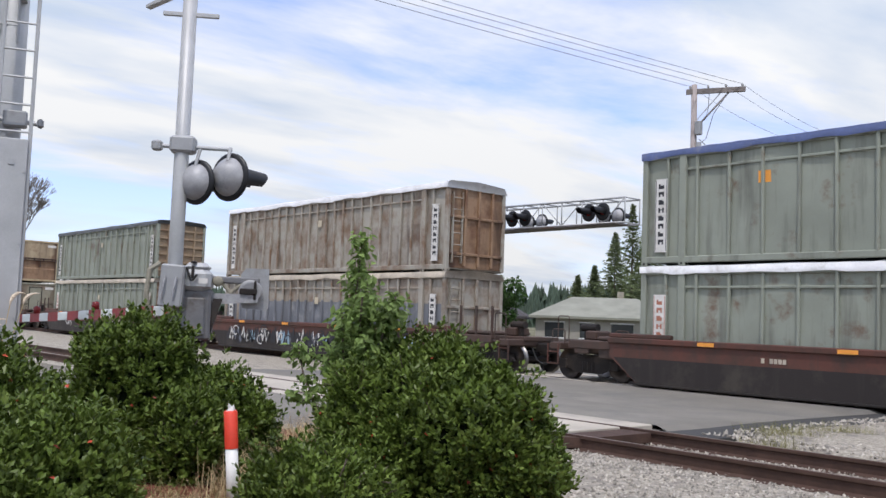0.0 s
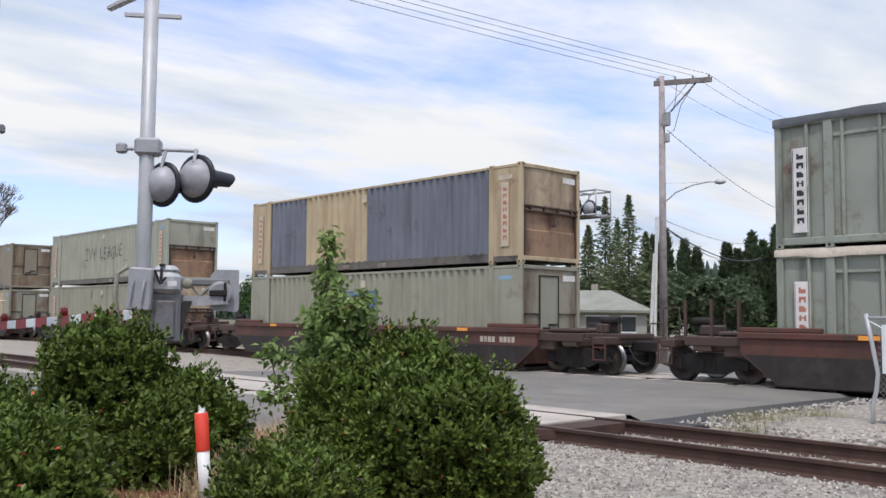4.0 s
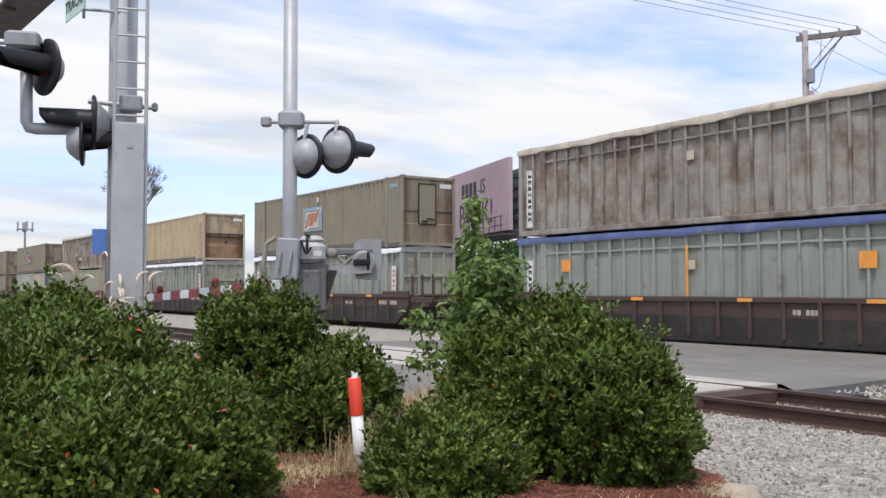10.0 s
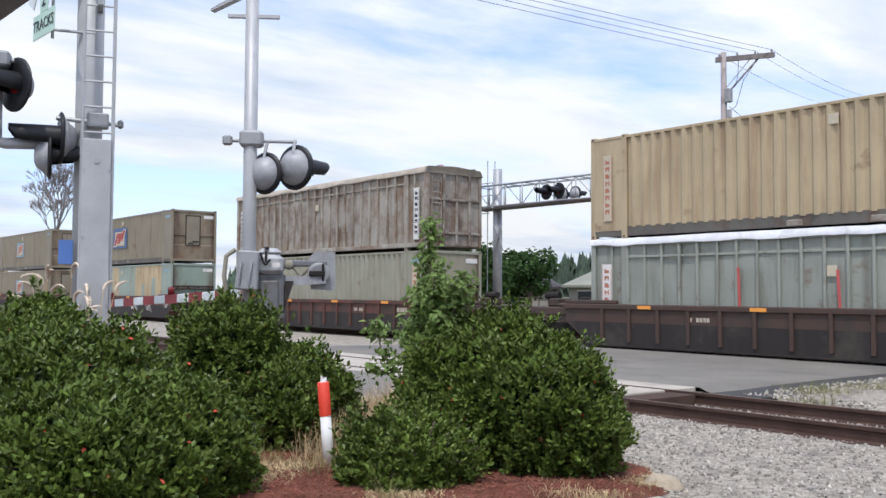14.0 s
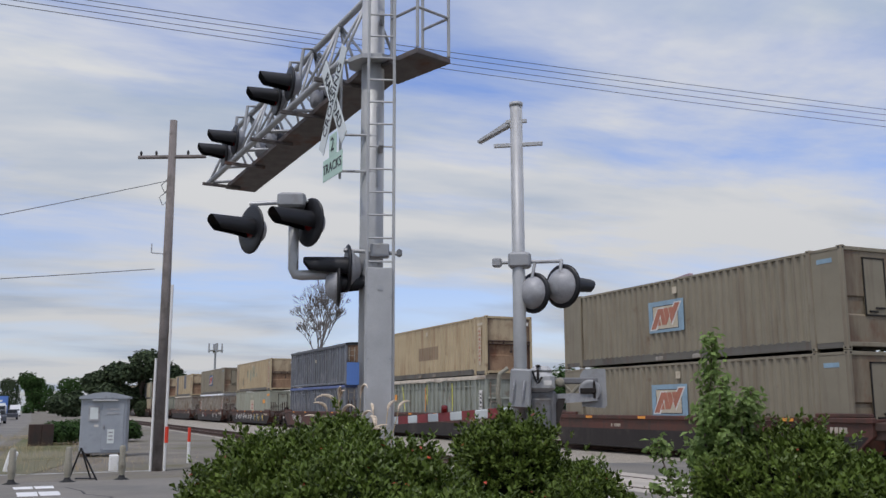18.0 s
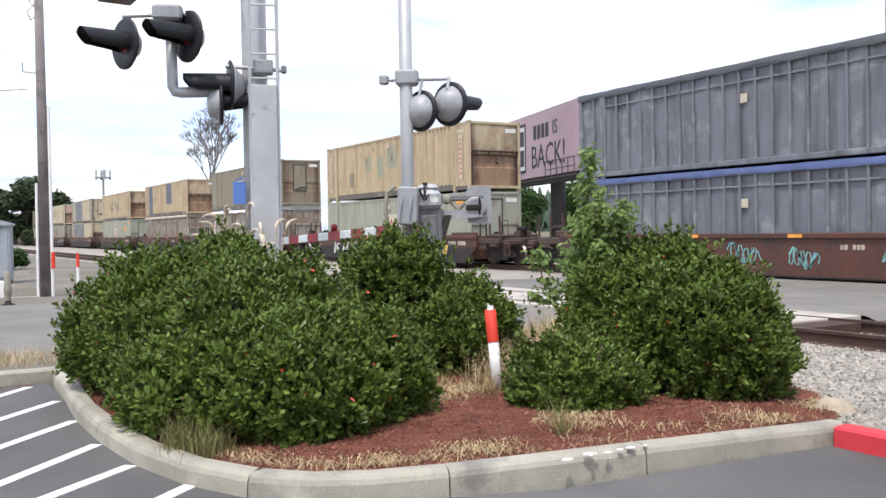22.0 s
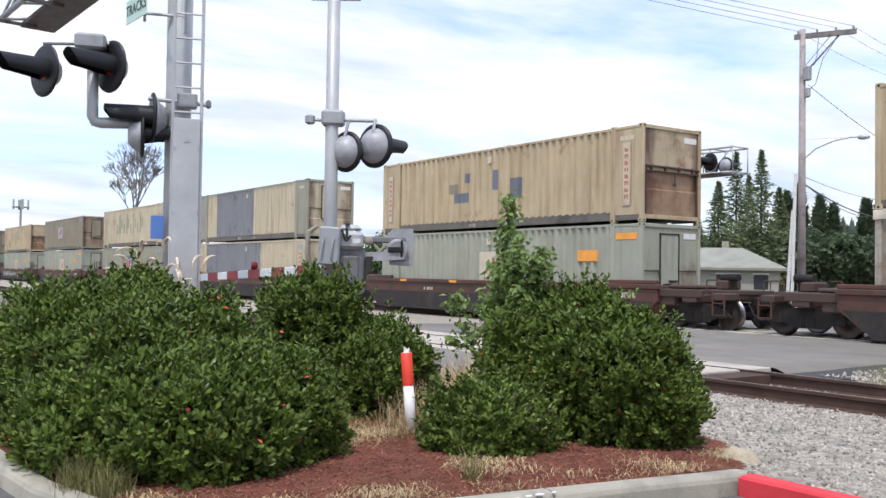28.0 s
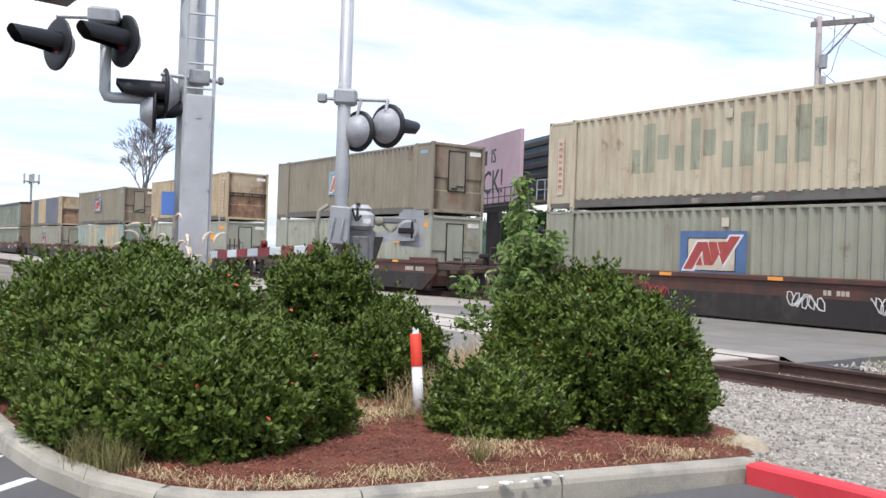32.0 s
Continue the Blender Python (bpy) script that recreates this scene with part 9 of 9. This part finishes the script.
def hill_height(a):
    k = max(0.12, min(1.0, (radians(68) - a) / radians(14)))
    return k * (16 + 9 * noise.noise((a * 2.5, 0, 0)) + 50 * max(0, 1 - abs(a - radians(8)) / radians(36)))


rows_ = []
NH = 200
for j, (dist, k) in enumerate(((520, 0.0), (600, 0.75), (680, 1.0), (900, 1.05))):
    for i in range(NH + 1):
        a = radians(100 - 150 * i / NH)
        base_h = hill_height(a)
        z = base_h * k + (3.0 * noise.noise((a * 60, j, 1)) if j else -6)
        rows_.append((-math.sin(a) * dist, math.cos(a) * dist, z))
hill.add(rows_, [(j * (NH + 1) + i, j * (NH + 1) + i + 1, (j + 1) * (NH + 1) + i + 1, (j + 1) * (NH + 1) + i) for j in range(3) for i in range(NH)])
solid("hills", hill, "forest", "distant wooded hills on the horizon", "hills", "structure", True)
fw = Shape()
r_ = random.Random(15)
for i in range(4200):
    a = radians(64 - 114 * r_.random())
    dist = r_.uniform(480, 680)
    k = 0.0 if dist < 520 else min(1.0, (dist - 520) / 80 * 0.75)
    base_h = hill_height(a)
    z = base_h * k - 2
    h, w = r_.uniform(9, 17), r_.uniform(3, 6)
    x, y = -math.sin(a) * dist, math.cos(a) * dist
    fw.add([(x - w, y, z), (x, y - w, z), (x + w, y, z), (x, y + w, z), (x + r_.uniform(-1, 1), y, z + h), (x - w * 0.8, y + w * .8, z + h * 0.55), (x + w * 0.8, y - w * .8, z + h * 0.5)], [(0, 1, 4), (1, 2, 4), (2, 3, 4), (3, 0, 4), (0, 5, 4), (5, 3, 4), (1, 6, 4), (6, 2, 4)])
solid("far_woods", fw, "forest", "distant trees on the hills", "woods", "stuff")

# cell tower
ct = thing("cell_tower", "slender grey mast with a ring of antennas", "mast", pose(-228, 41.5, 0))
part("mast", Shape().tube((0, 0, 0), (0, 0, 16.5), 0.35, 0.2, 8), "galv", ct)
part("antenna_ring", Shape().box(-1.6, 1.6, -1.6, 1.6, 15.0, 15.2).box(-1.7, -1.4, -0.3, 0.3, 14.6, 16.8).box(1.4, 1.7, -0.3, 0.3, 14.6, 16.8).box(-0.3, 0.3, -1.7, -1.4, 14.6, 16.8).box(-0.3, 0.3, 1.4, 1.7, 14.6, 16.8), "galv", ct)


# ---- side road: signs and parked cars ----
def car(x, y, rot, body, label, van=False):
    c = thing("car", label, "car", pose(x, y, 0.04, 0, 0, rot), group="cars on the side road")
    L, W = (2.6, 0.95) if van else (2.2, 0.88)
    H = 2.2 if van else 0.85
    prof = [(-L, 0.3), (L, 0.3), (L, 0.75), (L * 0.95, 0.85), (L * 0.5, 0.92 if not van else 1.1), (L * 0.25, 1.42 if not van else H), (-L * 0.6, 1.45 if not van else H), (-L * 0.92, 0.98 if not van else H), (-L, 0.9)]
    n = len(prof)
    v = [(a, s_ * W * (0.86 if b > 1.0 and not van else 1), b) for s_ in (-1, 1) for a, b in prof]
    part("body", Shape().add(v, [tuple(range(n - 1, -1, -1)), tuple(range(n, 2 * n))] + [(i, (i + 1) % n, n + (i + 1) % n, n + i) for i in range(n)]), body, c)
    part("window", Shape().box(L * 0.28, L * 0.5, -W * 0.8, W * 0.8, 0.98, 1.36).box(-L * 0.6, L * 0.2, -W * 0.9, W * 0.9, 1.0, 1.34), "glass_dark", c)
    for a in (-L * 0.62, L * 0.62):
        for s_ in (-1, 1):
            wh = part("wheel", Shape().tube((a, s_ * W * 0.8, 0.32), (a, s_ * W * 1.01, 0.32), 0.32, None, 16), "rubber", c)
            part("rim", Shape().tube((a, s_ * W * 1.0, 0.32), (a, s_ * W * 1.02, 0.32), 0.19, None, 12), "galv_light", wh)


car(-62, -5.0, 4, "car_white", "silver-white parked car on the side road")
car(-70, -5.0, 4, "car_dark", "dark parked car on the side road")
car(-99, -2.9, 3, "car_white", "white parked car on the side road")
car(-112, -2.6, 3, "car_dark", "dark parked car on the side road")
car(-203, -1.4, 0, "car_white", "white delivery van on the side road", True)
car(-150, -1.6, 2, "car_dark", "dark car on the side road")
bt = thing("box_truck", "parked box truck with a bright blue cargo box", "truck", pose(-141, -3.2, 0.04, 0, 0, 2))
part("cargo_box", Shape().box(-4.0, 1.6, -1.2, 1.2, 0.9, 3.2, 0, 0.04), "sign_blue", bt, "bright blue cargo box")
part("marking", Shape().box(1.6, 1.62, -0.6, 0.9, 1.9, 2.3).box(1.6, 1.62, -0.6, 0.5, 2.45, 2.7), "sign_white", bt)
part("cab", Shape().box(1.7, 3.4, -1.05, 1.05, 0.5, 2.1, 0, 0.15), "car_white", bt)
part("windscreen", Shape().box(3.38, 3.42, -0.85, 0.85, 1.3, 1.9), "glass_dark", bt)
for a in (-2.8, 2.5):
    for s_ in (-1, 1):
        part("wheel", Shape().tube((a, s_ * 0.85, 0.42), (a, s_ * 1.12, 0.42), 0.42, None, 16), "rubber", bt)


def road_sign(x, y, label, shapes, h):
    s = thing("road_sign", label, "sign", pose(x, y, 0.05, 0, 0, 90))
    part("pole", Shape().tube((0, 0.05, 0), (0, 0.05, h), 0.04, None, 8), "galv", s)
    for sh_, m_, nm_ in shapes:
        part(nm_, sh_, m_, s)
    return s


ring = Shape()
for i in range(24):
    a0, a1 = i * math.pi / 12, (i + 1) * math.pi / 12
    ring.add([(0.28 * math.cos(a0), -0.03, 2.4 + 0.28 * math.sin(a0)), (0.28 * math.cos(a1), -0.03, 2.4 + 0.28 * math.sin(a1)), (0.22 * math.cos(a1), -0.03, 2.4 + 0.22 * math.sin(a1)), (0.22 * math.cos(a0), -0.03, 2.4 + 0.22 * math.sin(a0))], [(3, 2, 1, 0)])
ring.add([(-0.2, -0.032, 2.57), (-0.16, -0.032, 2.61), (0.2, -0.032, 2.23), (0.16, -0.032, 2.19)], [(3, 2, 1, 0)])
road_sign(-46.5, -2.35, "white no-entry style sign with a red ring and small plate below", [(Shape().box(-0.33, 0.33, -0.02, 0, 1.95, 2.8, 0, 0.005), "sign_white", "plate"), (ring, "red_mark", "ring"), (Shape().box(-0.17, 0.17, -0.03, -0.025, 2.33, 2.46), "black_mark", "symbol"), (Shape().box(-0.17, 0.17, -0.02, 0, 1.45, 1.85, 0, 0.005), "sign_white", "plate")], 2.8)
road_sign(-40, -3.15, "plain white sign board at the road edge", [(Shape().box(-0.5, 0.5, -0.02, 0, 2.5, 3.4, 0, 0.01), "sign_white", "plate")], 3.4)
fnc = thing("panel_fence", "low rust-brown fence of panels beside the hedge", "fence", pose(-44.95, 0.66, 0.05, 0, 0, 122))
for i in range(2):
    part("panel", Shape().box(-0.6, -0.01, -0.04, 0.04, 0, 0.95, 0, 0.02), "wagon_brown", fnc, at=pose(i * 0.6, 0, 0))
hd = thing("hedge", "low dark green clipped hedge beside the cabinet", "hedge", pose(-46.2, 1.3, 0.05))
r_ = random.Random(52)
hl = [((-i * 0.5, i * 0.55, 0.5), (0.9, 0.7, 0.55)) for i in range(7)]
tagged(part("foliage", leaf_cloud(5200, lump_sampler(hl, r_, 0.2, 3), 0.16, rnd=r_), "broadleaf", hd), kind="stuff")
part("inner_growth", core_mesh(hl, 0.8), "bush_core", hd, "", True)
for x, y, h in ((-64, -11.8, 8.0), (-110, -11.5, 8.5), (-150, -11, 8.5)):
    p = wood_pole("utility_pole", "plain timber utility pole along the side road", x, y, h, 0.13)
    part("crossarm", Shape().box(-0.05, 0.05, -1.1, 1.1, h - 0.6, h - 0.45), "pole_wood", p)

motions()
